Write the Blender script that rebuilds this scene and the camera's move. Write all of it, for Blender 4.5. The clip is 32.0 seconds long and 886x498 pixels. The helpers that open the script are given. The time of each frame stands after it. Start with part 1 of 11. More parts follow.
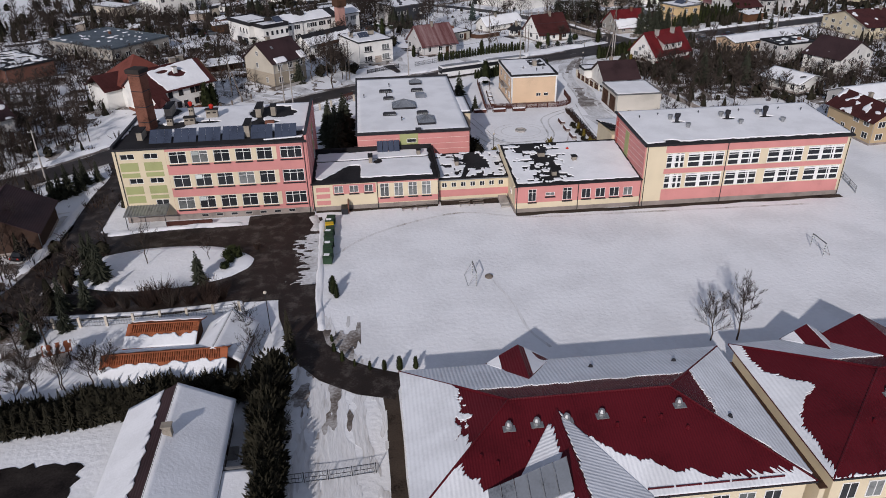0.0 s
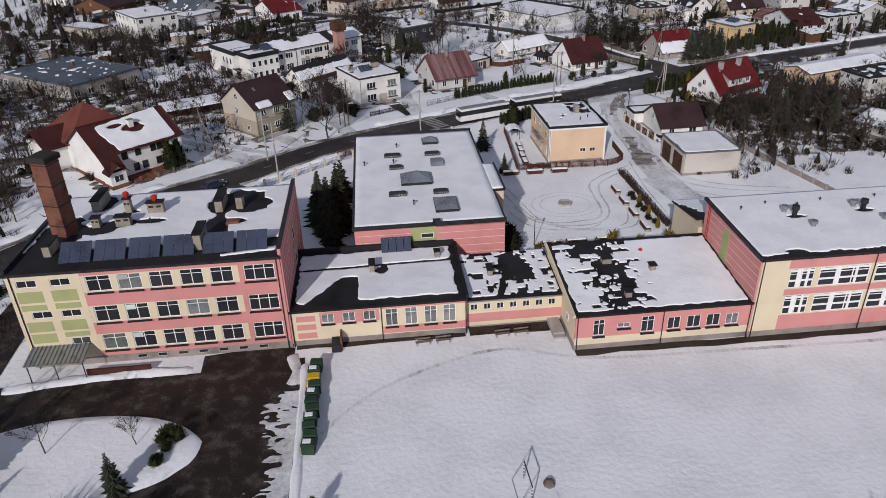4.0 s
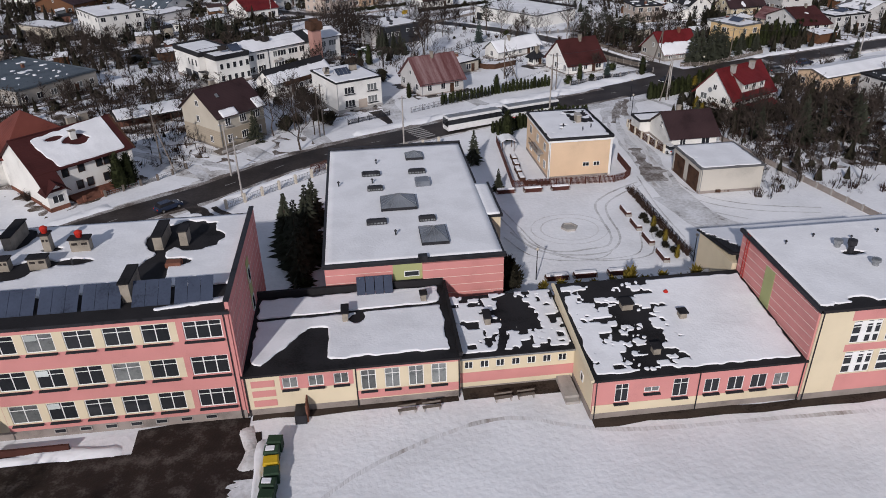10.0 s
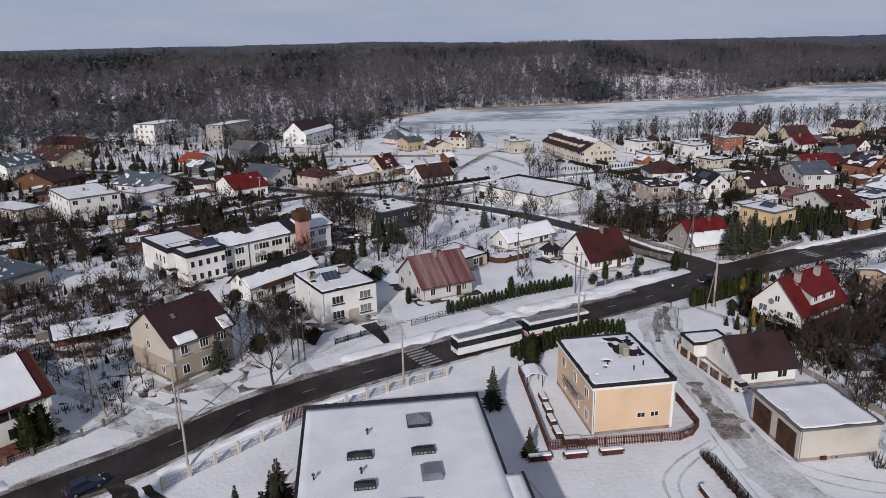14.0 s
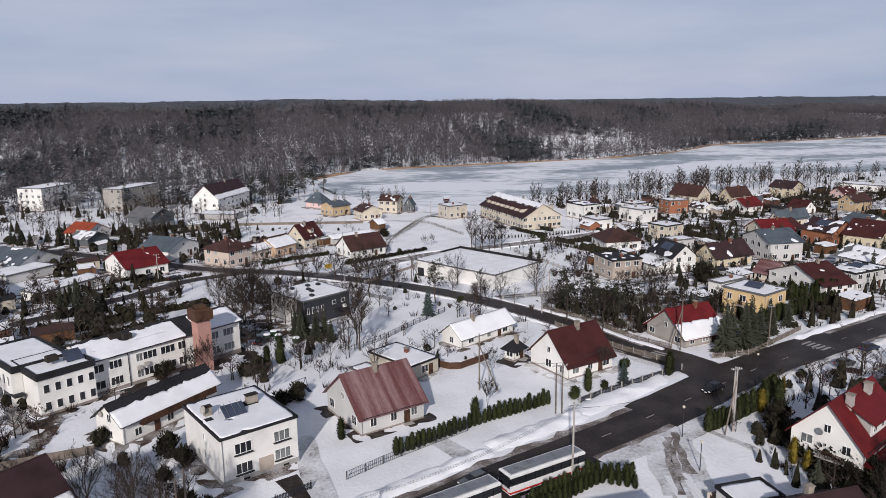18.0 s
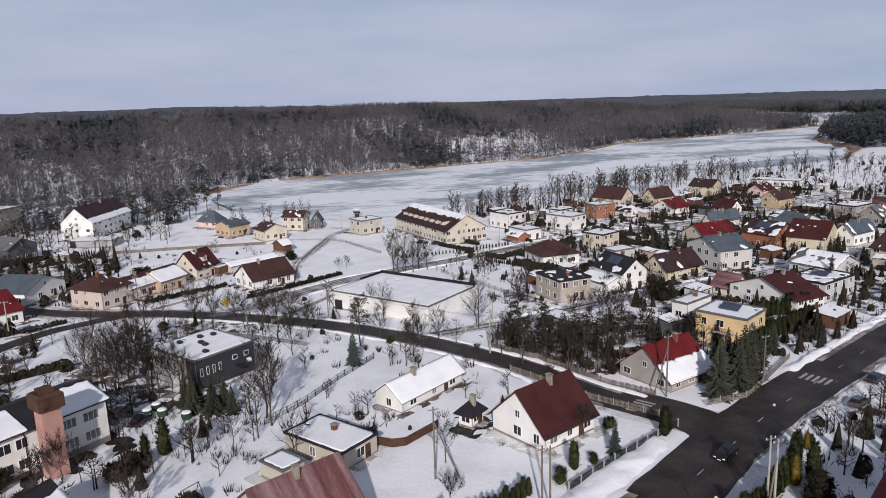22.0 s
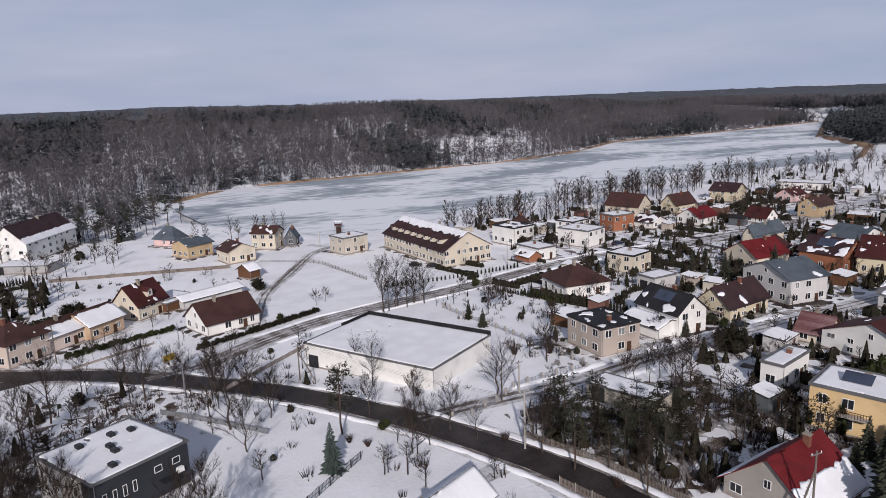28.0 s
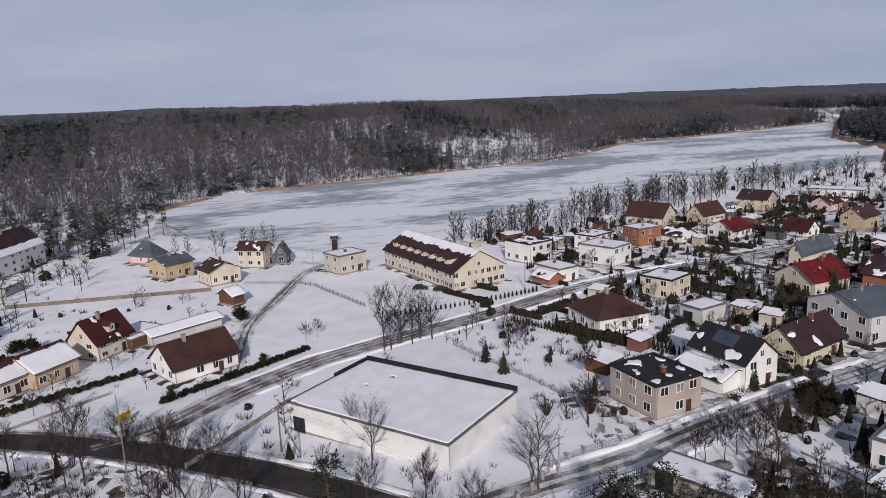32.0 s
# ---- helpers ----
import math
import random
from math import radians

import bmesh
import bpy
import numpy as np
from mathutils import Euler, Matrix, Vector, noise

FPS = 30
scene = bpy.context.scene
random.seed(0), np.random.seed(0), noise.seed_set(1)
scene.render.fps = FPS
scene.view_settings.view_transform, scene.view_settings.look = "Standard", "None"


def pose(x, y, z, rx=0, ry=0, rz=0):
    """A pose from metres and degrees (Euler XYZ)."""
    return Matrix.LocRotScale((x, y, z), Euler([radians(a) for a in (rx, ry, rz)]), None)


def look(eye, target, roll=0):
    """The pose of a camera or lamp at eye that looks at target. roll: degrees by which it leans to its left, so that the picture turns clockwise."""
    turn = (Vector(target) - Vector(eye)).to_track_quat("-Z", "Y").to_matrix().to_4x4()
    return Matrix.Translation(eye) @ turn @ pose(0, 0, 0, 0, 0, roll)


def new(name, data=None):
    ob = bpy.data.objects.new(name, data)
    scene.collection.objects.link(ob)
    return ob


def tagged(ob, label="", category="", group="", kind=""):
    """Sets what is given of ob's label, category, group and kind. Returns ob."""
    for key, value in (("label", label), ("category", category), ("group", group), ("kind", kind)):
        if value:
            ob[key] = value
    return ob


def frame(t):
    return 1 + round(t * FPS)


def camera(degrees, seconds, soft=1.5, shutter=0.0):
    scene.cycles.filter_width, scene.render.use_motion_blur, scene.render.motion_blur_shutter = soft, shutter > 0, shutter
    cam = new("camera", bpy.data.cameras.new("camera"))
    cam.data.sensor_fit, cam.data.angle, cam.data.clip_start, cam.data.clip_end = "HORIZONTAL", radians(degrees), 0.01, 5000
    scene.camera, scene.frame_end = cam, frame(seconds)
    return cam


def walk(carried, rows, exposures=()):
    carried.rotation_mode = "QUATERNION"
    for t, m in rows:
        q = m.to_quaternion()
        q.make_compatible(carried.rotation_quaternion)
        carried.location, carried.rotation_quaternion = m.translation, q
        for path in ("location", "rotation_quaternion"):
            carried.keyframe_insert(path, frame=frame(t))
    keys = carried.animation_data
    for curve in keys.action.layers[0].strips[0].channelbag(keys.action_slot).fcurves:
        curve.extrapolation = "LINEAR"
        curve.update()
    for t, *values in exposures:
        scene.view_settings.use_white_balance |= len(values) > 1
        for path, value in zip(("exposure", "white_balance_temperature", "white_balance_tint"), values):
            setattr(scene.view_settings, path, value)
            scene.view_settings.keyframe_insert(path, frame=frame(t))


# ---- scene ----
cam = camera(63.7, 32.0, soft=0.9)
METRES, EYE, TILT, LEAN, TURN = 214.6, 49.7, 0.0, 0.0, -5.7
ROWS = [
    (0.0, 0.0, 0.0, 0.0, -0.48, -28.36, 0.89),
    (0.5, -0.0019, 0.0253, -0.0002, -0.5, -28.34, 0.8),
    (1.0, -0.0039, 0.0508, -0.0004, -0.55, -28.35, 0.76),
    (1.5, -0.0058, 0.0763, -0.0006, -0.57, -28.34, 0.59),
    (2.0, -0.0076, 0.1019, -0.0008, -0.58, -28.34, 0.48),
    (2.5, -0.0094, 0.1266, 0.0001, -0.42, -28.35, 0.56),
    (3.0, -0.0105, 0.1465, 0.0002, -0.21, -28.33, 0.94),
    (3.5, -0.0107, 0.1617, 0.0005, -0.07, -28.33, 1.37),
    (5.5, -0.0096, 0.1862, -0.0066, -0.17, -28.31, 1.57),
    (6.0, -0.0099, 0.1872, -0.0088, -0.28, -28.31, 1.58),
    (6.5, -0.01, 0.1879, -0.0108, -0.4, -28.28, 1.68),
    (7.0, -0.0101, 0.1888, -0.0126, -0.56, -28.28, 1.69),
    (7.5, -0.0099, 0.1919, -0.0143, -0.73, -28.28, 1.61),
    (8.0, -0.01, 0.1977, -0.015, -0.84, -28.31, 1.34),
    (8.5, -0.0103, 0.2064, -0.0153, -0.99, -28.34, 1.22),
    (9.0, -0.0107, 0.2175, -0.0151, -1.1, -28.35, 1.18),
    (9.5, -0.0113, 0.2302, -0.0149, -1.21, -28.37, 1.15),
    (10.0, -0.0119, 0.2441, -0.0144, -1.3, -28.39, 1.14),
    (10.5, -0.0126, 0.2592, -0.0132, -1.39, -28.42, 1.17),
    (11.0, -0.0135, 0.2751, -0.011, -1.49, -28.45, 1.26),
    (11.5, -0.0144, 0.2916, -0.0085, -1.59, -28.46, 1.34),
    (12.0, -0.0153, 0.3086, -0.0068, -1.66, -28.44, 1.36),
    (12.5, -0.0165, 0.3248, -0.0068, -1.78, -33.36, 1.49),
    (13.0, -0.0173, 0.3432, -0.0053, -1.82, -34.29, 1.44),
    (13.5, -0.0179, 0.3629, -0.0041, -1.83, -25.66, 1.48),
    (14.0, -0.019, 0.3829, -0.0044, -1.83, -16.38, 1.2),
    (14.5, -0.0198, 0.402, -0.0062, -1.82, -12.09, 0.99),
    (16.5, -0.0241, 0.4792, -0.0071, -2.61, -12.12, 0.68),
    (17.0, -0.025, 0.4986, -0.007, -4.72, -12.13, 0.65),
    (17.5, -0.0262, 0.5175, -0.0066, -6.6, -12.12, 0.65),
    (18.0, -0.0262, 0.5362, -0.0062, -7.97, -12.08, 0.73),
    (18.5, -0.0278, 0.5545, -0.006, -8.7, -12.05, 0.91),
    (19.0, -0.0282, 0.5727, -0.0061, -10.19, -12.03, 1.02),
    (19.5, -0.0275, 0.5905, -0.0062, -12.27, -12.01, 1.03),
    (20.0, -0.0285, 0.6082, -0.0067, -12.77, -11.98, 1.2),
    (20.5, -0.0277, 0.6257, -0.0074, -15.86, -12.0, 1.12),
    (21.0, -0.0272, 0.6429, -0.008, -15.95, -11.97, 1.45),
    (21.5, -0.0262, 0.6587, -0.0086, -16.0, -11.97, 1.68),
    (22.0, -0.0245, 0.6754, -0.0092, -16.03, -11.95, 1.79),
    (22.5, -0.0226, 0.692, -0.0104, -17.34, -11.99, 1.73),
    (23.0, -0.0206, 0.7084, -0.0115, -17.35, -11.99, 1.81),
    (23.5, -0.0184, 0.7244, -0.012, -17.36, -12.0, 1.88),
    (24.0, -0.0158, 0.7405, -0.0121, -17.37, -11.99, 1.92),
    (24.5, -0.0131, 0.7565, -0.0126, -17.38, -11.99, 1.97),
    (25.0, -0.0104, 0.7723, -0.0129, -17.39, -12.0, 2.02),
    (25.5, -0.0075, 0.788, -0.013, -17.42, -12.0, 2.11),
    (27.5, 0.0072, 0.8497, -0.012, -17.41, -12.12, 2.15),
    (28.0, 0.0104, 0.8653, -0.0123, -17.43, -12.14, 2.19),
    (28.5, 0.0134, 0.8806, -0.0122, -17.45, -12.15, 2.22),
    (29.0, 0.0166, 0.8961, -0.0121, -17.47, -12.15, 2.27),
    (29.5, 0.0199, 0.9113, -0.0118, -17.47, -12.16, 2.29),
    (30.0, 0.0233, 0.9266, -0.0118, -17.48, -12.15, 2.3),
    (30.5, 0.0265, 0.9417, -0.0116, -17.48, -12.15, 2.32),
    (31.0, 0.0298, 0.9567, -0.0115, -17.49, -12.15, 2.33),
    (31.5, 0.033, 0.9716, -0.0114, -17.51, -12.13, 2.31),
    (32.0, 0.0362, 0.9865, -0.0115, -17.52, -12.11, 2.32),
]
# exposure follows the clip's nearly constant picture
walk(cam, [(t, pose(0, 0, EYE, TILT, LEAN, TURN) @ pose(METRES * x, METRES * y, METRES * z, 90 + pitch, roll, yaw)) for t, x, y, z, yaw, pitch, roll in ROWS],
     exposures=((0.0, -0.28, 6170, 15), (13.6, -0.24, 6170, 14), (16.8, 0.07, 6280, 14), (25.0, 0.07, 6260, 16), (32.0, -0.13, 6260, 17)))

# ---- sky and sun: low late-winter sun behind the camera, thin high cloud ----
world = bpy.data.worlds.new("winter_sky")
scene.world = world
world.use_nodes = True
wn, wl = world.node_tree.nodes, world.node_tree.links
wn.clear()
sky = wn.new("ShaderNodeTexSky")
sky.sky_type = 'NISHITA'
sky.sun_disc = False
sky.sun_elevation, sky.sun_rotation = radians(26), radians(202)
sky.air_density, sky.dust_density = 1.0, 2.0
coord = wn.new("ShaderNodeTexCoord")
stretch = wn.new("ShaderNodeMapping")
stretch.inputs["Scale"].default_value = (1.6, 1.6, 9.0)
cloud = wn.new("ShaderNodeTexNoise")
cloud.inputs["Scale"].default_value, cloud.inputs["Detail"].default_value = 2.2, 5
ramp = wn.new("ShaderNodeValToRGB")
ramp.color_ramp.elements[0].position, ramp.color_ramp.elements[0].color = 0.30, (0.325, 0.39, 0.51, 1)
ramp.color_ramp.elements[1].position, ramp.color_ramp.elements[1].color = 0.74, (0.45, 0.48, 0.58, 1)
dim = wn.new("ShaderNodeMix")
dim.data_type = 'RGBA'
dim.blend_type = 'MULTIPLY'
dim.inputs[0].default_value = 1.0
dim.inputs[7].default_value = (0.075, 0.075, 0.075, 1)
veil = wn.new("ShaderNodeMix")
veil.data_type = 'RGBA'
veil.inputs[0].default_value = 0.86
back = wn.new("ShaderNodeBackground")
back.inputs["Strength"].default_value = 1.0
out = wn.new("ShaderNodeOutputWorld")
wl.new(coord.outputs["Generated"], stretch.inputs[0])
wl.new(stretch.outputs[0], cloud.inputs["Vector"])
wl.new(cloud.outputs[0], ramp.inputs[0])
wl.new(sky.outputs[0], dim.inputs[6])
wl.new(dim.outputs[2], veil.inputs[6])
# paler towards the horizon, as under thin cloud
parts_ = wn.new("ShaderNodeSeparateXYZ")
rise_ = wn.new("ShaderNodeMapRange")
rise_.inputs[1].default_value, rise_.inputs[2].default_value = 0.0, 0.7
rise_.inputs[3].default_value, rise_.inputs[4].default_value = 1.16, 0.48
pale = wn.new("ShaderNodeVectorMath")
pale.operation = 'SCALE'
wl.new(coord.outputs["Generated"], parts_.inputs[0])
wl.new(parts_.outputs[2], rise_.inputs[0])
wl.new(ramp.outputs[0], pale.inputs[0])
wl.new(rise_.outputs[0], pale.inputs["Scale"])
wl.new(pale.outputs[0], veil.inputs[7])
wl.new(veil.outputs[2], back.inputs[0])
wl.new(back.outputs[0], out.inputs[0])
sun_data = bpy.data.lights.new("sun", 'SUN')
sun_data.energy, sun_data.angle, sun_data.color = 3.4, radians(1.2), (1.0, 0.93, 0.84)
sun = new("sun", sun_data)
sun.matrix_world = look((-78, -190, 100), (0, 0, 0))

# ---- materials ----
def mat(name, col, rough=0.8, var=0.12, scale=1.5, bump=0.15, bscale=20.0, metal=0.0, col2=None, piece=0.0, bands=None, fine=0.5, deep=0.05, hi=None, stretch=None):
    """A surface with stains at one scale and grain at another; col2 is the stain colour; piece varies object by object; bands: (axis, per metre, depth)."""
    m = bpy.data.materials.new(name)
    m.use_nodes = True
    n, l = m.node_tree.nodes, m.node_tree.links
    b = n["Principled BSDF"]
    b.inputs["Roughness"].default_value, b.inputs["Metallic"].default_value = rough, metal
    b.inputs["Specular IOR Level"].default_value = 0.35 if rough < 0.35 else 0.12
    tc = n.new("ShaderNodeTexCoord")
    big, small = n.new("ShaderNodeTexNoise"), n.new("ShaderNodeTexNoise")
    big.inputs["Scale"].default_value, big.inputs["Detail"].default_value = scale * 0.35, 4
    small.inputs["Scale"].default_value, small.inputs["Detail"].default_value = bscale, 3
    add = n.new("ShaderNodeMath")
    add.operation = 'MULTIPLY_ADD'
    add.inputs[1].default_value = fine
    r = n.new("ShaderNodeValToRGB")
    c2 = col2 or tuple(c * (1 - 2.2 * var) for c in col)
    hi = hi or tuple(min(1, c * (1 + var)) for c in col)
    lo_e, hi_e = r.color_ramp.elements
    lo_e.position, lo_e.color = 0.50, (*c2, 1)
    hi_e.position, hi_e.color = 0.98, (*hi, 1)
    mid = r.color_ramp.elements.new(0.70)
    mid.color = (*col, 1)
    src = tc.outputs["Object"]
    if stretch:
        mp = n.new("ShaderNodeMapping")
        mp.inputs["Scale"].default_value = stretch
        l.new(src, mp.inputs[0])
        src = mp.outputs[0]
    for k in (big, small):
        l.new(src, k.inputs["Vector"])
    l.new(small.outputs[0], add.inputs[0])
    l.new(big.outputs[0], add.inputs[2])
    l.new(add.outputs[0], r.inputs[0])
    col_out = r.outputs[0]
    if piece:
        oi = n.new("ShaderNodeObjectInfo")
        hs = n.new("ShaderNodeHueSaturation")
        mr = n.new("ShaderNodeMapRange")
        mr.inputs[3].default_value, mr.inputs[4].default_value = 1 - piece, 1 + piece
        l.new(oi.outputs["Random"], mr.inputs[0])
        l.new(mr.outputs[0], hs.inputs["Value"])
        l.new(col_out, hs.inputs["Color"])
        col_out = hs.outputs[0]
    l.new(col_out, b.inputs["Base Color"])
    bp = n.new("ShaderNodeBump")
    bp.inputs["Strength"].default_value, bp.inputs["Distance"].default_value = bump, deep
    h_out = small.outputs[0]
    if bands:
        w = n.new("ShaderNodeTexWave")
        w.bands_direction = bands[0]
        w.inputs["Scale"].default_value = bands[1] * 0.314
        w.inputs["Distortion"].default_value = 0.15
        l.new(tc.outputs["Object"], w.inputs["Vector"])
        ad = n.new("ShaderNodeMath")
        ad.operation = 'MULTIPLY_ADD'
        ad.inputs[1].default_value = bands[2]
        l.new(w.outputs["Fac"], ad.inputs[0])
        l.new(h_out, ad.inputs[2])
        h_out = ad.outputs[0]
    l.new(h_out, bp.inputs["Height"])
    l.new(bp.outputs[0], b.inputs["Normal"])
    return m


SNOW = mat("snow", (0.86, 0.87, 0.90), 0.75, 0.05, 0.35, 0.65, 1.7, fine=0.3, deep=0.12)
SNOW_ROOF = mat("snow_on_roof", (0.86, 0.87, 0.90), 0.75, 0.04, 0.8, 0.6, 3.5, fine=0.25)
SNOW_RIBBED = mat("thin_snow_over_ribs", (0.80, 0.82, 0.86), 0.75, 0.06, 0.8, 0.6, 3.0, fine=0.25, bands=('X', 2.6, 0.7))
SNOW_RIBBED_Y = mat("thin_snow_over_side_ribs", (0.80, 0.82, 0.86), 0.75, 0.06, 0.8, 0.6, 3.0, fine=0.25, bands=('Y', 2.6, 0.7))
TRACK_LIGHT = mat("rutted_snow", (0.70, 0.70, 0.715), 0.7, 0.2, 0.6, 0.9, 1.6, col2=(0.34, 0.31, 0.29), fine=0.5, hi=(0.80, 0.81, 0.84), deep=0.14, stretch=(1.6, 0.3, 1.0))
RUT = mat("brown_slush", (0.17, 0.145, 0.13), 0.6, 0.4, 0.8, 0.6, 3.0, col2=(0.07, 0.058, 0.052), fine=0.5, hi=(0.55, 0.54, 0.54))
STACK = mat("sooty_render", (0.27, 0.24, 0.20), 0.9, 0.3, 2, 0.3, 20, col2=(0.10, 0.085, 0.075))
STACK_DARK = mat("soot", (0.035, 0.03, 0.028), 0.95, 0.3, 2, 0.3, 20)
BLIND = mat("pale_blind", (0.46, 0.50, 0.49), 0.9, 0.15, 2, 0.05, 20, piece=0.25)
HEDGE_GREEN = mat("brown_green_needles", (0.023, 0.021, 0.014), 0.9, 0.4, 3, 0.4, 12, piece=0.25)
SNOW_DIRTY = mat("dirty_snow", (0.60, 0.59, 0.585), 0.8, 0.22, 0.9, 0.8, 2.4, col2=(0.17, 0.145, 0.13), fine=0.5, hi=(0.76, 0.76, 0.77), deep=0.12)
ASPHALT = mat("wet_asphalt", (0.033, 0.027, 0.0255), 0.5, 0.3, 0.9, 0.2, 4, col2=(0.021, 0.017, 0.016), fine=0.5, hi=(0.062, 0.052, 0.048), stretch=(0.6, 0.6, 1))
SLUSH = mat("slushy_drive", (0.027, 0.020, 0.0175), 0.5, 0.9, 1.6, 0.6, 5.0, col2=(0.022, 0.017, 0.015), fine=0.4, hi=(0.10, 0.086, 0.078))
WETBLACK = mat("wet_black_ground", (0.018, 0.014, 0.013), 0.6, 0.3, 1.0, 0.3, 5.0, hi=(0.04, 0.034, 0.03))
DEADGRASS = mat("dead_grass", (0.095, 0.070, 0.054), 0.95, 0.4, 0.9, 0.8, 4.0, col2=(0.045, 0.034, 0.028), fine=0.55, hi=(0.50, 0.49, 0.49), deep=0.1)
TRACK = mat("packed_snow_road", (0.52, 0.52, 0.53), 0.65, 0.3, 0.7, 0.7, 2.0, col2=(0.13, 0.115, 0.11), fine=0.58, hi=(0.76, 0.77, 0.80), deep=0.1)
MARKING = mat("road_paint", (0.34, 0.33, 0.32), 0.7, 0.2, 2, 0.1, 10)
ICE = mat("lake_ice", (0.56, 0.60, 0.63), 0.5, 0.4, 0.05, 0.02, 0.16, col2=(0.30, 0.345, 0.385), fine=0.5, hi=(0.80, 0.82, 0.86), stretch=(0.55, 1.2, 1.0))
GLASS = mat("window_glass", (0.022, 0.024, 0.028), 0.08, 0.3, 0.5, 0.0, 3)
GLASS_LIT = mat("curtained_glass", (0.16, 0.17, 0.17), 0.12, 0.4, 1.6, 0.0, 3, col2=(0.03, 0.034, 0.036), piece=0.5)
PVC = mat("white_frame", (0.78, 0.78, 0.77), 0.4, 0.05, 2, 0.02, 20)
WOODDARK = mat("dark_wood", (0.075, 0.04, 0.026), 0.7, 0.3, 2, 0.3, 25)
WOODRED = mat("red_brown_boards", (0.075, 0.030, 0.024), 0.7, 0.25, 2, 0.3, 25, piece=0.15)
WOODGREY = mat("weathered_wood", (0.17, 0.145, 0.125), 0.85, 0.25, 2, 0.3, 25, piece=0.15)
STEEL = mat("grey_steel", (0.30, 0.31, 0.32), 0.45, 0.2, 3, 0.05, 20, metal=0.6)
BLACKMETAL = mat("dark_metal", (0.035, 0.035, 0.04), 0.5, 0.25, 3, 0.05, 20, metal=0.3)
CONCRETE = mat("concrete", (0.36, 0.34, 0.32), 0.85, 0.2, 1.5, 0.25, 20)
CREAMPOST = mat("cream_post", (0.56, 0.51, 0.43), 0.85, 0.15, 2, 0.2, 20)
BARK = mat("bark", (0.075, 0.058, 0.048), 0.95, 0.3, 3, 0.4, 30)
TWIG = mat("twigs", (0.047, 0.037, 0.032), 0.95, 0.25, 3, 0.0, 30, piece=0.2)
BIRCH = mat("birch_bark", (0.42, 0.40, 0.38), 0.85, 0.4, 3, 0.2, 20)
NEEDLE = mat("spruce_needles", (0.034, 0.037, 0.026), 0.85, 0.35, 3, 0.4, 18, piece=0.25)
NEEDLE_BLUE = mat("blue_spruce_needles", (0.04, 0.055, 0.05), 0.85, 0.3, 3, 0.4, 18, piece=0.2)
THUJA = mat("thuja_green", (0.030, 0.036, 0.014), 0.85, 0.35, 4, 0.5, 18, piece=0.3)
GOLDTHUJA = mat("golden_thuja", (0.16, 0.12, 0.02), 0.85, 0.3, 4, 0.5, 18, piece=0.2)
BROWNSHRUB = mat("brown_shrub", (0.050, 0.033, 0.027), 0.95, 0.3, 4, 0.3, 18, piece=0.25)
# far crowns: blue-grey of distance haze mixed into the base colour
HAZY_CANOPY = mat("hazy_far_forest_crowns", (0.080, 0.087, 0.099), 0.95, 0.35, 0.05, 0.8, 0.5, col2=(0.055, 0.061, 0.068))
FOREST_TRUNK = mat("forest_trunks", (0.13, 0.105, 0.09), 0.95, 0.3, 0.4, 0.0, 2)
# far-shore twigs and pines, paled and blued to stand in for haze
HAZY_TWIG = mat("hazy_forest_twigs", (0.100, 0.093, 0.100), 0.95, 0.3, 0.05, 0.0, 0.6, col2=(0.070, 0.066, 0.073))
HAZY_PINE = mat("hazy_forest_pines", (0.055, 0.061, 0.065), 0.95, 0.3, 0.06, 0.0, 0.6)
REED = mat("dry_reeds", (0.30, 0.20, 0.13), 0.95, 0.3, 0.3, 0.3, 3)
SOIL = mat("bare_soil", (0.055, 0.042, 0.034), 0.95, 0.35, 1, 0.6, 5)
BITUMEN = mat("bitumen_roof", (0.022, 0.021, 0.023), 0.75, 0.3, 0.8, 0.3, 8)
SOLAR = mat("solar_glass", (0.050, 0.062, 0.095), 0.15, 0.2, 1, 0.0, 5)
SOLAR_GREY = mat("collector_glass", (0.16, 0.175, 0.20), 0.18, 0.25, 1, 0.05, 5)
BRICK = mat("chimney_brick", (0.17, 0.075, 0.052), 0.9, 0.25, 2, 0.5, 6)
TILE_RUST = mat("rusty_tiles", (0.26, 0.085, 0.04), 0.85, 0.35, 2, 0.3, 8, piece=0.25)
TYRE = mat("tyre", (0.02, 0.02, 0.02), 0.9, 0.2, 5, 0.2, 30)
GREENPLASTIC = mat("green_plastic", (0.028, 0.055, 0.032), 0.55, 0.25, 2, 0.1, 10, piece=0.2)
YELLOW = mat("yellow_paint", (0.55, 0.36, 0.02), 0.5, 0.15, 2, 0.05, 10)
REDPAINT = mat("red_paint", (0.45, 0.03, 0.02), 0.5, 0.15, 2, 0.05, 10)
PINK = mat("pink_render", (0.58, 0.255, 0.24), 0.9, 0.07, 0.9, 0.15, 30)
CREAM = mat("cream_render", (0.66, 0.57, 0.41), 0.9, 0.06, 0.9, 0.15, 30)
OLIVE = mat("olive_render", (0.36, 0.38, 0.18), 0.9, 0.06, 0.9, 0.15, 30)
PLINTH = mat("grey_plinth", (0.27, 0.235, 0.215), 0.9, 0.2, 1.5, 0.3, 20)
ROOF_RED = mat("red_metal_tiles", (0.088, 0.008, 0.013), 0.42, 0.14, 0.8, 0.45, 6, bands=('X', 4.0, 1.2))
JOINT = mat("white_joint", (0.75, 0.62, 0.55), 0.8, 0.1, 2, 0.0, 20)
WALL = {}
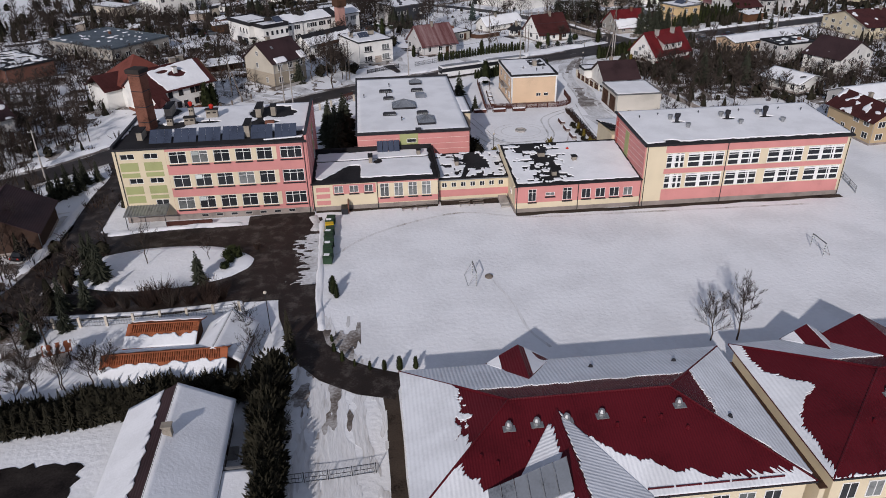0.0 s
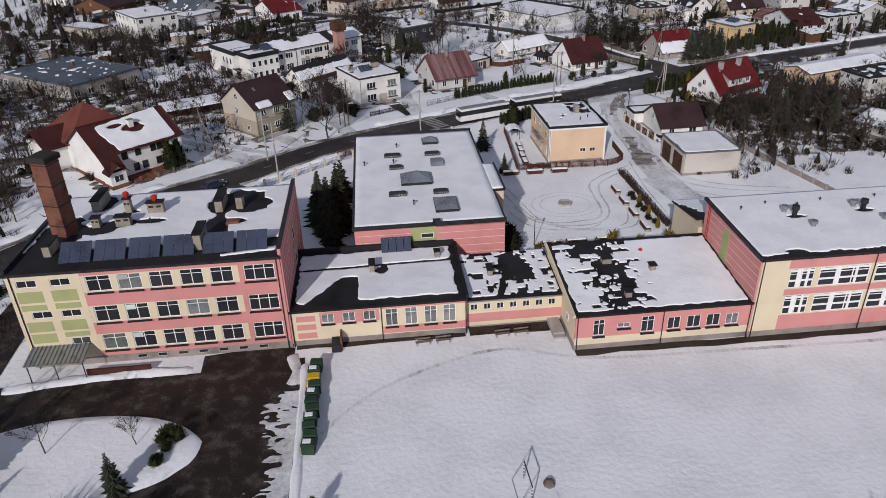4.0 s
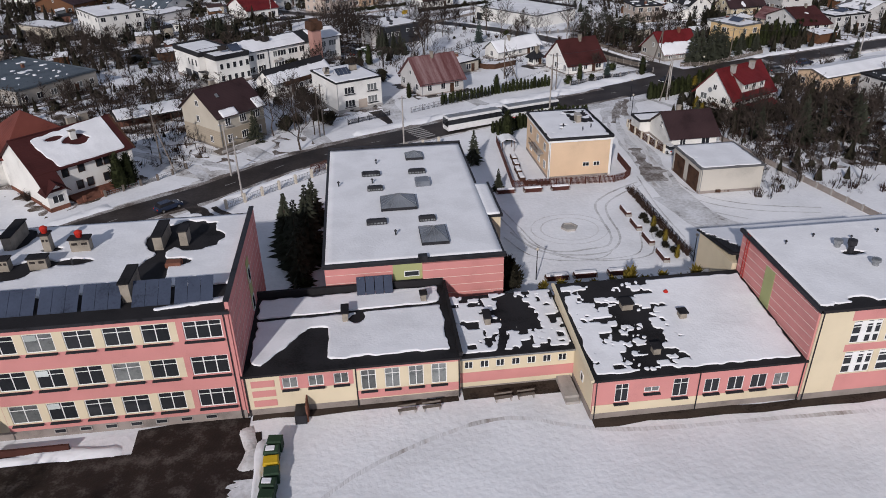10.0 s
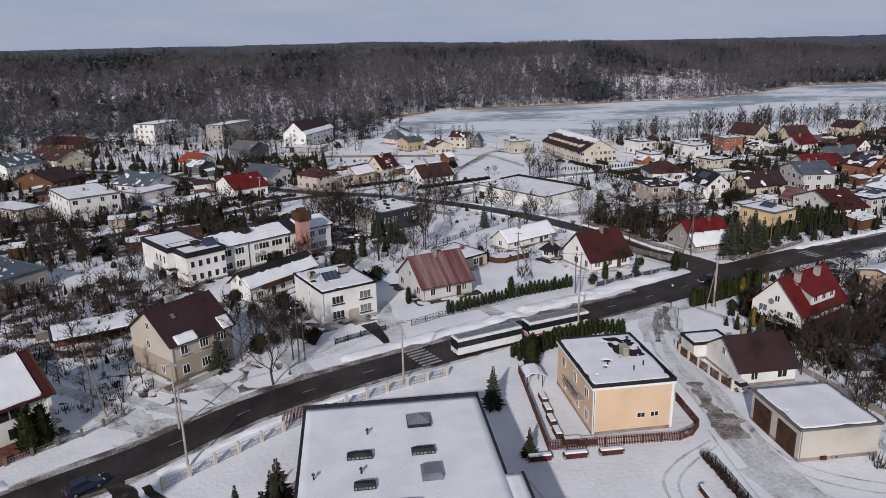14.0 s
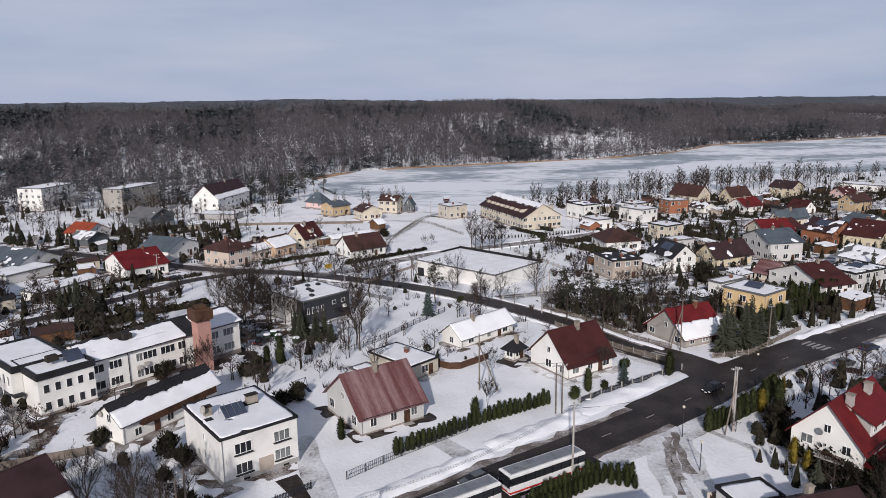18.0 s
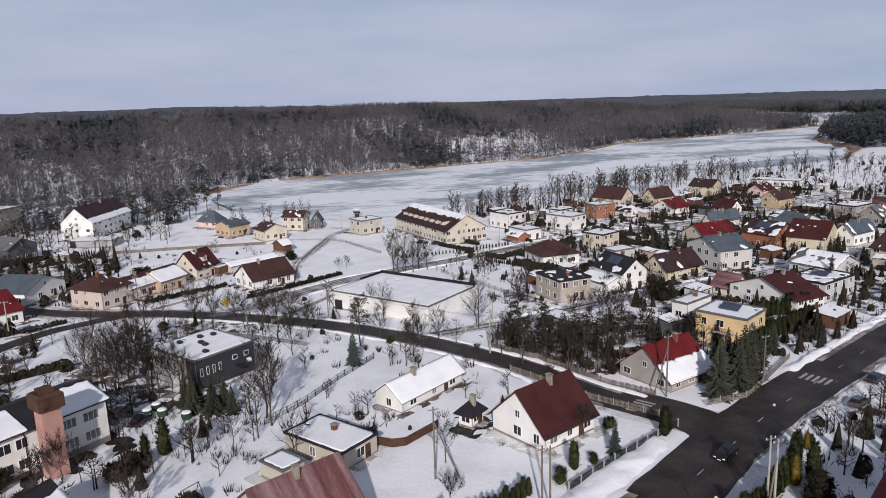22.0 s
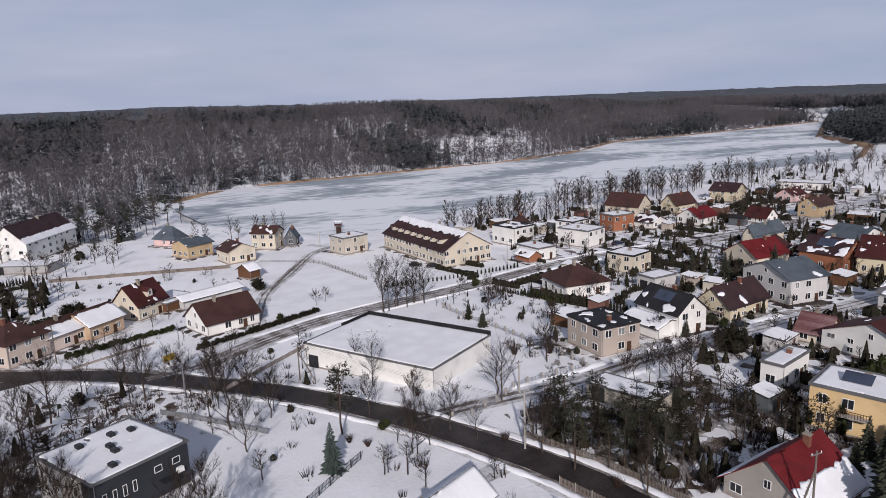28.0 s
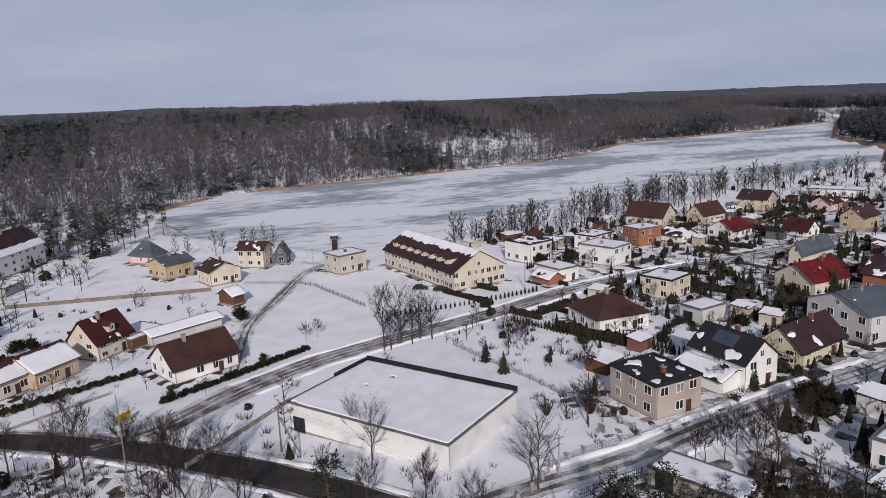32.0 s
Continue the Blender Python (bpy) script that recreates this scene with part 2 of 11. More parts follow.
for key, c in {"cream_old": (0.47, 0.43, 0.36), "white": (0.74, 0.73, 0.70), "cream_pink": (0.66, 0.55, 0.49), "charcoal": (0.035, 0.038, 0.045),
               "cream": (0.58, 0.52, 0.42), "peach": (0.55, 0.46, 0.40), "orange_pale": (0.52, 0.37, 0.25), "pink": (0.66, 0.47, 0.45), "ochre": (0.45, 0.34, 0.21),
               "grey_dark": (0.11, 0.12, 0.13), "wood": (0.13, 0.065, 0.036), "ochre_light": (0.66, 0.48, 0.26), "wood_dark": (0.055, 0.034, 0.026), "beige": (0.42, 0.36, 0.31), "cream_yellow": (0.58, 0.51, 0.37), "grey_light": (0.52, 0.51, 0.50),
               "brick_orange": (0.30, 0.125, 0.07), "grey_beige": (0.33, 0.31, 0.28), "apricot": (0.64, 0.47, 0.32), "garage_plaster": (0.50, 0.47, 0.42), "brick_dark": (0.17, 0.085, 0.065), "block_tan": (0.36, 0.31, 0.24), "render_grey": (0.34, 0.335, 0.33)}.items():
    WALL[key] = mat(key + "_wall", c, 0.9, 0.1, 0.7, 0.2, 18, piece=0.04)
ROOF = {}
for key, c, bd in (("roof_dark", (0.045, 0.026, 0.028), 3.5), ("roof_black", (0.024, 0.024, 0.027), 0), ("roof_rust", (0.17, 0.085, 0.085), 1.2), ("roof_terracotta", (0.16, 0.050, 0.038), 1.5), ("roof_maroon", (0.060, 0.019, 0.018), 3.0),
                   ("roof_grey", (0.13, 0.13, 0.135), 2.0), ("roof_brown", (0.062, 0.032, 0.028), 3.0), ("roof_red", (0.128, 0.015, 0.017), 3.0), ("roof_blue", (0.085, 0.105, 0.125), 2.5), ("roof_orange", (0.28, 0.06, 0.03), 3.0)):
    ROOF[key] = mat(key, c, 0.6, 0.2, 0.8, 0.3, 10, bands=('X', bd, 1.0) if bd else None)
ROOF["roof_rust"] = mat("faded_sheet_roof", (0.135, 0.060, 0.060), 0.55, 0.4, 1.0, 0.25, 8, col2=(0.095, 0.034, 0.034), hi=(0.27, 0.18, 0.18), bands=('X', 1.2, 1.0), stretch=(0.15, 2.6, 0.15))
CARPAINT = {}
for key, c in {"black": (0.012, 0.012, 0.014), "grey": (0.10, 0.11, 0.12), "silver": (0.42, 0.43, 0.44), "dark_blue": (0.02, 0.03, 0.06), "red": (0.30, 0.02, 0.02), "white": (0.7, 0.7, 0.7)}.items():
    CARPAINT[key] = mat(key + "_car_paint", c, 0.25, 0.1, 2, 0.02, 20, metal=0.3 if key == "silver" else 0.0)
ROOF["tile_rust"] = TILE_RUST

ice_ramp = ICE.node_tree.nodes["Color Ramp"].color_ramp
for e_, p_ in zip(ice_ramp.elements, (0.64, 0.72, 0.79)):
    e_.position = p_

# ---- mesh tools ----
class Shape:
    """Gathers corners and faces of one part."""

    def __init__(self):
        self.v, self.f = [], []

    def poly(self, pts):
        k = len(self.v)
        self.v += [tuple(p) for p in pts]
        self.f.append(tuple(range(k, k + len(pts))))

    def box(self, x, y, z, sx, sy, sz, turn=0.0, cut=0.0):
        """A box by its middle and sizes; cut takes the upper edges off."""
        c, s = math.cos(turn), math.sin(turn)
        k = len(self.v)
        for zz, g in ((-sz / 2, 0), (sz / 2 - cut, 0), (sz / 2, cut)) if cut else ((-sz / 2, 0), (sz / 2, 0)):
            for ax, ay in ((-1, -1), (1, -1), (1, 1), (-1, 1)):
                px, py = ax * (sx / 2 - g), ay * (sy / 2 - g)
                self.v.append((x + px * c - py * s, y + px * s + py * c, z + zz))
        rows = 3 if cut else 2
        self.f.append((k + 3, k + 2, k + 1, k))
        for r in range(rows - 1):
            for i in range(4):
                a, b = k + 4 * r + i, k + 4 * r + (i + 1) % 4
                self.f.append((a, b, b + 4, a + 4))
        e = k + 4 * (rows - 1)
        self.f.append((e, e + 1, e + 2, e + 3))
        return self

    def tube(self, a, b, ra, rb, n=5):
        a, b = Vector(a), Vector(b)
        d = (b - a).normalized()
        p = d.orthogonal().normalized()
        q = d.cross(p)
        k = len(self.v)
        for c, r in ((a, ra), (b, rb)):
            for i in range(n):
                w = 2 * math.pi * i / n
                self.v.append(tuple(c + (p * math.cos(w) + q * math.sin(w)) * r))
        for i in range(n):
            j = (i + 1) % n
            self.f.append((k + i, k + j, k + n + j, k + n + i))
        if rb > 0.012:
            self.f.append(tuple(k + n + i for i in range(n)))
        return self

    def lathe(self, x, y, rings, n=10):
        """Rings of (radius, height)."""
        k = len(self.v)
        for r, z in rings:
            for i in range(n):
                w = 2 * math.pi * i / n
                self.v.append((x + r * math.cos(w), y + r * math.sin(w), z))
        for g in range(len(rings) - 1):
            for i in range(n):
                j = (i + 1) % n
                self.f.append((k + g * n + i, k + g * n + j, k + (g + 1) * n + j, k + (g + 1) * n + i))
        self.f.append(tuple(k + (len(rings) - 1) * n + i for i in range(n)))
        return self

    def slab(self, pts, thick):
        """A flat plate: a polygon with its lower side thick below it."""
        n = len(pts)
        k = len(self.v)
        self.v += [tuple(p) for p in pts] + [(p[0], p[1], p[2] - thick) for p in pts]
        self.f.append(tuple(range(k, k + n)))
        self.f.append(tuple(range(k + 2 * n - 1, k + n - 1, -1)))
        for i in range(n):
            j = (i + 1) % n
            self.f.append((k + j, k + i, k + n + i, k + n + j))
        return self

    def mesh(self, name, material, smooth=False):
        me = bpy.data.meshes.new(name)
        me.from_pydata(self.v, [], self.f)
        me.materials.append(material)
        if smooth:
            me.polygons.foreach_set("use_smooth", [True] * len(me.polygons))
        me.update()
        return me


def part(name, shape, material, parent=None, label="", smooth=False, at=None):
    """Links a shape (or a ready mesh) as one mesh object under a thing or a part."""
    me = shape.mesh(name, material, smooth) if isinstance(shape, Shape) else shape
    ob = new(name, me)
    if parent:
        ob.parent = parent
    if at is not None:
        ob.matrix_basis = at
    if label:
        ob["label"] = label
    return ob


def thing(name, x, y, z, yaw, label, category, group="", kind="", scale=1.0):
    """An Empty at a thing's base."""
    ob = new(name)
    ob.empty_display_size = 0.2
    ob.matrix_basis = pose(x, y, z, 0, 0, yaw) @ Matrix.Scale(scale, 4)
    return tagged(ob, label, category, group, kind)


def step(a, b, v):
    u = min(1.0, max(0.0, (v - a) / (b - a)))
    return u * u * (3 - 2 * u)


SHORE_NEAR_X = (33, 36, 75, 88, 105, 158, 253, 342, 470, 560, 637, 890)
SHORE_NEAR_Y = (600, 533, 479, 459, 459, 477, 506, 520, 524, 585, 695, 893)
SHORE_FAR_X = (-3000, -600, -200, 33, 76, 150, 345, 476, 657, 900, 2000, 4500)
SHORE_FAR_Y = (700, 560, 570, 612, 664, 674, 703, 800, 836, 893, 1500, 3000)
LAKE_Z = -7.0


def near_land(x, y):
    return -5.0 * step(190, 400, y - 0.1 * x)


def land(x, y):
    """Height of the ground: level round the school, down to the lake, wooded hills behind it."""
    yf = float(np.interp(x, SHORE_FAR_X, SHORE_FAR_Y))
    h = near_land(x, y)
    d = y - yf
    if d > 0:
        amp = 30 - 17 * step(100, 900, x)
        roll = 9 * noise.noise(Vector((x / 420, y / 420, 3))) + 4 * noise.noise(Vector((x / 130, y / 130, 5)))
        h = -6.5 + amp * step(0, 380, d) + (roll + 3) * step(20, 200, d)
    if x > 540:
        yn = float(np.interp(x, SHORE_NEAR_X, SHORE_NEAR_Y))
        e = yn - y
        if e > 0 or x > 890:
            h = max(h, -6.5 + 17 * step(0, 160, e if x < 890 else 200))
    if 33 < x < 895:
        yn = float(np.interp(x, SHORE_NEAR_X, SHORE_NEAR_Y))
        inside = min(y - yn, yf - y, (x - 33) * 3)
        if inside > -6:
            h += (-9.5 - h) * step(-6, 6, inside)
    return h


def contour(field, nx, ny):
    """The inside (field > 0) of a grid of corner values, as polygons in grid units, and the edges where it was cut."""
    polys, cuts = [], []
    for j in range(ny):
        for i in range(nx):
            c = ((i, j), (i + 1, j), (i + 1, j + 1), (i, j + 1))
            w = [field[q][p] for p, q in c]
            ins = [a > 0 for a in w]
            if not any(ins):
                continue
            if all(ins):
                polys.append(c)
                continue
            pts, marks = [], []
            for k in range(4):
                a, b = k, (k + 1) % 4
                if ins[a]:
                    pts.append(c[a])
                    marks.append(False)
                if ins[a] != ins[b]:
                    t = w[a] / (w[a] - w[b])
                    pts.append((c[a][0] + (c[b][0] - c[a][0]) * t, c[a][1] + (c[b][1] - c[a][1]) * t))
                    marks.append(True)
            if len(pts) > 2:
                polys.append(pts)
                for k in range(len(pts)):
                    k2 = (k + 1) % len(pts)
                    if marks[k] and marks[k2]:
                        cuts.append((pts[k], pts[k2]))
    return polys, cuts


def sheet(shape, corners, fn, cell=0.5, thick=0.12, lift=0.02, wob=0.0, drop=0.0, follow=False):
    """A layer (snow, tar, slush) on the quad of four corners, wherever fn(u, v) > 0; u, v in metres from the first corner along its edges."""
    a, b, c, d = [Vector(p) for p in corners]
    lu, lv = (b - a).length, (d - a).length
    nx, ny = max(2, int(lu / cell)), max(2, int(lv / cell))
    field = [[fn(lu * i / nx, lv * j / ny) for i in range(nx + 1)] for j in range(ny + 1)]
    if not drop:
        drop = thick + lift

    def at(p, up):
        s, t = p[0] / nx, p[1] / ny
        w = (a * (1 - s) + b * s) * (1 - t) + (d * (1 - s) + c * s) * t
        bump = wob * noise.noise(w * 0.9) if wob else 0.0
        return (w.x, w.y, (land(w.x, w.y) if follow else w.z) + up + bump)
    polys, cuts = contour(field, nx, ny)
    rim = []
    for i in range(nx):
        for j, o in ((0, 0), (ny, 0)):
            rim.append(((i, j), (i + 1, j)) if j == 0 else ((i + 1, j), (i, j)))
    for j in range(ny):
        rim.append(((nx, j), (nx, j + 1)))
        rim.append(((0, j + 1), (0, j)))
    seen = {}
    for p in polys:
        ids = []
        for q in p:
            key = (round(q[0], 4), round(q[1], 4))
            if key not in seen:
                seen[key] = len(shape.v)
                shape.v.append(at(q, thick + lift))
            ids.append(seen[key])
        shape.f.append(tuple(ids))
    low = {}

    def under(q):
        key = (round(q[0], 4), round(q[1], 4))
        if key not in low:
            low[key] = len(shape.v)
            shape.v.append(at(q, thick + lift - drop))
        return low[key]
    for p, q in cuts + rim:
        kp, kq = (round(p[0], 4), round(p[1], 4)), (round(q[0], 4), round(q[1], 4))
        if kp in seen and kq in seen:
            shape.f.append((seen[kq], seen[kp], under(p), under(q)))
    return shape


def patchy(cover, seed, grain=2.0, rim=None):
    """A field for sheet(): covers about that share; rim: (length, width, margin) keeps edges bare."""
    bias = (cover - 0.5) * 1.5

    def fn(u, v):
        w = noise.noise(Vector((u / grain, v / grain, seed))) + 0.4 * noise.noise(Vector((u * 2.6 / grain, v * 2.6 / grain, seed + 9))) + bias
        if rim:
            e = min(u, rim[0] - u, v, rim[1] - v) - rim[2] * (1 + 0.8 * noise.noise(Vector((u * 1.3, v * 1.3, seed + 4))))
            w = min(w, e * 3)
        return w
    return fn


def ribbon(name, points, width, material, lift, label, category, kind="structure", every=3.0, rough=0.0, seed=0, parent=None):
    """A strip laid over the ground along a line."""
    pts = [Vector((p[0], p[1], 0)) for p in points]
    line = []
    for i in range(len(pts) - 1):
        p0, p1, p2, p3 = pts[max(i - 1, 0)], pts[i], pts[i + 1], pts[min(i + 2, len(pts) - 1)]
        n = max(1, int((p2 - p1).length / every))
        for k in range(n):
            t = k / n
            line.append(0.5 * ((2 * p1) + (p2 - p0) * t + (2 * p0 - 5 * p1 + 4 * p2 - p3) * t * t + (3 * p1 - p0 - 3 * p2 + p3) * t ** 3))
    line.append(pts[-1])
    s = Shape()
    cols = 5
    for i, p in enumerate(line):
        d = (line[min(i + 1, len(line) - 1)] - line[max(i - 1, 0)]).normalized()
        side = Vector((-d.y, d.x, 0))
        for c in range(cols):
            w = width * (c / (cols - 1) - 0.5)
            if c in (0, cols - 1):
                w *= 1 + rough * noise.noise(Vector((i * 0.7, c * 9.1, seed)))
            q = p + side * w
            s.v.append((q.x, q.y, land(q.x, q.y) + lift))
    for i in range(len(line) - 1):
        for c in range(cols - 1):
            a = i * cols + c
            s.f.append((a + 1, a, a + cols, a + cols + 1))
    ob = part(name, s, material, parent)
    return tagged(ob, label, category, "", kind) if not parent else ob


def along(points, gap):
    """Places every gap metres along a line: x, y and the heading."""
    res = []
    left = 0.0
    for (x0, y0), (x1, y1) in zip(points, points[1:]):
        ln = math.hypot(x1 - x0, y1 - y0)
        h = math.atan2(y1 - y0, x1 - x0)
        while left < ln:
            res.append((x0 + (x1 - x0) * left / ln, y0 + (y1 - y0) * left / ln, h))
            left += gap
        left -= ln
    return res


def lattice(s, xs, zs, solid, y0, y1):
    """One connected frame in the xz plane: the cells of a grid that are solid, with thickness."""
    at = {}

    def vert(i, j, k):
        if (i, j, k) not in at:
            at[i, j, k] = len(s.v)
            s.v.append((xs[i], (y0, y1)[k], zs[j]))
        return at[i, j, k]
    nx, nz = len(xs) - 1, len(zs) - 1
    full = lambda i, j: 0 <= i < nx and 0 <= j < nz and solid(i, j)
    for i in range(nx):
        for j in range(nz):
            if not full(i, j):
                continue
            s.f.append((vert(i, j, 0), vert(i + 1, j, 0), vert(i + 1, j + 1, 0), vert(i, j + 1, 0)))
            s.f.append((vert(i, j, 1), vert(i, j + 1, 1), vert(i + 1, j + 1, 1), vert(i + 1, j, 1)))
            for di, dj, p, q in ((-1, 0, (i, j + 1), (i, j)), (1, 0, (i + 1, j), (i + 1, j + 1)), (0, -1, (i, j), (i + 1, j)), (0, 1, (i + 1, j + 1), (i, j + 1))):
                if not full(i + di, j + dj):
                    s.f.append((vert(*p, 0), vert(*p, 1), vert(*q, 1), vert(*q, 0)))
    return s


WINDOW_MESH = {}


def window(parent, x, y, z, turn, w, h, bars=1, lit=False, cross=False, name="window", frame_mat=None):
    """A framed window on a wall; the frame ring stands proud of the wall and holds the pane. turn: 0 faces -y."""
    fm = frame_mat or PVC
    key = (round(w, 2), round(h, 2), bars, cross, fm.name)
    if key not in WINDOW_MESH:
        s, t, dp = Shape(), 0.055 + 0.012 * w, 0.10
        xs, solid_x = [-w / 2, -w / 2 + t], {0}
        for k in range(bars):
            c = -w / 2 + w * (k + 1) / (bars + 1)
            xs += [c - t / 2, c + t / 2]
            solid_x.add(len(xs) - 2)
        xs += [w / 2 - t, w / 2]
        solid_x.add(len(xs) - 2)
        zs, solid_z = [-h / 2, -h / 2 + t], {0}
        if cross:
            zs += [h * 0.22 - t * 0.4, h * 0.22 + t * 0.4]
            solid_z.add(2)
        zs += [h / 2 - t, h / 2]
        solid_z.add(len(zs) - 2)
        lattice(s, xs, zs, lambda i, j: i in solid_x or j in solid_z, -dp / 2, dp / 2)
        p = Shape().box(0, 0.0, 0, w - 2 * t, 0.05, h - 2 * t)
        WINDOW_MESH[key] = (s.mesh(name, fm), p.mesh("pane", GLASS), p.mesh("pane", GLASS_LIT))
    fr, dark, pale = WINDOW_MESH[key]
    ob = part(name, fr, fm, parent, at=pose(x, y, z, 0, 0, turn))
    part("pane", pale if lit else dark, GLASS, ob)
    return ob

# ---- ground, lake, roads ----
def spaced(lo, hi, dense_lo, dense_hi, fine, grow):
    vals, v = [], dense_lo
    while v <= dense_hi:
        vals.append(v)
        v += fine
    s, v = fine, dense_hi
    while v < hi:
        s *= grow
        v += s
        vals.append(v)
    s, v = fine, dense_lo
    while v > lo:
        s *= grow
        v -= s
        vals.insert(0, v)
    return vals


gx, gy = spaced(-4400, 4400, -150, 330, 4.0, 1.09), spaced(-400, 4700, 20, 720, 4.0, 1.08)
g = Shape()
for y in gy:
    for x in gx:
        g.v.append((x, y, land(x, y)))
w = len(gx)
for j in range(len(gy) - 1):
    for i in range(w - 1):
        a = j * w + i
        g.f.append((a, a + 1, a + w + 1, a + w))
tagged(part("ground", g, SNOW, smooth=True), "snow-covered ground sloping gently to the lake", "ground", "", "structure")

lake = Shape()
lx = [33 + 860 * i / 60 for i in range(61)]
for x in lx:
    lake.v.append((x, float(np.interp(x, SHORE_NEAR_X, SHORE_NEAR_Y)) - 5, LAKE_Z))
    lake.v.append((x, float(np.interp(x, SHORE_FAR_X, SHORE_FAR_Y)) + 5, LAKE_Z))
for i in range(60):
    lake.f.append((2 * i, 2 * i + 2, 2 * i + 3, 2 * i + 1))
tagged(part("lake_ice", lake, ICE), "frozen lake with grey ice and drifted snow", "lake", "", "structure")

MAIN = [(-120, 98), (-80, 118), (-58, 132.5), (-44, 148.3), (-34, 156.6), (-24, 163.2), (-12, 173.4), (3, 181.9), (19, 189.0), (36, 196.6), (54, 203.6), (75, 213.0), (90, 219.8), (108, 226), (130, 233.6), (146, 239), (220, 262), (330, 300)]
CROSS = [(80, 221), (74.5, 231), (71, 239), (67, 255), (61, 269), (53, 284), (43.5, 298), (32, 311), (19.8, 322.5), (6.4, 333), (-8, 341), (-22, 351), (-45, 372), (-90, 405), (-160, 440)]
CROSS_W = [(-2, 337.5), (-14, 333), (-22, 328), (-32, 316), (-50, 298), (-75, 280), (-120, 255)]
NORTH = [(17, 324), (28, 327), (41, 337), (57, 345.5), (75.7, 350.8), (90.4, 353.8), (107, 358), (128, 365), (149, 368.4), (180, 369.3), (215, 370), (250, 377), (280, 387), (350, 410)]
EAST = [(56, 281), (64, 281.5), (72.7, 281.5), (86, 282), (105, 285), (124, 287), (145, 288.5), (200, 293), (300, 310)]
LANE = [(40, 344), (44, 362), (49, 381), (59, 400), (68.3, 419), (74, 428.5), (85, 437)]
SIDE = [(60, 203), (56.2, 194), (52.8, 180), (51.8, 166), (50.5, 153), (52, 140), (62, 128)]
for nm, line, wd, m_, lf, lb in (
        ("snow_verge", MAIN, 9.4, SNOW_DIRTY, 0.03, "dirty ploughed snow along the street"),
        ("snow_verge", CROSS, 9.5, SNOW_DIRTY, 0.035, "dirty ploughed snow along the street"),
        ("snow_verge", NORTH, 9.0, TRACK, 0.03, "packed grey snow along the road"),
        ("main_street", MAIN, 6.6, ASPHALT, 0.07, "wet dark asphalt street cleared of snow"),
        ("cross_street", CROSS, 5.4, ASPHALT, 0.075, "wet dark asphalt street cleared of snow"),
        ("west_street", CROSS_W, 5.0, ASPHALT, 0.065, "wet asphalt street"),
        ("north_road", NORTH, 4.6, TRACK, 0.06, "road of packed snow with wheel tracks"),
        ("east_road", EAST, 5.0, TRACK, 0.06, "residential road of packed snow"),
        ("lake_lane", LANE, 4.0, TRACK, 0.05, "narrow lane of packed snow to the lake"),
        ("side_street", SIDE, 5.0, TRACK, 0.05, "side street with slushy wheel tracks")):
    ribbon(nm, line, wd, m_, lf, lb, "road" if "verge" not in nm else "snow", rough=0.25 if m_ in (SNOW_DIRTY, TRACK) else 0.06, seed=wd)

# the wide mouth of the crossing, bare asphalt edged with tan slush
ribbon("slush_mouth", [(44, 195.6), (52, 198.4), (60, 200.6), (68, 203.8), (77, 209.0)], 6.5, TRACK, 0.05, "churned tan slush at the mouth of the side street", "snow", rough=0.3, seed=31)
ribbon("slush_mouth", [(61.0, 203.5), (58.2, 197.5), (55.6, 191.0), (54, 185)], 7.5, TRACK, 0.054, "churned tan slush at the mouth of the side street", "snow", rough=0.3, seed=34)
ribbon("street_crossing", [(60, 206.4), (70, 211.2), (82, 217.2), (94, 222.0), (106, 226.0), (116, 229)], 9.6, ASPHALT, 0.066, "wide wet asphalt crossing of two streets", "road", rough=0.12, seed=32)
ribbon("street_crossing", [(78, 213), (79.5, 220), (77.5, 227), (73.5, 235)], 9.0, ASPHALT, 0.068, "rounded asphalt mouth of the cross street", "road", rough=0.1, seed=33)
ribbon("bus_bay", [(14, 184.6), (24, 188.8), (36, 193.6), (46, 197.4)], 4.2, ASPHALT, 0.064, "wet asphalt bus bay beside the street", "road", rough=0.12, seed=35)
# bare wet patch of the side street, the footpath to the school and its loop
ribbon("wet_patch", [(51.6, 171), (50.8, 165), (50.2, 160.5)], 1.9, RUT, 0.07, "bare wet wheel track on the side street", "road", every=0.8, rough=1.1, seed=36)
ribbon("wet_patch", [(51.2, 162), (50.1, 158.6), (49.8, 155.6)], 3.6, RUT, 0.074, "bare wet patch on the side street", "road", every=0.8, rough=0.8, seed=37)
ribbon("footpath", [(-26.4, 160.2), (-23.4, 155.8), (-20.6, 151.6), (-18.5, 148.2), (-18.3, 143.5)], 2.3, SLUSH, 0.068, "wet brown footpath cleared of snow", "path", every=1.0, rough=0.45, seed=38)
ribbon("footpath", [(-21.6, 157.4), (-20.2, 155.4), (-18.2, 153.4), (-17.6, 151.0), (-18.6, 148.6)], 1.0, SLUSH, 0.064, "trodden wet loop of footpath", "path", every=0.8, rough=0.5, seed=39)
ribbon("bare_ground", [(-39, 144.6), (-33, 149.6), (-27, 154.6)], 3.4, RUT, 0.06, "bare trampled ground with tan slush", "ground", every=1.0, rough=0.7, seed=40)
ribbon("bare_ground", [(-29.4, 144.2), (-26, 146.6), (-22.4, 148.8)], 2.6, WETBLACK, 0.055, "bare black soil under a melted snow bank", "ground", every=0.8, rough=0.8, seed=41)
ribbon("slush_mouth", [(-27, 165.6), (-19, 172.0), (-10, 178.6), (2, 185.4), (10, 188.8)], 3.6, SNOW_DIRTY, 0.048, "tan slush where drives meet the street", "snow", every=1.2, rough=0.7, seed=42)
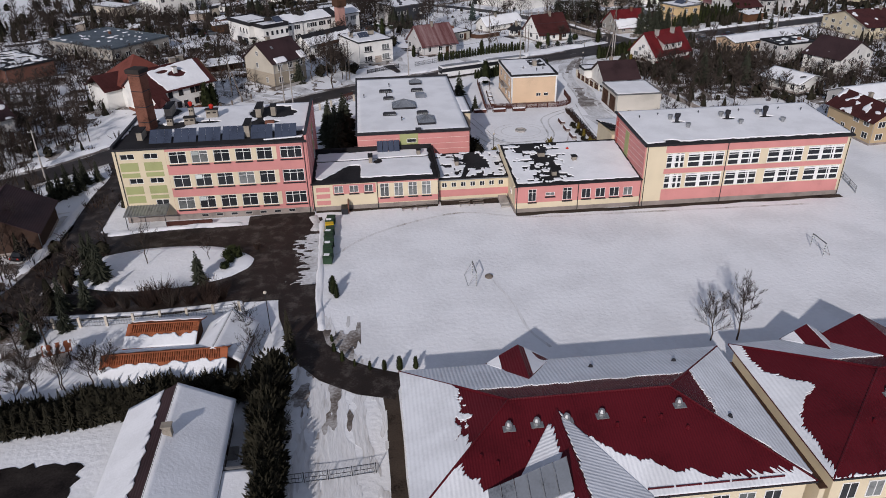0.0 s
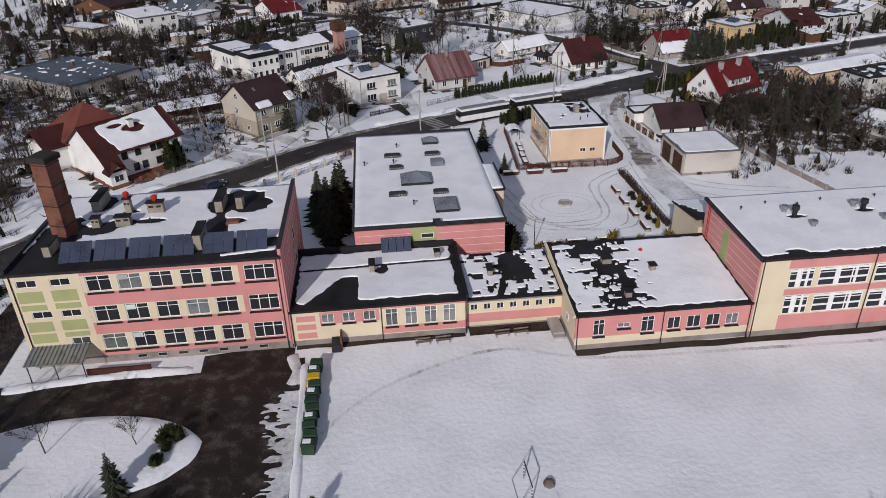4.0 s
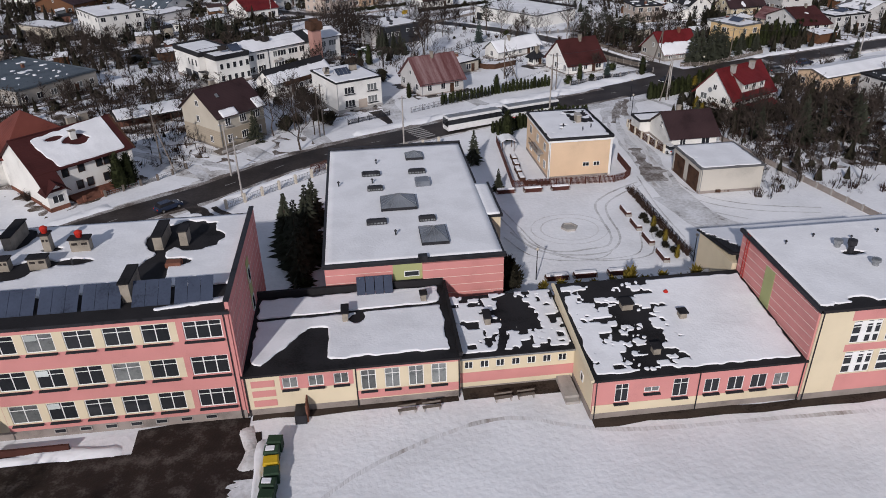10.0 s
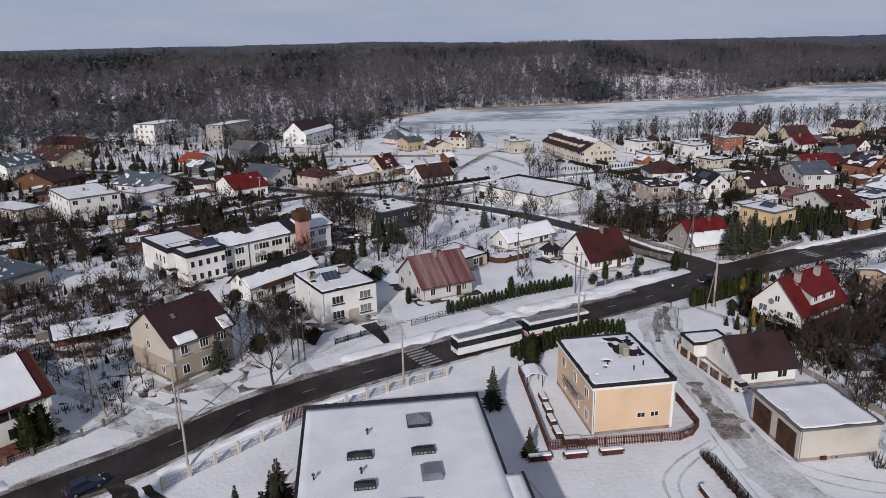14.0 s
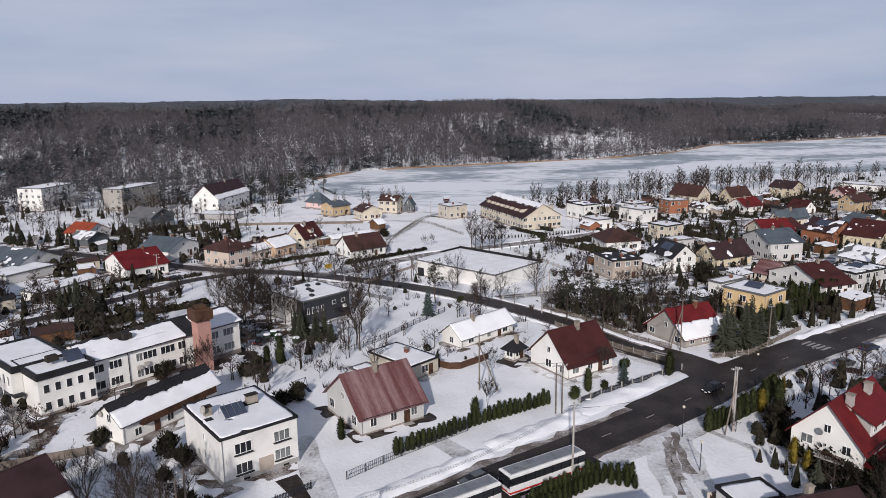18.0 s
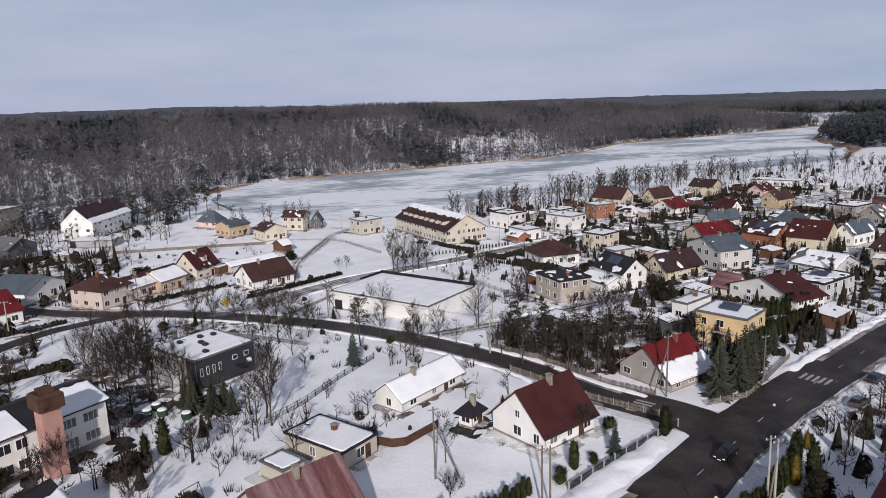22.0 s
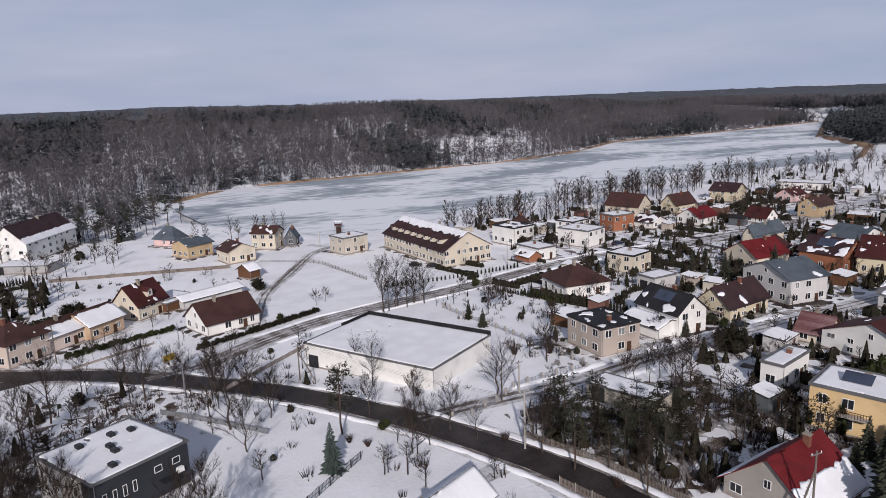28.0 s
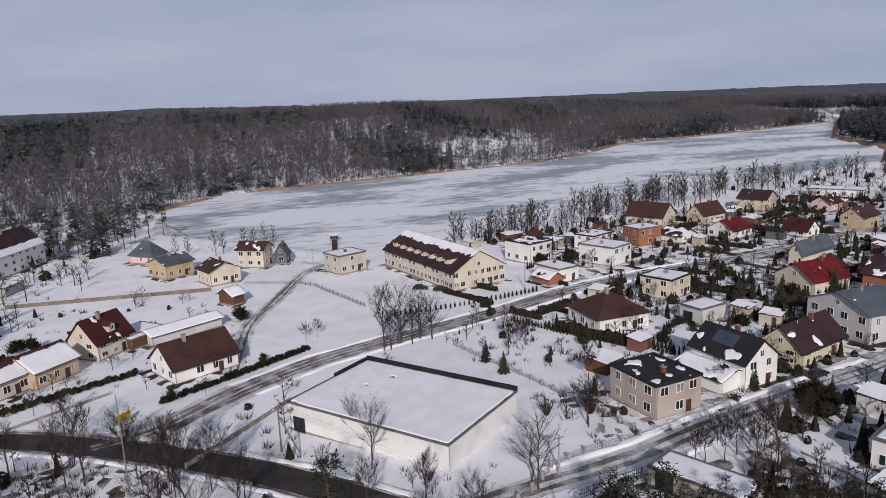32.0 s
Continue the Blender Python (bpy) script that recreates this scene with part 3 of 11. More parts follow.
ribbon("slush_mouth", [(-34, 178.5), (-26.5, 172.5), (-20, 170.5)], 4.6, SNOW_DIRTY, 0.049, "tan slush where drives meet the street", "snow", every=1.2, rough=0.6, seed=43)
for k, off_ in enumerate((-1.4, 0.9)):
    ribbon("wheel_rut", [(54.8 + off_, 190), (52.6 + off_, 180), (51.6 + off_, 166), (50.3 + off_, 153)], 1.1, TRACK_LIGHT, 0.066 + 0.003 * k, "grey wheel rut in packed snow", "track", every=1.5, rough=1.2, seed=k * 5 + 2)
for k, pts_ in enumerate(([(-50, 197), (-40, 188), (-30, 180.5), (-22, 174.5), (-15, 172)], [(-52, 194), (-41, 185), (-31, 177.5), (-26, 172), (-24, 168)], [(-12, 205), (-9, 197), (-7.5, 190), (-5, 184), (-3, 180)], [(8, 214), (8.5, 206), (9.5, 199), (10.5, 193)])):
    ribbon("side_drive", pts_, 3.4 if k > 1 else 2.0, TRACK, 0.052 + 0.003 * k, "rutted slushy drive turning off the street", "road", rough=0.5, seed=50 + k)

for k, off_ in enumerate((-2.3, -0.8, 0.9, 2.2)):
    ribbon("wheel_rut", [(x + off_ * 0.3, y - off_) for x, y in NORTH[1:8]], 0.9 + 0.15 * (k % 2), RUT, 0.07 + 0.002 * k, "brown wheel rut in the packed snow road", "track", every=1.5, rough=1.3, seed=60 + k)
for k, off_ in enumerate((-1.2, 1.0)):
    ribbon("wheel_rut", [(x, y - off_) for x, y in EAST[:6]], 0.9, RUT, 0.07 + 0.002 * k, "brown wheel rut in the packed snow road", "track", every=1.5, rough=1.2, seed=70 + k)
ribbon("wheel_rut", [(64.5, 202.4), (66.8, 197.6), (68.6, 193.0), (69.8, 187.5)], 1.3, TRACK, 0.068, "trodden path beside the corner garden", "path", every=1.2, rough=0.7, seed=75)
for k, (x, y) in enumerate(((59.0, 199.6), (60.8, 200.6), (57.2, 196.4))):
    ribbon("wheel_rut", [(x, y), (x - 2.2, y - 4.5), (x - 4.4, y - 11)], 1.1, RUT, 0.07 + 0.002 * k, "brown wheel rut in slush", "track", every=1.2, rough=1.3, seed=80 + k)

# ---- school ----
SX0, SX1, SY = -39.6, -10.5, 107.2


def opening_wall(parent, x0, x1, y, z0, z1, holes, skin, material, name):
    """A wall skin in the plane y with rectangular holes, made of boxes between them."""
    xs = sorted({x0, x1, *[h[0] for h in holes], *[h[1] for h in holes]})
    for a, b in zip(xs, xs[1:]):
        cuts = sorted((h[2], h[3]) for h in holes if h[0] <= a + 1e-6 and h[1] >= b - 1e-6)
        zz = z0
        for lo, hi in cuts + [(z1, z1)]:
            if lo - zz > 0.01:
                part(name, Shape().box((a + b) / 2, y, (zz + lo) / 2, b - a, skin, lo - zz), material, parent)
            zz = hi


def drain(parent, x, y, z0, z1):
    part("downpipe", Shape().tube((x, y - 0.08, z0), (x, y - 0.08, z1), 0.06, 0.06, 6), BLACKMETAL, parent)


def stack(parent, x, y, z, lx, ly, h, material, name="chimney_stack"):
    c = part(name, Shape().box(x, y, z + h / 2, lx, ly, h, cut=0.03), material, parent)
    part("cap", Shape().box(x, y, z + h + 0.07, lx + 0.24, ly + 0.24, 0.14), STACK if material is not STACK else BITUMEN, c)
    return c


def sill(parent, x, y, z, w, material=None):
    """A dark metal window ledge that juts out under a window facing -y."""
    return part("window_sill", Shape().slab([(x - w / 2 - 0.08, y - 0.30, z - 0.05), (x + w / 2 + 0.08, y - 0.30, z - 0.05), (x + w / 2 + 0.08, y, z + 0.02), (x - w / 2 - 0.08, y, z + 0.02)], 0.06), material or BLACKMETAL, parent)


def window_blind(parent, x, lo, hi, w, share):
    h = (hi - lo) * share
    return part("roller_blind", Shape().box(x + 0.26 * w * (1 if share > 0.4 else -1), -0.062, hi - 0.15 - h / 2, w * 0.4, 0.02, h), BLIND, parent, "pale half-drawn roller blind")


school = thing("school_building", SX0, SY, 0, 0, "three-storey pink and cream school with snowy flat roof", "school")
W3, D3 = SX1 - SX0, 19.8
ZT = 12.2
part("core_wall", Shape().box(W3 / 2, D3 / 2 + 0.15, ZT / 2 - 0.3, W3 - 0.3, D3 - 0.3, ZT + 0.6), CREAM, school)
part("plinth", Shape().box(W3 / 2, D3 / 2, 0.1, W3 + 0.1, D3 + 0.1, 1.9), PLINTH, school)
rows = ((1.9, 3.95), (5.65, 7.7), (9.6, 11.55))
wins = [(-31.4, -28.8), (-28.05, -25.55), (-24.7, -22.25), (-21.4, -18.95), (-18.15, -15.75)]
# pink bands between the window rows, cream piers in them
holes = [(a - SX0, b - SX0, lo, hi) for a, b in wins for lo, hi in rows] + [(-14.55 - SX0, -11.2 - SX0, lo, hi) for lo, hi in rows]
px0 = -31.9 - SX0
band = opening_wall(school, px0, W3, 0.0, 1.05, ZT, [(px0 + 0.02, -15.1 - SX0, lo - 0.08, hi + 0.08) for lo, hi in rows] + [(-14.55 - SX0, -11.2 - SX0, lo, hi) for lo, hi in rows], 0.3, PINK, "pink_band")
for lo, hi in rows:
    opening_wall(school, px0 + 0.02, -15.1 - SX0, 0.0, lo - 0.08, hi + 0.08, [(a - SX0, b - SX0, lo, hi) for a, b in wins], 0.28, CREAM, "cream_pier")
    for k, (a, b) in enumerate(wins):
        window(school, (a + b) / 2 - SX0, -0.02, (lo + hi) / 2, 0, b - a, hi - lo, 1, (k * 7 + int(lo)) % 5 == 1, True)
        sill(school, (a + b) / 2 - SX0, -0.14, lo - 0.12, b - a)
        if (k * 5 + int(lo)) % 4 == 2:
            bl_ = window_blind(school, (a + b) / 2 - SX0, lo, hi, b - a, 0.3 + 0.12 * ((k * 3 + int(lo)) % 4))
    window(school, -12.87 - SX0, -0.02, (lo + hi) / 2, 0, 3.35, hi - lo, 2, False, True)
    sill(school, -12.87 - SX0, -0.14, lo - 0.12, 3.35)
# cream end bay with olive panels and small windows
end_holes = [(1.0, 3.1, 10.6, 11.5), (4.5, 6.6, 10.6, 11.5), (1.6, 3.7, 6.6, 7.5), (4.7, 6.8, 6.6, 7.5), (4.9, 6.9, 2.9, 3.8)]
opening_wall(school, 0, px0, 0.0, 1.05, ZT, end_holes, 0.3, CREAM, "cream_bay")
for h in end_holes:
    window(school, (h[0] + h[1]) / 2, -0.02, (h[2] + h[3]) / 2, 0, h[1] - h[0], h[3] - h[2], 1)
for bx in (0.7, 4.3):
    for lo, hi in ((8.7, 10.1), (7.75, 8.45) if bx > 4 else (7.7, 8.4), (4.9, 6.2), (3.4, 4.6) if bx < 4 else (4.0, 4.6)):
        part("olive_panel", Shape().box(bx + 1.4, -0.16, (lo + hi) / 2, 2.7, 0.03, hi - lo), OLIVE, school)
for k in range(7):
    window(school, 12.0 + k * 2.3, -0.02 - 0.05, 0.62, 0, 1.1, 0.5, 0, False, name="basement_window", frame_mat=CONCRETE)
drain(school, W3 - 0.4, -0.15, 0, ZT)
drain(school, 0.5, -0.15, 0, ZT)
# gable-end wall with pink cladding, higher than the roof
part("end_wall", Shape().box(W3 + 0.02, D3 / 2, ZT / 2 + 0.75, 0.35, D3, ZT + 0.5), PINK, school)
part("parapet_cap", Shape().box(W3 + 0.02, D3 / 2, ZT + 1.06, 0.5, D3 + 0.1, 0.12), BLACKMETAL, school)
for k in range(11):
    part("joint", Shape().box(W3 + 0.21, D3 / 2, 1.5 + k * 1.05, 0.02, D3 - 0.4, 0.035), JOINT, school)
ew = part("stair_window_niche", Shape().box(W3 + 0.2, 11.0, 8.6, 0.08, 1.6, 5.6), OLIVE, school)
window(school, W3 + 0.26, 11.0, 9.6, 90, 1.2, 1.6, 0)
window(school, W3 + 0.26, 11.0, 6.2, 90, 1.2, 1.6, 0)
# flat bitumen roof with snow
part("roof", Shape().box(W3 / 2 - 0.1, D3 / 2, ZT + 0.1, W3 + 0.3, D3 + 0.6, 0.24), BITUMEN, school)
part("eave_trim", Shape().box(W3 / 2, -0.32, ZT + 0.05, W3 + 0.4, 0.1, 0.3), BLACKMETAL, school)


def school_snow(u, v):
    w = 0.45 + 0.5 * noise.noise(Vector((u / 3, v / 3, 1.7))) + 0.2 * noise.noise(Vector((u, v, 4.1)))
    w = min(w, (v - 4.3 - 0.5 * noise.noise(Vector((u * 0.8, 0, 2)))) * 1.5 if not 22 < u < 27 or v > 4.4 else -1)
    for bx, by, ra, rb in ((24.0, 14.0, 2.6, 2.6), (20.5, 14.5, 1.8, 3.2), (3.5, 9.5, 2.6, 1.4), (8.5, 10.5, 2.5, 1.2), (2.6, 6.5, 2.6, 7), (5.2, 16.8, 1.4, 2.6), (9.3, 13.9, 1.2, 0.6), (20.6, 7, 1.6, 4.5), (6.5, 9.0, 2.6, 1.3), (22.5, 16.5, 3.2, 2.2), (22.5, 9.3, 1.5, 0.9), (12.5, 10.8, 1.8, 0.8)):
        e = ((u - bx) / ra) ** 2 + ((v - by) / rb) ** 2 - 1 + 0.5 * noise.noise(Vector((u * 0.9, v * 0.9, bx)))
        w = min(w, e * 0.7)
    return w


rs = sheet(Shape(), [(0.3, 0.2, ZT + 0.22), (W3 - 0.3, 0.2, ZT + 0.22), (W3 - 0.3, D3 - 0.2, ZT + 0.22), (0.3, D3 - 0.2, ZT + 0.22)], school_snow, 0.35, 0.16, 0.01, 0.03)
strip = sheet(rs, [(W3 - 6.5, 0.6, ZT + 0.22), (W3 - 0.4, 1.2, ZT + 0.22), (W3 - 0.4, 2.2, ZT + 0.22), (W3 - 6.5, 1.0, ZT + 0.22)], patchy(0.7, 3, 1.0, (6.1, 0.8, 0.05)), 0.2, 0.1, 0.01)
part("roof_snow", rs, SNOW_ROOF, school, "thick white snow with bare bitumen patches", smooth=True)
# row of solar collectors, five groups
for gx0, n in ((5.2, 3), (8.9, 3), (12.6, 3), (16.3, 3), (20.6, 3), (24.3, 3)):
    for k in range(n):
        x = gx0 + k * 1.13
        col = part("solar_collector", Shape().slab([(x, 1.5, ZT + 0.35), (x + 1.10, 1.5, ZT + 0.35), (x + 1.10, 3.5, ZT + 1.85), (x, 3.5, ZT + 1.85)], 0.09), SOLAR, school)
        part("frame", Shape().box(x + 0.5, 3.4, ZT + 1.0, 0.06, 0.06, 1.5), STEEL, col)
stack(school, 3.4, 4.6, ZT + 0.2, 0.8, 2.6, 1.3, STACK)
stack(school, 5.2, 16.6, ZT + 0.2, 0.9, 4.2, 1.6, STACK)
stack(school, 20.0, 4.2, ZT + 0.2, 0.8, 3.4, 1.9, STACK)
stack(school, 20.6, 14.3, ZT + 0.2, 0.9, 3.8, 1.5, STACK)
stack(school, 23.0, 13.8, ZT + 0.2, 0.8, 1.6, 1.6, STACK)
for vx, vy, lx_, hh, cowl in ((6.5, 10.6, 0.9, 1.2, 0), (9.7, 10.5, 1.7, 1.2, 0), (9.3, 14.2, 0.75, 1.9, 1), (12.8, 13.5, 1.9, 1.5, 1)):
    vb = stack(school, vx, vy, ZT + 0.2, lx_, 0.9, hh, STACK, "vent_box")
    for sx in (-0.25, 0.25):
        part("vent_slot", Shape().box(vx + sx * lx_, vy - 0.46, ZT + 0.2 + hh * 0.7, lx_ * 0.3, 0.04, 0.25), STACK_DARK, vb)
    if cowl:
        zc = ZT + 0.34 + hh
        part("red_cowl", Shape().lathe(vx, vy, ((0.26, zc), (0.36, zc + 0.3), (0.42, zc + 0.55), (0.2, zc + 0.75), (0.05, zc + 0.8)), 8), REDPAINT, vb, "round red vent cowl")
part("vent_pipe", Shape().tube((12.9, 10.2, ZT + 0.2), (12.9, 10.2, ZT + 1.1), 0.1, 0.1, 6), BLACKMETAL, school)
part("verge_kerb", Shape().box(0.1, D3 / 2, ZT + 0.45, 0.4, D3 + 0.4, 0.5), BLACKMETAL, school)
part("roof_hatch", Shape().box(22.8, 8.9, ZT + 0.45, 1.5, 1.0, 0.5, cut=0.08), BRICK, school, "rusty roof hatch")
# brick boiler chimney
cz = 22.2
CX, CY, CT = 3.3, 9.3, -0.35
bc = part("brick_chimney", Shape().box(CX, CY, (ZT + cz) / 2, 2.05, 2.05, cz - ZT, turn=CT), BRICK, school, "tall square red brick chimney")
part("sooty_crown", Shape().box(CX, CY, cz - 0.25, 2.5, 2.5, 0.7, turn=CT, cut=0.12), STACK_DARK, bc, "soot-black flared crown")
for k in range(4):
    part("iron_band", Shape().box(CX, CY, ZT + 1.6 + k * 2.5, 2.12, 2.12, 0.12, turn=CT), BLACKMETAL, bc)
for sx in (-0.25, 0.25):
    part("ladder_rail", Shape().box(CX - 1.1, CY + sx, (ZT + cz) / 2, 0.05, 0.05, cz - ZT - 0.5), BLACKMETAL, bc)
# entrance canopy with corrugated roof
can = part("entrance_canopy", Shape().slab([(0.4, -3.2, 2.5), (6.9, -3.2, 2.5), (6.9, -0.2, 3.0), (0.4, -0.2, 3.0)], 0.1), STEEL, school)
for k in range(14):
    part("canopy_rib", Shape().tube((0.6 + k * 0.47, -3.2, 2.55), (0.6 + k * 0.47, -0.2, 3.05), 0.06, 0.06, 5), STEEL, can)
for x in (0.7, 3.6, 6.6):
    part("canopy_post", Shape().tube((x, -3.0, 0), (x, -3.0, 2.5), 0.06, 0.06, 6), BLACKMETAL, can)
part("entrance_wall", Shape().box(10.0, -2.4, 0.45, 7.0, 0.25, 0.9), WOODRED, school, "low dark red wall")

# ---- low wing east of it ----
wing = thing("low_wing", -10.3, 107.4, 0, 0, "low pink and cream school wing with snowy bitumen roof", "school wing")
LW, LD, LH = 20.5, 13.6, 4.7
part("core_wall", Shape().box(LW / 2, LD / 2 + 0.15, LH / 2 - 0.2, LW - 0.1, LD - 0.3, LH + 0.4), CREAM, wing)
part("plinth", Shape().box(LW / 2, LD / 2, 0.2, LW + 0.06, LD + 0.06, 1.2), PLINTH, wing)
lh1 = [(3.5, 4.95, 3.0, 4.25), (5.95, 7.4, 3.0, 4.25), (8.35, 9.75, 3.0, 4.25)]
lh2 = [(10.9, 12.35, 1.95, 4.3), (13.2, 14.65, 1.95, 4.3), (15.5, 16.95, 1.95, 4.3), (17.7, 19.2, 1.95, 4.3)]
opening_wall(wing, 0, 10.45, 0, 0.8, LH, lh1, 0.24, CREAM, "cream_wall")
opening_wall(wing, 3.3, 10.2, -0.13, 2.85, LH - 0.2, [(a, b, lo, hi) for a, b, lo, hi in lh1], 0.03, PINK, "pink_panel")
for zc in (1.45, 2.6, 3.75):
    part("pink_panel", Shape().box(1.7, -0.14, zc, 2.2, 0.03, 0.75), PINK, wing)
opening_wall(wing, 10.45, LW, 0, 0.8, LH, lh2, 0.24, CREAM, "cream_wall")
part("pink_band", Shape().box(15.5, -0.14, 1.4, 10.0, 0.03, 0.95), PINK, wing)
part("pink_band", Shape().box(15.5, -0.14, 4.52, 10.0, 0.03, 0.3), PINK, wing)
for a, b, lo, hi in lh1 + lh2:
    window(wing, (a + b) / 2, -0.02, (lo + hi) / 2, 0, b - a, hi - lo, 1, True, hi - lo > 1.5)
    sill(wing, (a + b) / 2, -0.13, lo - 0.1, b - a)
for x in (0.1, 10.45, 20.4):
    drain(wing, x, -0.12, 0, LH)
part("roof", Shape().box(LW / 2, LD / 2 - 0.1, LH + 0.12, LW + 0.3, LD + 0.5, 0.24), BITUMEN, wing)
part("parapet", Shape().box(LW + 0.1, LD / 2, LH + 0.45, 0.35, LD + 0.3, 0.45), BITUMEN, wing)
part("back_parapet", Shape().box(LW / 2, LD - 0.1, LH + 0.6, LW, 0.4, 0.8), BITUMEN, wing)


def wing_snow(u, v):
    n1 = noise.noise(Vector((u * 0.9, v * 0.9, 12))) * 0.5
    e = min(u - 0.6, LW - 0.9 - u, v - 1.2, LD - 0.8 - v) + n1 * 0.7
    e = min(e, abs(v - 8.8 - 0.03 * u) - 0.35 + n1 * 0.3)
    # a bare wedge of bitumen that opens to the front edge
    wedge = min(7.9 - u, (u - 1.9) * 0.85 - (v - 1.4) * 0.62, 6.9 - v - 0.12 * abs(u - 5.6)) + n1 * 0.5
    return min(e, -wedge, ((u - 10.8) ** 2 + (v - 7.9) ** 2) - 0.9 + n1)


part("roof_snow", sheet(Shape(), [(0, 0, LH + 0.24), (LW, 0, LH + 0.24), (LW, LD, LH + 0.24), (0, LD, LH + 0.24)], wing_snow, 0.3, 0.16, 0.01, 0.03), SNOW_ROOF, wing, "snow sheet with bare black bitumen patch", smooth=True)
stack(wing, 9.6, 8.0, LH + 0.2, 0.6, 1.6, 1.2, STACK, "vent_stack")
stack(wing, 18.0, 10.3, LH + 0.2, 0.6, 0.8, 1.0, STACK, "vent_stack")
for k in range(4):
    col = part("solar_collector", Shape().slab([(10.9 + k * 1.0, 12.1, LH + 0.5), (11.82 + k * 1.0, 12.1, LH + 0.5), (11.82 + k * 1.0, 13.2, LH + 2.1), (10.9 + k * 1.0, 13.2, LH + 2.1)], 0.08), SOLAR, wing)
    part("frame", Shape().box(11.3 + k * 1.0, 13.1, LH + 1.2, 0.06, 0.06, 1.6), STEEL, col)
part("cellar_door", Shape().box(5.6, -0.9, 1.0, 0.16, 1.7, 2.0, cut=0.02), BRICK, wing, "rust brown cellar hatch door")
part("cellar_frame", Shape().box(5.0, -1.0, 0.5, 1.1, 1.9, 1.0), BLACKMETAL, wing)

def squares(u, v, seed, cu, cv):
    """Uneven rectangular patches, as snow breaks along felt seams."""
    j = math.floor(v / cv + 0.25 * noise.noise(Vector((u * 0.6, v, seed))))
    i = math.floor(u / cu + 0.5 * noise.noise(Vector((j * 3.7, seed, 1))) + 0.2 * noise.noise(Vector((u, v * 1.2, seed + 2))))
    return noise.noise(Vector((i * 5.31 + 0.37, j * 3.17 + 0.53, seed * 1.7 + 0.29)))


# ---- narrow link ----
link = thing("link_corridor", 10.3, 108.4, 0, 0, "narrow pink and cream link corridor with patchy snow roof", "school wing")
KW, KD, KH = 11.6, 9.6, 3.9
part("core_wall", Shape().box(KW / 2, KD / 2 + 0.15, KH / 2 - 0.2, KW, KD - 0.3, KH + 0.4), CREAM, link)
kh = [(0.5 + k * 1.58, 1.35 + k * 1.58, 2.5, 3.35) for k in range(7)]
opening_wall(link, 0, KW, 0, 0.3, KH, kh, 0.24, CREAM, "cream_wall")
part("pink_band", Shape().box(KW / 2, -0.14, 1.45, KW, 0.03, 1.2), PINK, link)
part("plinth", Shape().box(KW / 2, KD / 2, 0.2, KW, KD + 0.06, 1.0), PLINTH, link)
for a, b, lo, hi in kh:
    window(link, (a + b) / 2, -0.02, (lo + hi) / 2, 0, b - a, hi - lo, 1)
part("roof", Shape().slab([(0, -0.35, KH + 0.15), (KW, -0.35, KH + 0.15), (KW, KD, KH + 0.9), (0, KD, KH + 0.9)], 0.2), BITUMEN, link)
part("gutter", Shape().tube((0, -0.42, KH), (KW, -0.42, KH), 0.09, 0.09, 6), STEEL, link)
part("roof_snow", sheet(Shape(), [(0.2, 0, KH + 0.16), (KW - 0.2, 0, KH + 0.16), (KW - 0.2, KD, KH + 0.9), (0.2, KD, KH + 0.9)],
     lambda u, v: min(0.16 + 0.9 * squares(u, v, 31, 0.9, 0.75) + 0.3 * noise.noise(Vector((u * 1.6, v * 1.8, 7))), (v - 0.25 + 0.2 * noise.noise(Vector((u, 1, 5)))) * 2,
                      math.hypot((u - 6.6) / 2.0, (v - 6.4) / 3.0) - 1 + 0.5 * squares(u, v, 5, 0.8, 0.7), abs(u - 5.2 - 0.3 * (v - 4)) * 0.9 - 0.3 + 0.5 * squares(u, v, 8, 0.7, 0.6)), 0.2, 0.12, 0.01, 0.02), SNOW_ROOF, link, "patchy melting snow", smooth=True)
stack(link, 3.6, 5.0, KH + 0.5, 0.6, 1.5, 0.9, STACK, "vent_stack")

# ---- east low block ----
block = thing("low_east_block", 21.9, 102.2, 0, 0, "low pink and cream school block with half melted roof snow", "school wing")
BW, BD, BH0, BH1 = 20.7, 14.0, 4.6, 6.2
cb = Shape().box(BW / 2, BD / 2 + 0.12, BH0 / 2 - 0.2, BW, BD - 0.24, BH0 + 0.4)
cb.poly([(0, 0.12, BH0), (0, BD, BH1), (0, BD, BH0)])
cb.poly([(0, BD, BH1), (BW, BD, BH1), (BW, BD, BH0), (0, BD, BH0)])
part("core_wall", cb, CREAM, block)
part("plinth", Shape().box(BW / 2, BD / 2, 0.1, BW + 0.1, BD + 0.1, 1.5), PLINTH, block)
bh = [(2.1, 3.4, 1.9, 4.0), (4.9, 6.4, 2.75, 3.35), (7.7, 9.2, 1.9, 4.0), (10.8, 12.3, 2.0, 3.6), (13.1, 14.7, 2.0, 3.6), (15.4, 17.0, 2.0, 3.6), (17.7, 19.2, 2.05, 3.5)]
opening_wall(block, 0, BW, 0, 0.8, BH0, bh, 0.24, PINK, "pink_wall")
part("cream_band", Shape().box(BW / 2, -0.14, 1.25, BW, 0.03, 0.95), CREAM, block)
for a, b, lo, hi in bh:
    window(block, (a + b) / 2, -0.02, (lo + hi) / 2, 0, b - a, hi - lo, 1, hi - lo < 1 or a > 17, hi - lo > 2)
    sill(block, (a + b) / 2, -0.13, lo - 0.1, b - a)
for x in (0.25, 10.2, 20.5):
    drain(block, x, -0.12, 0, BH0)
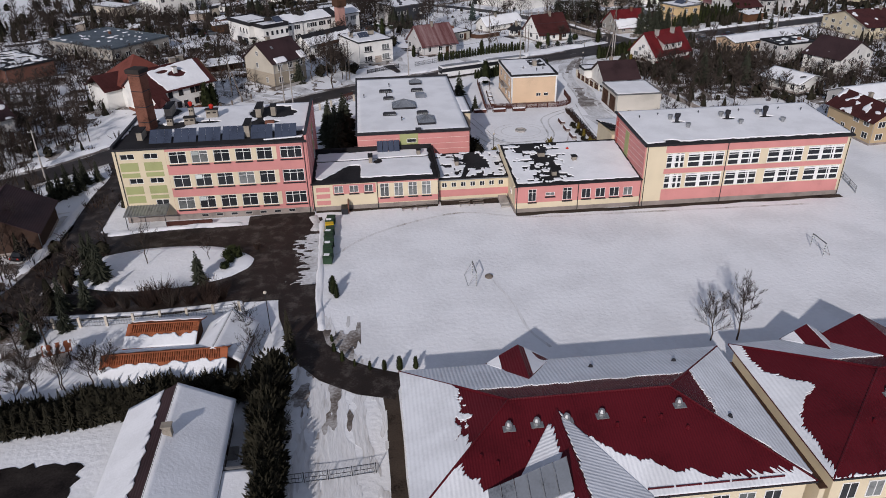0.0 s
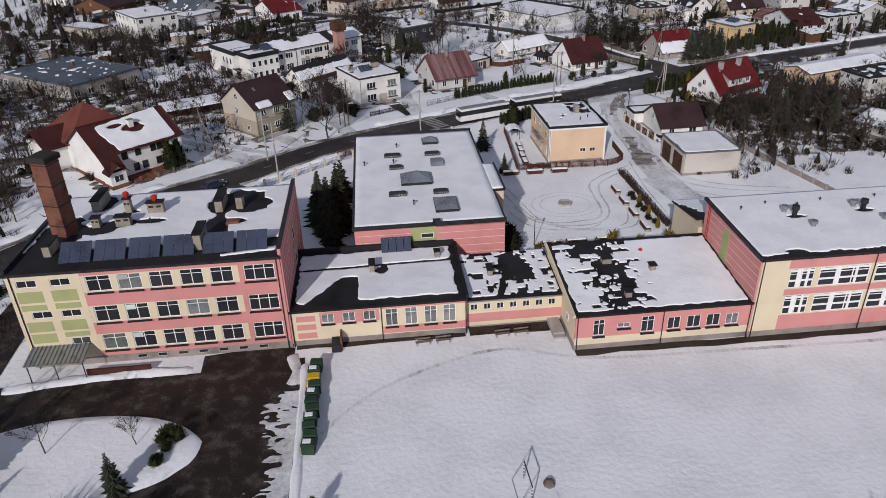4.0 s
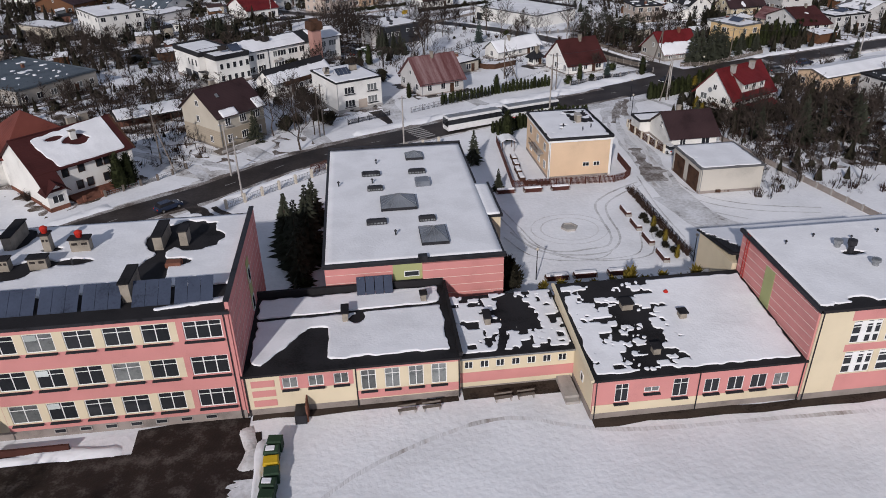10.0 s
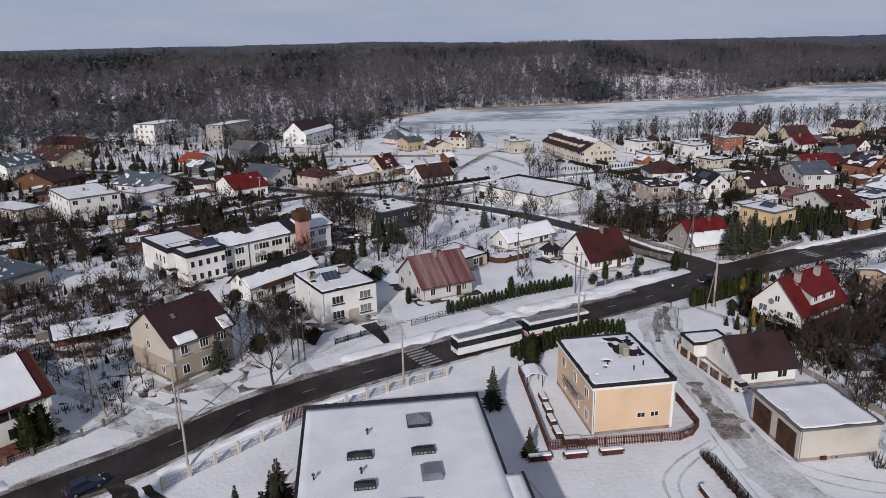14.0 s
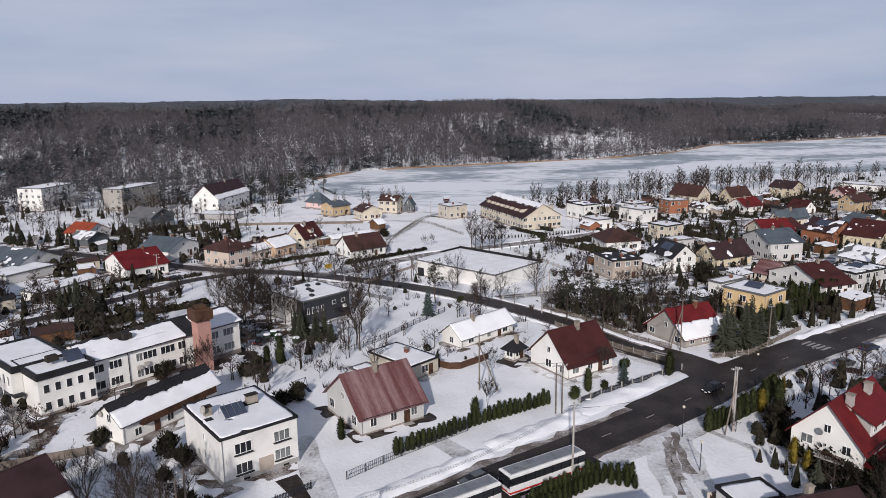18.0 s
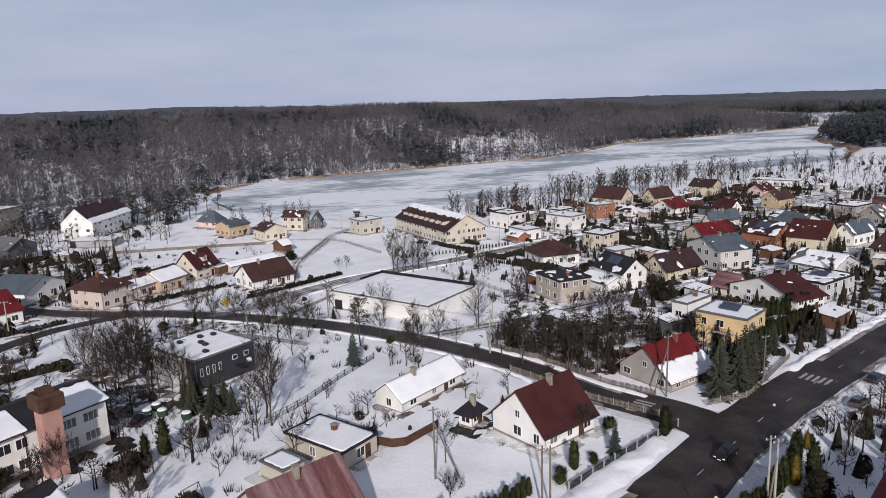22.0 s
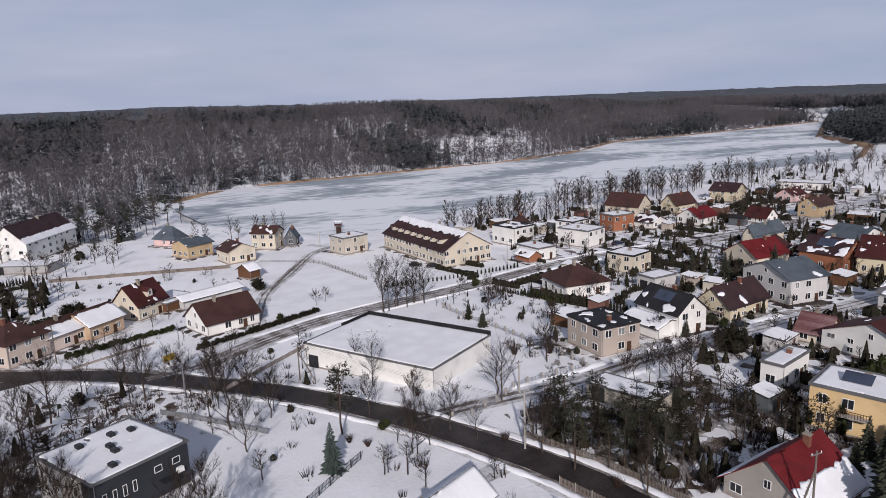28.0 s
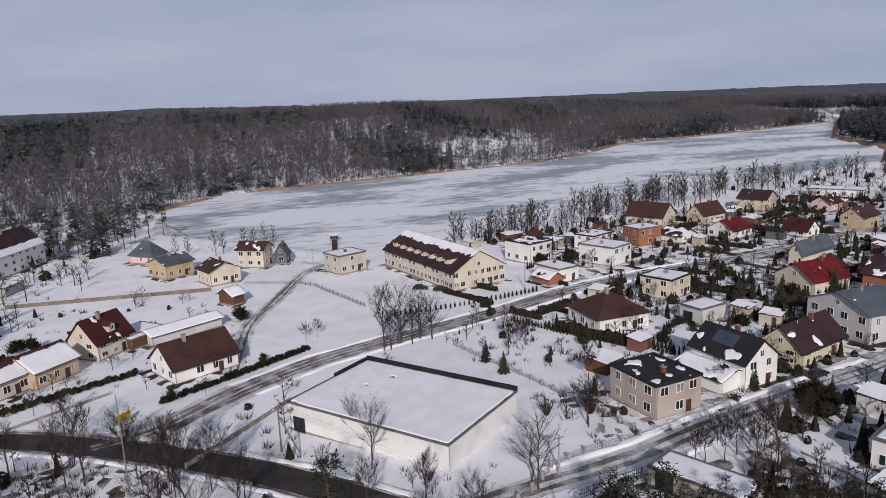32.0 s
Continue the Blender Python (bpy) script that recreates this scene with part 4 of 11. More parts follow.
part("roof", Shape().slab([(-0.3, -0.35, BH0 + 0.2), (BW, -0.35, BH0 + 0.2), (BW, BD + 0.2, BH1 + 0.25), (-0.3, BD + 0.2, BH1 + 0.25)], 0.22), BITUMEN, block)
part("verge_trim", Shape().slab([(-0.42, -0.4, BH0 + 0.36), (-0.1, -0.4, BH0 + 0.36), (-0.1, BD + 0.2, BH1 + 0.41), (-0.42, BD + 0.2, BH1 + 0.41)], 0.3), CREAM, block)


def block_snow(u, v):
    n1 = squares(u, v, 40, 1.1, 0.75) + 0.35 * noise.noise(Vector((u * 2.0, v * 2.4, 41)))
    melt = 1 - step(8.8, 12.0, u + 1.2 * noise.noise(Vector((v, 0, 3))))
    core = melt * (0.62 * math.exp(-((u - 6.0 + 0.2 * (v - 6)) / 2.2) ** 2) + 0.36 + 0.28 * step(10.5, 12.5, v) * step(3, 5, u))
    edge = min(u - 0.3, v - 0.35, BW - 0.5 - u, BD - 0.5 - v)
    return min(0.62 + 0.95 * n1 * (0.1 + melt) - core, (edge + 0.2 * noise.noise(Vector((u, v, 8)))) * 2)


part("roof_snow", sheet(Shape(), [(0, 0, BH0 + 0.22), (BW, 0, BH0 + 0.22), (BW, BD, BH1 + 0.24), (0, BD, BH1 + 0.24)], block_snow, 0.17, 0.14, 0.01, 0.02), SNOW_ROOF, block, "half melted patchy snow", smooth=True)
for vx, vy, lx_ in ((6.2, 9.4, 1.1), (11.3, 7.2, 0.7), (6.8, 2.6, 0.7)):
    stack(block, vx, vy, BH0 + 0.3 + vy * 0.11, lx_, 1.1 if lx_ > 1 else 0.8, 0.7, STACK, "vent_stack")
part("red_vent", Shape().lathe(11.2, 11.2, ((0.2, 5.9), (0.28, 6.3), (0.1, 6.5)), 8), REDPAINT, block)
for k in range(3):
    window(block, -0.03, 3.2 + k * 3.4, 2.6, -90, 0.8, 0.9, 0)
part("entry_steps", Shape().box(-1.0, 4.5, 0.3, 1.4, 3.2, 0.6).box(-1.0, 2.6, 0.15, 1.4, 0.6, 0.3), CONCRETE, block)

# ---- gym ----
gym = thing("school_gym", 42.6, 102.0, 0, 0, "tall pink and cream school gym with banded windows and snowy roof", "gym")
GW, GD, GH0, GH1 = 34.0, 14.4, 10.3, 11.0
cg = Shape().box(GW / 2, GD / 2 + 0.15, GH0 / 2 - 0.2, GW - 0.1, GD - 0.3, GH0 + 0.4)
part("core_wall", cg, CREAM, gym)
part("plinth", Shape().box(GW / 2, GD / 2, 0.2, GW + 0.1, GD + 0.1, 1.3), PLINTH, gym)
gcols = [(3.5, 6.4), (7.0, 13.0), (13.7, 19.0), (20.3, 26.3), (27.1, 33.2)]
ghole = [(a, b, lo, hi) for a, b in gcols for lo, hi in ((2.9, 5.4), (6.4, 8.9))]
opening_wall(gym, 3.2, 33.4, 0, 0.85, GH0, [(3.2, 33.4, lo - 0.1, hi + 0.1) for lo, hi in ((2.9, 5.4), (6.4, 8.9))], 0.3, PINK, "pink_band")
for lo, hi in ((2.9, 5.4), (6.4, 8.9)):
    opening_wall(gym, 3.2, 33.4, 0, lo - 0.1, hi + 0.1, [(a, b, lo, hi) for a, b in gcols], 0.28, CREAM, "cream_pier")
    for a, b in gcols:
        wd = b - a
        wo = window(gym, (a + b) / 2, -0.02, (lo + hi) / 2, 0, wd, hi - lo, 2 if wd > 4 else 1, False, True)
        part("opening_light", Shape().box(0, -0.02, -0.3, wd * 0.96, 0.09, 0.24), PVC, wo)
        part("opening_light", Shape().box(0, -0.02, 0.95, wd * 0.96, 0.09, 0.26), PVC, wo)
        part("opening_light", Shape().box(-wd * 0.12, -0.03, 0, 0.5, 0.1, hi - lo - 0.1), PVC, wo)
        part("opening_light", Shape().box(wd * 0.24, -0.03, 0, 0.3, 0.1, hi - lo - 0.1), PVC, wo)
opening_wall(gym, 0, 3.2, 0, 0.85, GH0, [], 0.3, CREAM, "cream_bay")
opening_wall(gym, 33.4, GW, 0, 0.85, GH0, [], 0.3, CREAM, "cream_bay")
for x in (0.2, 13.35, 33.8):
    drain(gym, x, -0.15, 0, GH0)
ws = Shape()
ws.box(-0.02, GD / 2, GH0 / 2 + 0.3, 0.3, GD, GH0 - 0.2)
ws.poly([(-0.17, 0, GH0 + 0.2), (-0.17, GD, GH0 + 0.2), (-0.17, GD, GH1 + 0.35)][::-1])
part("west_wall", ws, PINK, gym)
part("olive_strip", Shape().box(-0.19, 8.3, 6.6, 0.05, 1.7, GH0 - 3.6), OLIVE, gym)
for k in range(6):
    part("joint", Shape().box(-0.19, GD / 2, 5.4 + k * 0.92, 0.04, GD - 0.3, 0.035), JOINT, gym)
part("roof", Shape().slab([(-0.3, -0.4, GH0 + 0.25), (GW + 0.4, -0.4, GH0 + 0.25), (GW + 0.4, GD + 0.3, GH1 + 0.3), (-0.3, GD + 0.3, GH1 + 0.3)], 0.3), BITUMEN, gym)
part("verge_trim", Shape().slab([(-0.45, -0.4, GH0 + 0.42), (-0.1, -0.4, GH0 + 0.42), (-0.1, GD + 0.3, GH1 + 0.46), (-0.45, GD + 0.3, GH1 + 0.46)], 0.35), BLACKMETAL, gym)
part("roof_snow", sheet(Shape(), [(0, -0.1, GH0 + 0.26), (GW, -0.1, GH0 + 0.26), (GW, GD, GH1 + 0.3), (0, GD, GH1 + 0.3)],
     lambda u, v: min(1.0, (v - 0.55 - 0.45 * noise.noise(Vector((u * 0.5, 0, 51))) - 0.3 * noise.noise(Vector((u * 2, v, 5)))) * 2, *[((u - bx) / 1.3) ** 2 + ((v - by) / 0.5) ** 2 - 1 + 0.4 * noise.noise(Vector((u * 2, v * 2, 1))) for bx, by in ((8.3, 8.5), (17.3, 8.9), (24.0, 9.0), (4.2, 0.9))]), 0.3, 0.15, 0.01, 0.02), SNOW_ROOF, gym, "smooth snow on gym roof", smooth=True)
for vx, vy, hh, mt in ((8.2, 8.6, 1.5, BLACKMETAL), (17.2, 9.0, 1.5, BLACKMETAL), (23.9, 9.2, 1.8, BLACKMETAL), (9.0, 5.8, 0.9, STEEL), (18.2, 6.2, 0.9, STEEL), (25.5, 6.2, 0.9, STEEL), (7.4, 9.6, 1.0, STEEL), (16.4, 9.8, 1.0, STEEL), (23.0, 10.0, 1.0, STEEL)):
    zb = GH0 + 0.3 + vy * 0.05
    vo = part("roof_vent", Shape().lathe(vx, vy, ((0.3, zb), (0.3, zb + hh * 0.5), (0.45, zb + hh * 0.6), (0.45, zb + hh * 0.95), (0.2, zb + hh)), 8), mt, gym)
for k in range(9):
    part("breather_pipe", Shape().tube((2.5 + k * 3.6, 10.8 + (k % 2), GH0 + 0.6), (2.5 + k * 3.6, 10.8 + (k % 2), GH0 + 1.35), 0.06, 0.06, 6).lathe(2.5 + k * 3.6, 10.8 + (k % 2), ((0.16, GH0 + 1.3), (0.02, GH0 + 1.5)), 6), BLACKMETAL, gym)
lad = Shape()
for sx in (0, 0.45):
    lad.box(-0.3, GD - 1.6 + sx, 8.8, 0.05, 0.05, 5.4)
for k in range(14):
    lad.box(-0.3, GD - 1.37, 6.3 + k * 0.38, 0.03, 0.45, 0.03)
part("wall_ladder", lad, REDPAINT, gym)
annex = thing("gym_annex", 42.0, 116.6, 0, 0, "cream annex behind the gym with corrugated roof under snow", "annex")
part("wall", Shape().box(12, 4.1, 3.4, 24, 8.0, 7.4), CREAM, annex)
part("roof", Shape().slab([(-0.3, 0, 8.4), (24.3, 0, 8.4), (24.3, 8.5, 7.2), (-0.3, 8.5, 7.2)], 0.2), BITUMEN, annex)
part("roof_snow", sheet(Shape(), [(-0.2, 0.1, 8.4), (24.2, 0.1, 8.4), (24.2, 8.4, 7.22), (-0.2, 8.4, 7.22)], lambda u, v: min(1, u - 1.0 + 0.3 * v - 1.2 + noise.noise(Vector((u, v * 3, 2)))), 0.3, 0.1, 0.01, 0.0), SNOW_ROOF, annex, smooth=True)
for k in range(20):
    part("roof_rib", Shape().tube((0.1 + k * 0.2, 0.1, 8.46), (0.1 + k * 0.2, 8.4, 7.28), 0.05, 0.05, 4), BLACKMETAL, annex)
low = thing("link_porch", 35.0, 116.3, 0, 0, "low flat porch with snow on roof and pink walls", "porch")
part("wall", Shape().box(3.6, 2.6, 1.7, 7.0, 5.0, 3.4), PINK, low)
part("roof", Shape().box(3.6, 2.6, 3.5, 7.3, 5.3, 0.2), STEEL, low)
part("roof_snow", sheet(Shape(), [(0.1, 0.1, 3.6), (7.1, 0.1, 3.6), (7.1, 5.1, 3.6), (0.1, 5.1, 3.6)], lambda u, v: 1.0, 0.5, 0.14, 0.01, 0.03), SNOW_ROOF, low, smooth=True)

# ---- sports hall ----
hall = thing("sports_hall", -2.8, 121.4, 0, 0, "pink sports hall with snowy roof and glass skylights", "sports hall")
HW, HD, HH = 20.0, 36.2, 7.7
part("wall", Shape().box(HW / 2, HD / 2, HH / 2 - 0.2, HW, HD, HH + 0.4), PINK, hall)
part("plinth", Shape().box(HW / 2, HD / 2, 0.2, HW + 0.08, HD + 0.08, 1.0), PLINTH, hall)
part("east_bay", Shape().box(HW + 0.8, 15.0, HH / 2 - 0.1, 1.7, 10.0, HH), CREAM, hall)
part("front_step", Shape().box(15.4, -0.2, HH / 2 - 0.1, 9.2, 0.4, HH), PINK, hall)
part("olive_panel", Shape().box(9.2, -0.03, 6.6, 3.4, 0.06, 2.2), OLIVE, hall)
window(hall, 9.6, -0.1, 6.35, 0, 1.7, 0.7, 0)
for k in range(4):
    part("joint", Shape().box(15.4, -0.42, 3.6 + k * 1.05, 9.1, 0.04, 0.04), JOINT, hall)
    part("joint", Shape().box(3.7, -0.02, 3.6 + k * 1.05, 7.3, 0.04, 0.04), JOINT, hall)
part("roof", Shape().box(HW / 2, HD / 2, HH + 0.1, HW + 0.5, HD + 0.5, 0.25).box(HW + 0.9, 15.0, HH + 0.1, 2.0, 10.3, 0.25), BLACKMETAL, hall)
for x_, y_, z_, a_, b_, c_ in ((HW / 2, -0.1, 0.35, HW + 0.5, 0.3, 0.3), (HW / 2, HD + 0.1, 0.45, HW + 0.5, 0.3, 0.5), (-0.1, HD / 2, 0.28, 0.3, HD, 0.15), (HW + 0.1, HD - 8, 0.3, 0.3, 16, 0.2), (HW + 1.75, 15, 0.3, 0.3, 10.3, 0.2)):
    part("parapet", Shape().box(x_, y_, HH + z_, a_, b_, c_), BLACKMETAL, hall)
part("roof_snow", sheet(Shape(), [(0.1, 0.15, HH + 0.23), (HW - 0.05, 0.15, HH + 0.23), (HW - 0.05, HD - 0.1, HH + 0.23), (0.1, HD - 0.1, HH + 0.23)], lambda u, v: 1.0, 0.8, 0.15, 0.0, 0.03), SNOW_ROOF, hall, "smooth unbroken snow", smooth=True)
part("bay_snow", sheet(Shape(), [(HW - 0.04, 10.2, HH + 0.23), (HW + 1.6, 10.2, HH + 0.23), (HW + 1.6, 19.9, HH + 0.23), (HW - 0.04, 19.9, HH + 0.23)], lambda u, v: 1.0, 0.5, 0.15, 0.0, 0.02), SNOW_ROOF, hall, smooth=True)
part("roof_box", Shape().box(10.9, -0.1, HH + 0.6, 1.0, 0.8, 0.6, cut=0.05), BLACKMETAL, hall)
ZH = HH + 0.3


def pyramid_light(x, y, sx, sy):
    b = part("skylight", Shape().box(x, y, ZH + 0.2, sx, sy, 0.5), BLACKMETAL, hall, "pyramid glass skylight")
    zt = ZH + 0.45 + min(sx, sy) * 0.28
    gl, c = Shape(), [(x - sx / 2 + 0.05, y - sy / 2 + 0.05, ZH + 0.46), (x + sx / 2 - 0.05, y - sy / 2 + 0.05, ZH + 0.46), (x + sx / 2 - 0.05, y + sy / 2 - 0.05, ZH + 0.46), (x - sx / 2 + 0.05, y + sy / 2 - 0.05, ZH + 0.46)]
    for i in range(4):
        pn = Shape()
        pn.poly([c[i], c[(i + 1) % 4], (x, y, zt)])
        part("pane", pn, SOLAR_GREY, b)
        part("glazing_bar", Shape().tube(c[i], (x, y, zt + 0.02), 0.05, 0.05, 4), STEEL, b)
        for q in (0.25, 0.5, 0.75):
            m1 = [c[i][j] + (c[(i + 1) % 4][j] - c[i][j]) * q for j in range(3)]
            f_ = 1 - abs(q - 0.5) * 2
            m2 = [m1[j] + ((x, y, zt)[j] - m1[j]) * (1 - abs(q - 0.5) * 2 + 0.0) * 0.98 for j in range(3)]
            part("glazing_bar", Shape().tube(m1, m2, 0.025, 0.025, 4), STEEL, b)


for sx_, sy_, a_, b_ in ((12.6, 31.2, 2.6, 2.4), (9.2, 14.9, 4.6, 4.0), (12.7, 5.2, 3.2, 4.4)):
    pyramid_light(sx_, sy_, a_, b_)
for sx_, sy_, lx_ in ((6.0, 25.2, 2.6), (12.5, 25.1, 2.4), (6.4, 20.0, 2.1), (12.4, 9.7, 2.1), (6.2, 9.7, 2.5)):
    rl_ = part("ridge_light", Shape().box(sx_, sy_, ZH + 0.3, lx_, 1.0, 0.75, cut=0.25), BLACKMETAL, hall, "dark ridge roof vent with glass slots")
    for k in range(6):
        part("pane", Shape().box(sx_ - lx_ * 0.4 + lx_ * 0.8 * k / 5, sy_ - 0.5, ZH + 0.3, lx_ * 0.11, 0.04, 0.22), GLASS_LIT, rl_)
part("flat_light", Shape().box(12.9, 21.1, ZH + 0.35, 2.0, 2.2, 0.8, cut=0.2), SOLAR_GREY, hall)
for px_, py_ in ((6.9, 29.5), (6.1, 22.3), (1.5, 22.0), (8.3, 6.2)):
    part("vent_pipe", Shape().tube((px_, py_, ZH), (px_, py_, ZH + 0.7), 0.09, 0.09, 6).lathe(px_, py_, ((0.22, ZH + 0.6), (0.03, ZH + 0.85)), 6), BLACKMETAL, hall)

# ---- houses of the town ----
def roof_pitched(kind, ridge, lu, lv, eave, rise, over=0.6):
    """Top faces of a gable or hip roof in local coordinates; each with its first edge along the eave."""
    L, W = (lu, lv) if ridge == 'u' else (lv, lu)
    drop = rise / (W / 2) * over
    a, b, e, r = L / 2 + over, W / 2 + over, eave - drop, eave + rise
    k = a if kind == 'gable' else max(0.3, a - b)
    faces = [[(-a, -b, e), (a, -b, e), (k, 0, r), (-k, 0, r)], [(a, b, e), (-a, b, e), (-k, 0, r), (k, 0, r)]]
    if kind == 'hip':
        faces += [[(a, -b, e), (a, b, e), (k, 0, r)], [(-a, b, e), (-a, -b, e), (-k, 0, r)]]
    if ridge == 'v':
        faces = [[(-y, x, z) for x, y, z in f] for f in faces]
    return faces


HOUSE_SEED = [0]
LOTS = []
NAMED = {}


def house(x, y, yaw, lu, lv, eave, roof, ridge, rise, wall, cover, snow, floors, label, cat="house", win=1.0, solar=0, para=0.25, dormer=0, balcony=0, vents=0, gates=0, base="plinth", chimney=1, snowline=0, snow2=0):
    HOUSE_SEED[0] += 1
    sd = HOUSE_SEED[0]
    rng = random.Random(sd)
    LOTS.append((x, y, yaw, lu, lv, cat))
    z = min(land(x + dx, y + dy) for dx in (-lu / 3, lu / 3) for dy in (-lv / 3, lv / 3))
    nm = cat.replace(" ", "_")
    top = thing(nm, x, y, z, yaw, label, cat)
    wm, rm = WALL[wall], ROOF[cover]
    # walls, with the gable ends in one piece
    s = Shape().box(0, 0, eave / 2 - 0.3, lu, lv, eave + 0.6)
    if roof == 'gable':
        if ridge == 'u':
            for sx in (-1, 1):
                s.poly([(sx * lu / 2, -lv / 2, eave), (sx * lu / 2, lv / 2, eave), (sx * lu / 2, 0, eave + rise - 0.05)][::sx])
        else:
            for sy in (-1, 1):
                s.poly([(lu / 2, sy * lv / 2, eave), (-lu / 2, sy * lv / 2, eave), (0, sy * lv / 2, eave + rise - 0.05)][::sy])
    part("wall", s, wm, top)
    if cat != 'shelter':
        part("plinth", Shape().box(0, 0, 0.0, lu + 0.06, lv + 0.06, 0.9), BRICK if base == "brick" else PLINTH, top)
    # roof and its snow
    sn = Shape()
    if roof == 'flat':
        o = 0.18
        r = Shape().box(0, 0, eave + 0.1, lu + 2 * o, lv + 2 * o, 0.2)
        for sx in (-1, 1):
            r.box(sx * (lu / 2 + o - 0.1), 0, eave + 0.2 + para / 2, 0.2, lv + 2 * o, para)
            r.box(0, sx * (lv / 2 + o - 0.1), eave + 0.2 + para / 2, lu + 2 * o - 0.4, 0.2, para)
        part("roof", r, rm, top)
        a, b = lu / 2 - 0.05, lv / 2 - 0.05
        sheet(sn, [(-a, -b, eave + 0.2), (a, -b, eave + 0.2), (a, b, eave + 0.2), (-a, b, eave + 0.2)], patchy(snow, sd, 2.4, (2 * a, 2 * b, 0.12 if snow > 0.6 else 0.5)), 0.45, min(0.14, para), 0.01)
        rz = eave + 0.2
    else:
        r = Shape()
        for side, f in enumerate(roof_pitched(roof, ridge, lu, lv, eave, rise)):
            r.slab([(p[0], p[1], p[2] + 0.12) for p in f], 0.14)
            if len(f) == 4 and (snow > 0.085 or sd == 1):
                ln = math.dist(f[0], f[1])
                wd = math.dist(f[0], f[3])
                up = [(p[0], p[1], p[2] + 0.12) for p in f]
                fn_ = patchy(snow, sd, 2.6)
                if snowline > 0:
                    fn_ = lambda u, v, w_=wd: w_ * snowline - v + 0.7 * noise.noise(Vector((u * 1.2, v * 0.6, sd)))
                elif snowline < 0:
                    fn_ = lambda u, v, w_=wd: v + w_ * snowline + 1.6 * noise.noise(Vector((u * 0.55, v * 0.3, sd))) + 0.5 * noise.noise(Vector((u * 1.7, v, sd)))
                if isinstance(snow2, tuple):
                    c_ = snow2[min(side, 1)]
                    fn_ = patchy(c_, sd + side, 2.6) if c_ >= 0 else lambda u, v, w_=wd, q_=-c_: w_ * q_ - v + 0.5 * noise.noise(Vector((u * 1.1, v * 0.5, sd))) + 0.25 * noise.noise(Vector((u * 4, v, sd)))
                sheet(sn, up, fn_, 0.5 if not snowline else 0.25, 0.10, 0.012)
        part("roof", r, rm, top)
        rz = eave + rise
        part("ridge_cap", Shape().tube((-lu / 2 - 0.55, 0, rz + 0.13) if ridge == 'u' else (0, -lv / 2 - 0.55, rz + 0.13), (lu / 2 + 0.55, 0, rz + 0.13) if ridge == 'u' else (0, lv / 2 + 0.55, rz + 0.13), 0.1, 0.1, 6), rm, top) if roof == 'gable' else None
    if sn.f:
        part("roof_snow", sn, SNOW_ROOF, top, "patchy snow lying on the roof", smooth=True)
    # gutters along the visible eave
    if roof == 'gable' and ridge == 'v':
        part("gutter", Shape().tube((lu / 2 + 0.5, -lv / 2, eave - 0.25), (lu / 2 + 0.5, lv / 2, eave - 0.25), 0.07, 0.07, 6), BLACKMETAL, top)
    part("downpipe", Shape().tube((lu / 2 + 0.07, -lv / 2 + 0.15, 0.1), (lu / 2 + 0.07, -lv / 2 + 0.15, eave), 0.05, 0.05, 5), STEEL, top)
    # windows, storey by storey
    if floors:
        fh = min(2.9, eave / floors)
        for fl in range(floors):
            zc = fl * fh + min(1.75, fh * 0.6) + (0.15 if eave > 3 else 0)
            if zc + 0.75 > eave:
                zc = eave - 0.8
            for turn, ln, off in ((0, lu, lv / 2), (90, lv, lu / 2), (180, lu, lv / 2)):
                n = max(1, round(ln / 3.6 * win)) if turn in (0, 90) else 1
                for k in range(n):
                    p = (k + 0.5) / n * ln - ln / 2 + rng.uniform(-0.25, 0.25)
                    if rng.random() < 0.14:
                        continue
                    c_, s_ = math.cos(radians(turn)), math.sin(radians(turn))
                    lx_, ly_ = p, -off - 0.02
                    window(top, lx_ * c_ - ly_ * s_, lx_ * s_ + ly_ * c_, zc, turn, 1.55 if rng.random() < 0.6 else 1.1, min(1.45, fh * 0.52), 1, rng.random() < 0.2)
        if roof == 'gable' and rise > 2.4:
            for sg in (-1, 1):
                if ridge == 'v':
                    window(top, 0, sg * (lv / 2 + 0.02), eave + rise * 0.28, 0 if sg < 0 else 180, 0.9, 1.1, 1)
                else:
                    window(top, sg * (lu / 2 + 0.02), 0, eave + rise * 0.28, 90 * sg, 0.9, 1.1, 1)
        # front door with a step
        d = Shape().box(lu / 2 + 0.03, lv * 0.22, 1.25, 0.1, 1.0, 2.05, cut=0.02)
        part("door", d, WOODDARK, top)
        part("door_step", Shape().box(lu / 2 + 0.5, lv * 0.22, 0.1, 1.0, 1.6, 0.35), CONCRETE, top)
    if gates:
        for k in range(gates):
            gt = part("gate", Shape().box(-lu / 2 + lu * (k + 0.5) / gates, -lv / 2 - 0.03, eave * 0.43, lu / gates * 0.72, 0.08, eave * 0.8), WOODDARK, top, "tall dark brown garage gate")
            for q in range(5):
                part("board", Shape().box(-lu / 2 + lu * (k + 0.5) / gates + (q - 2) * lu / gates * 0.142, -lv / 2 - 0.085, eave * 0.43, lu / gates * 0.12, 0.03, eave * 0.78), WOODDARK, gt)
    elif not floors and cat in ("garage", "hall"):
        part("gate", Shape().box(-lu / 2 + 2.2, -lv / 2 - 0.03, 1.3, 2.4, 0.08, 2.5), BLACKMETAL, top, "grey metal gate")
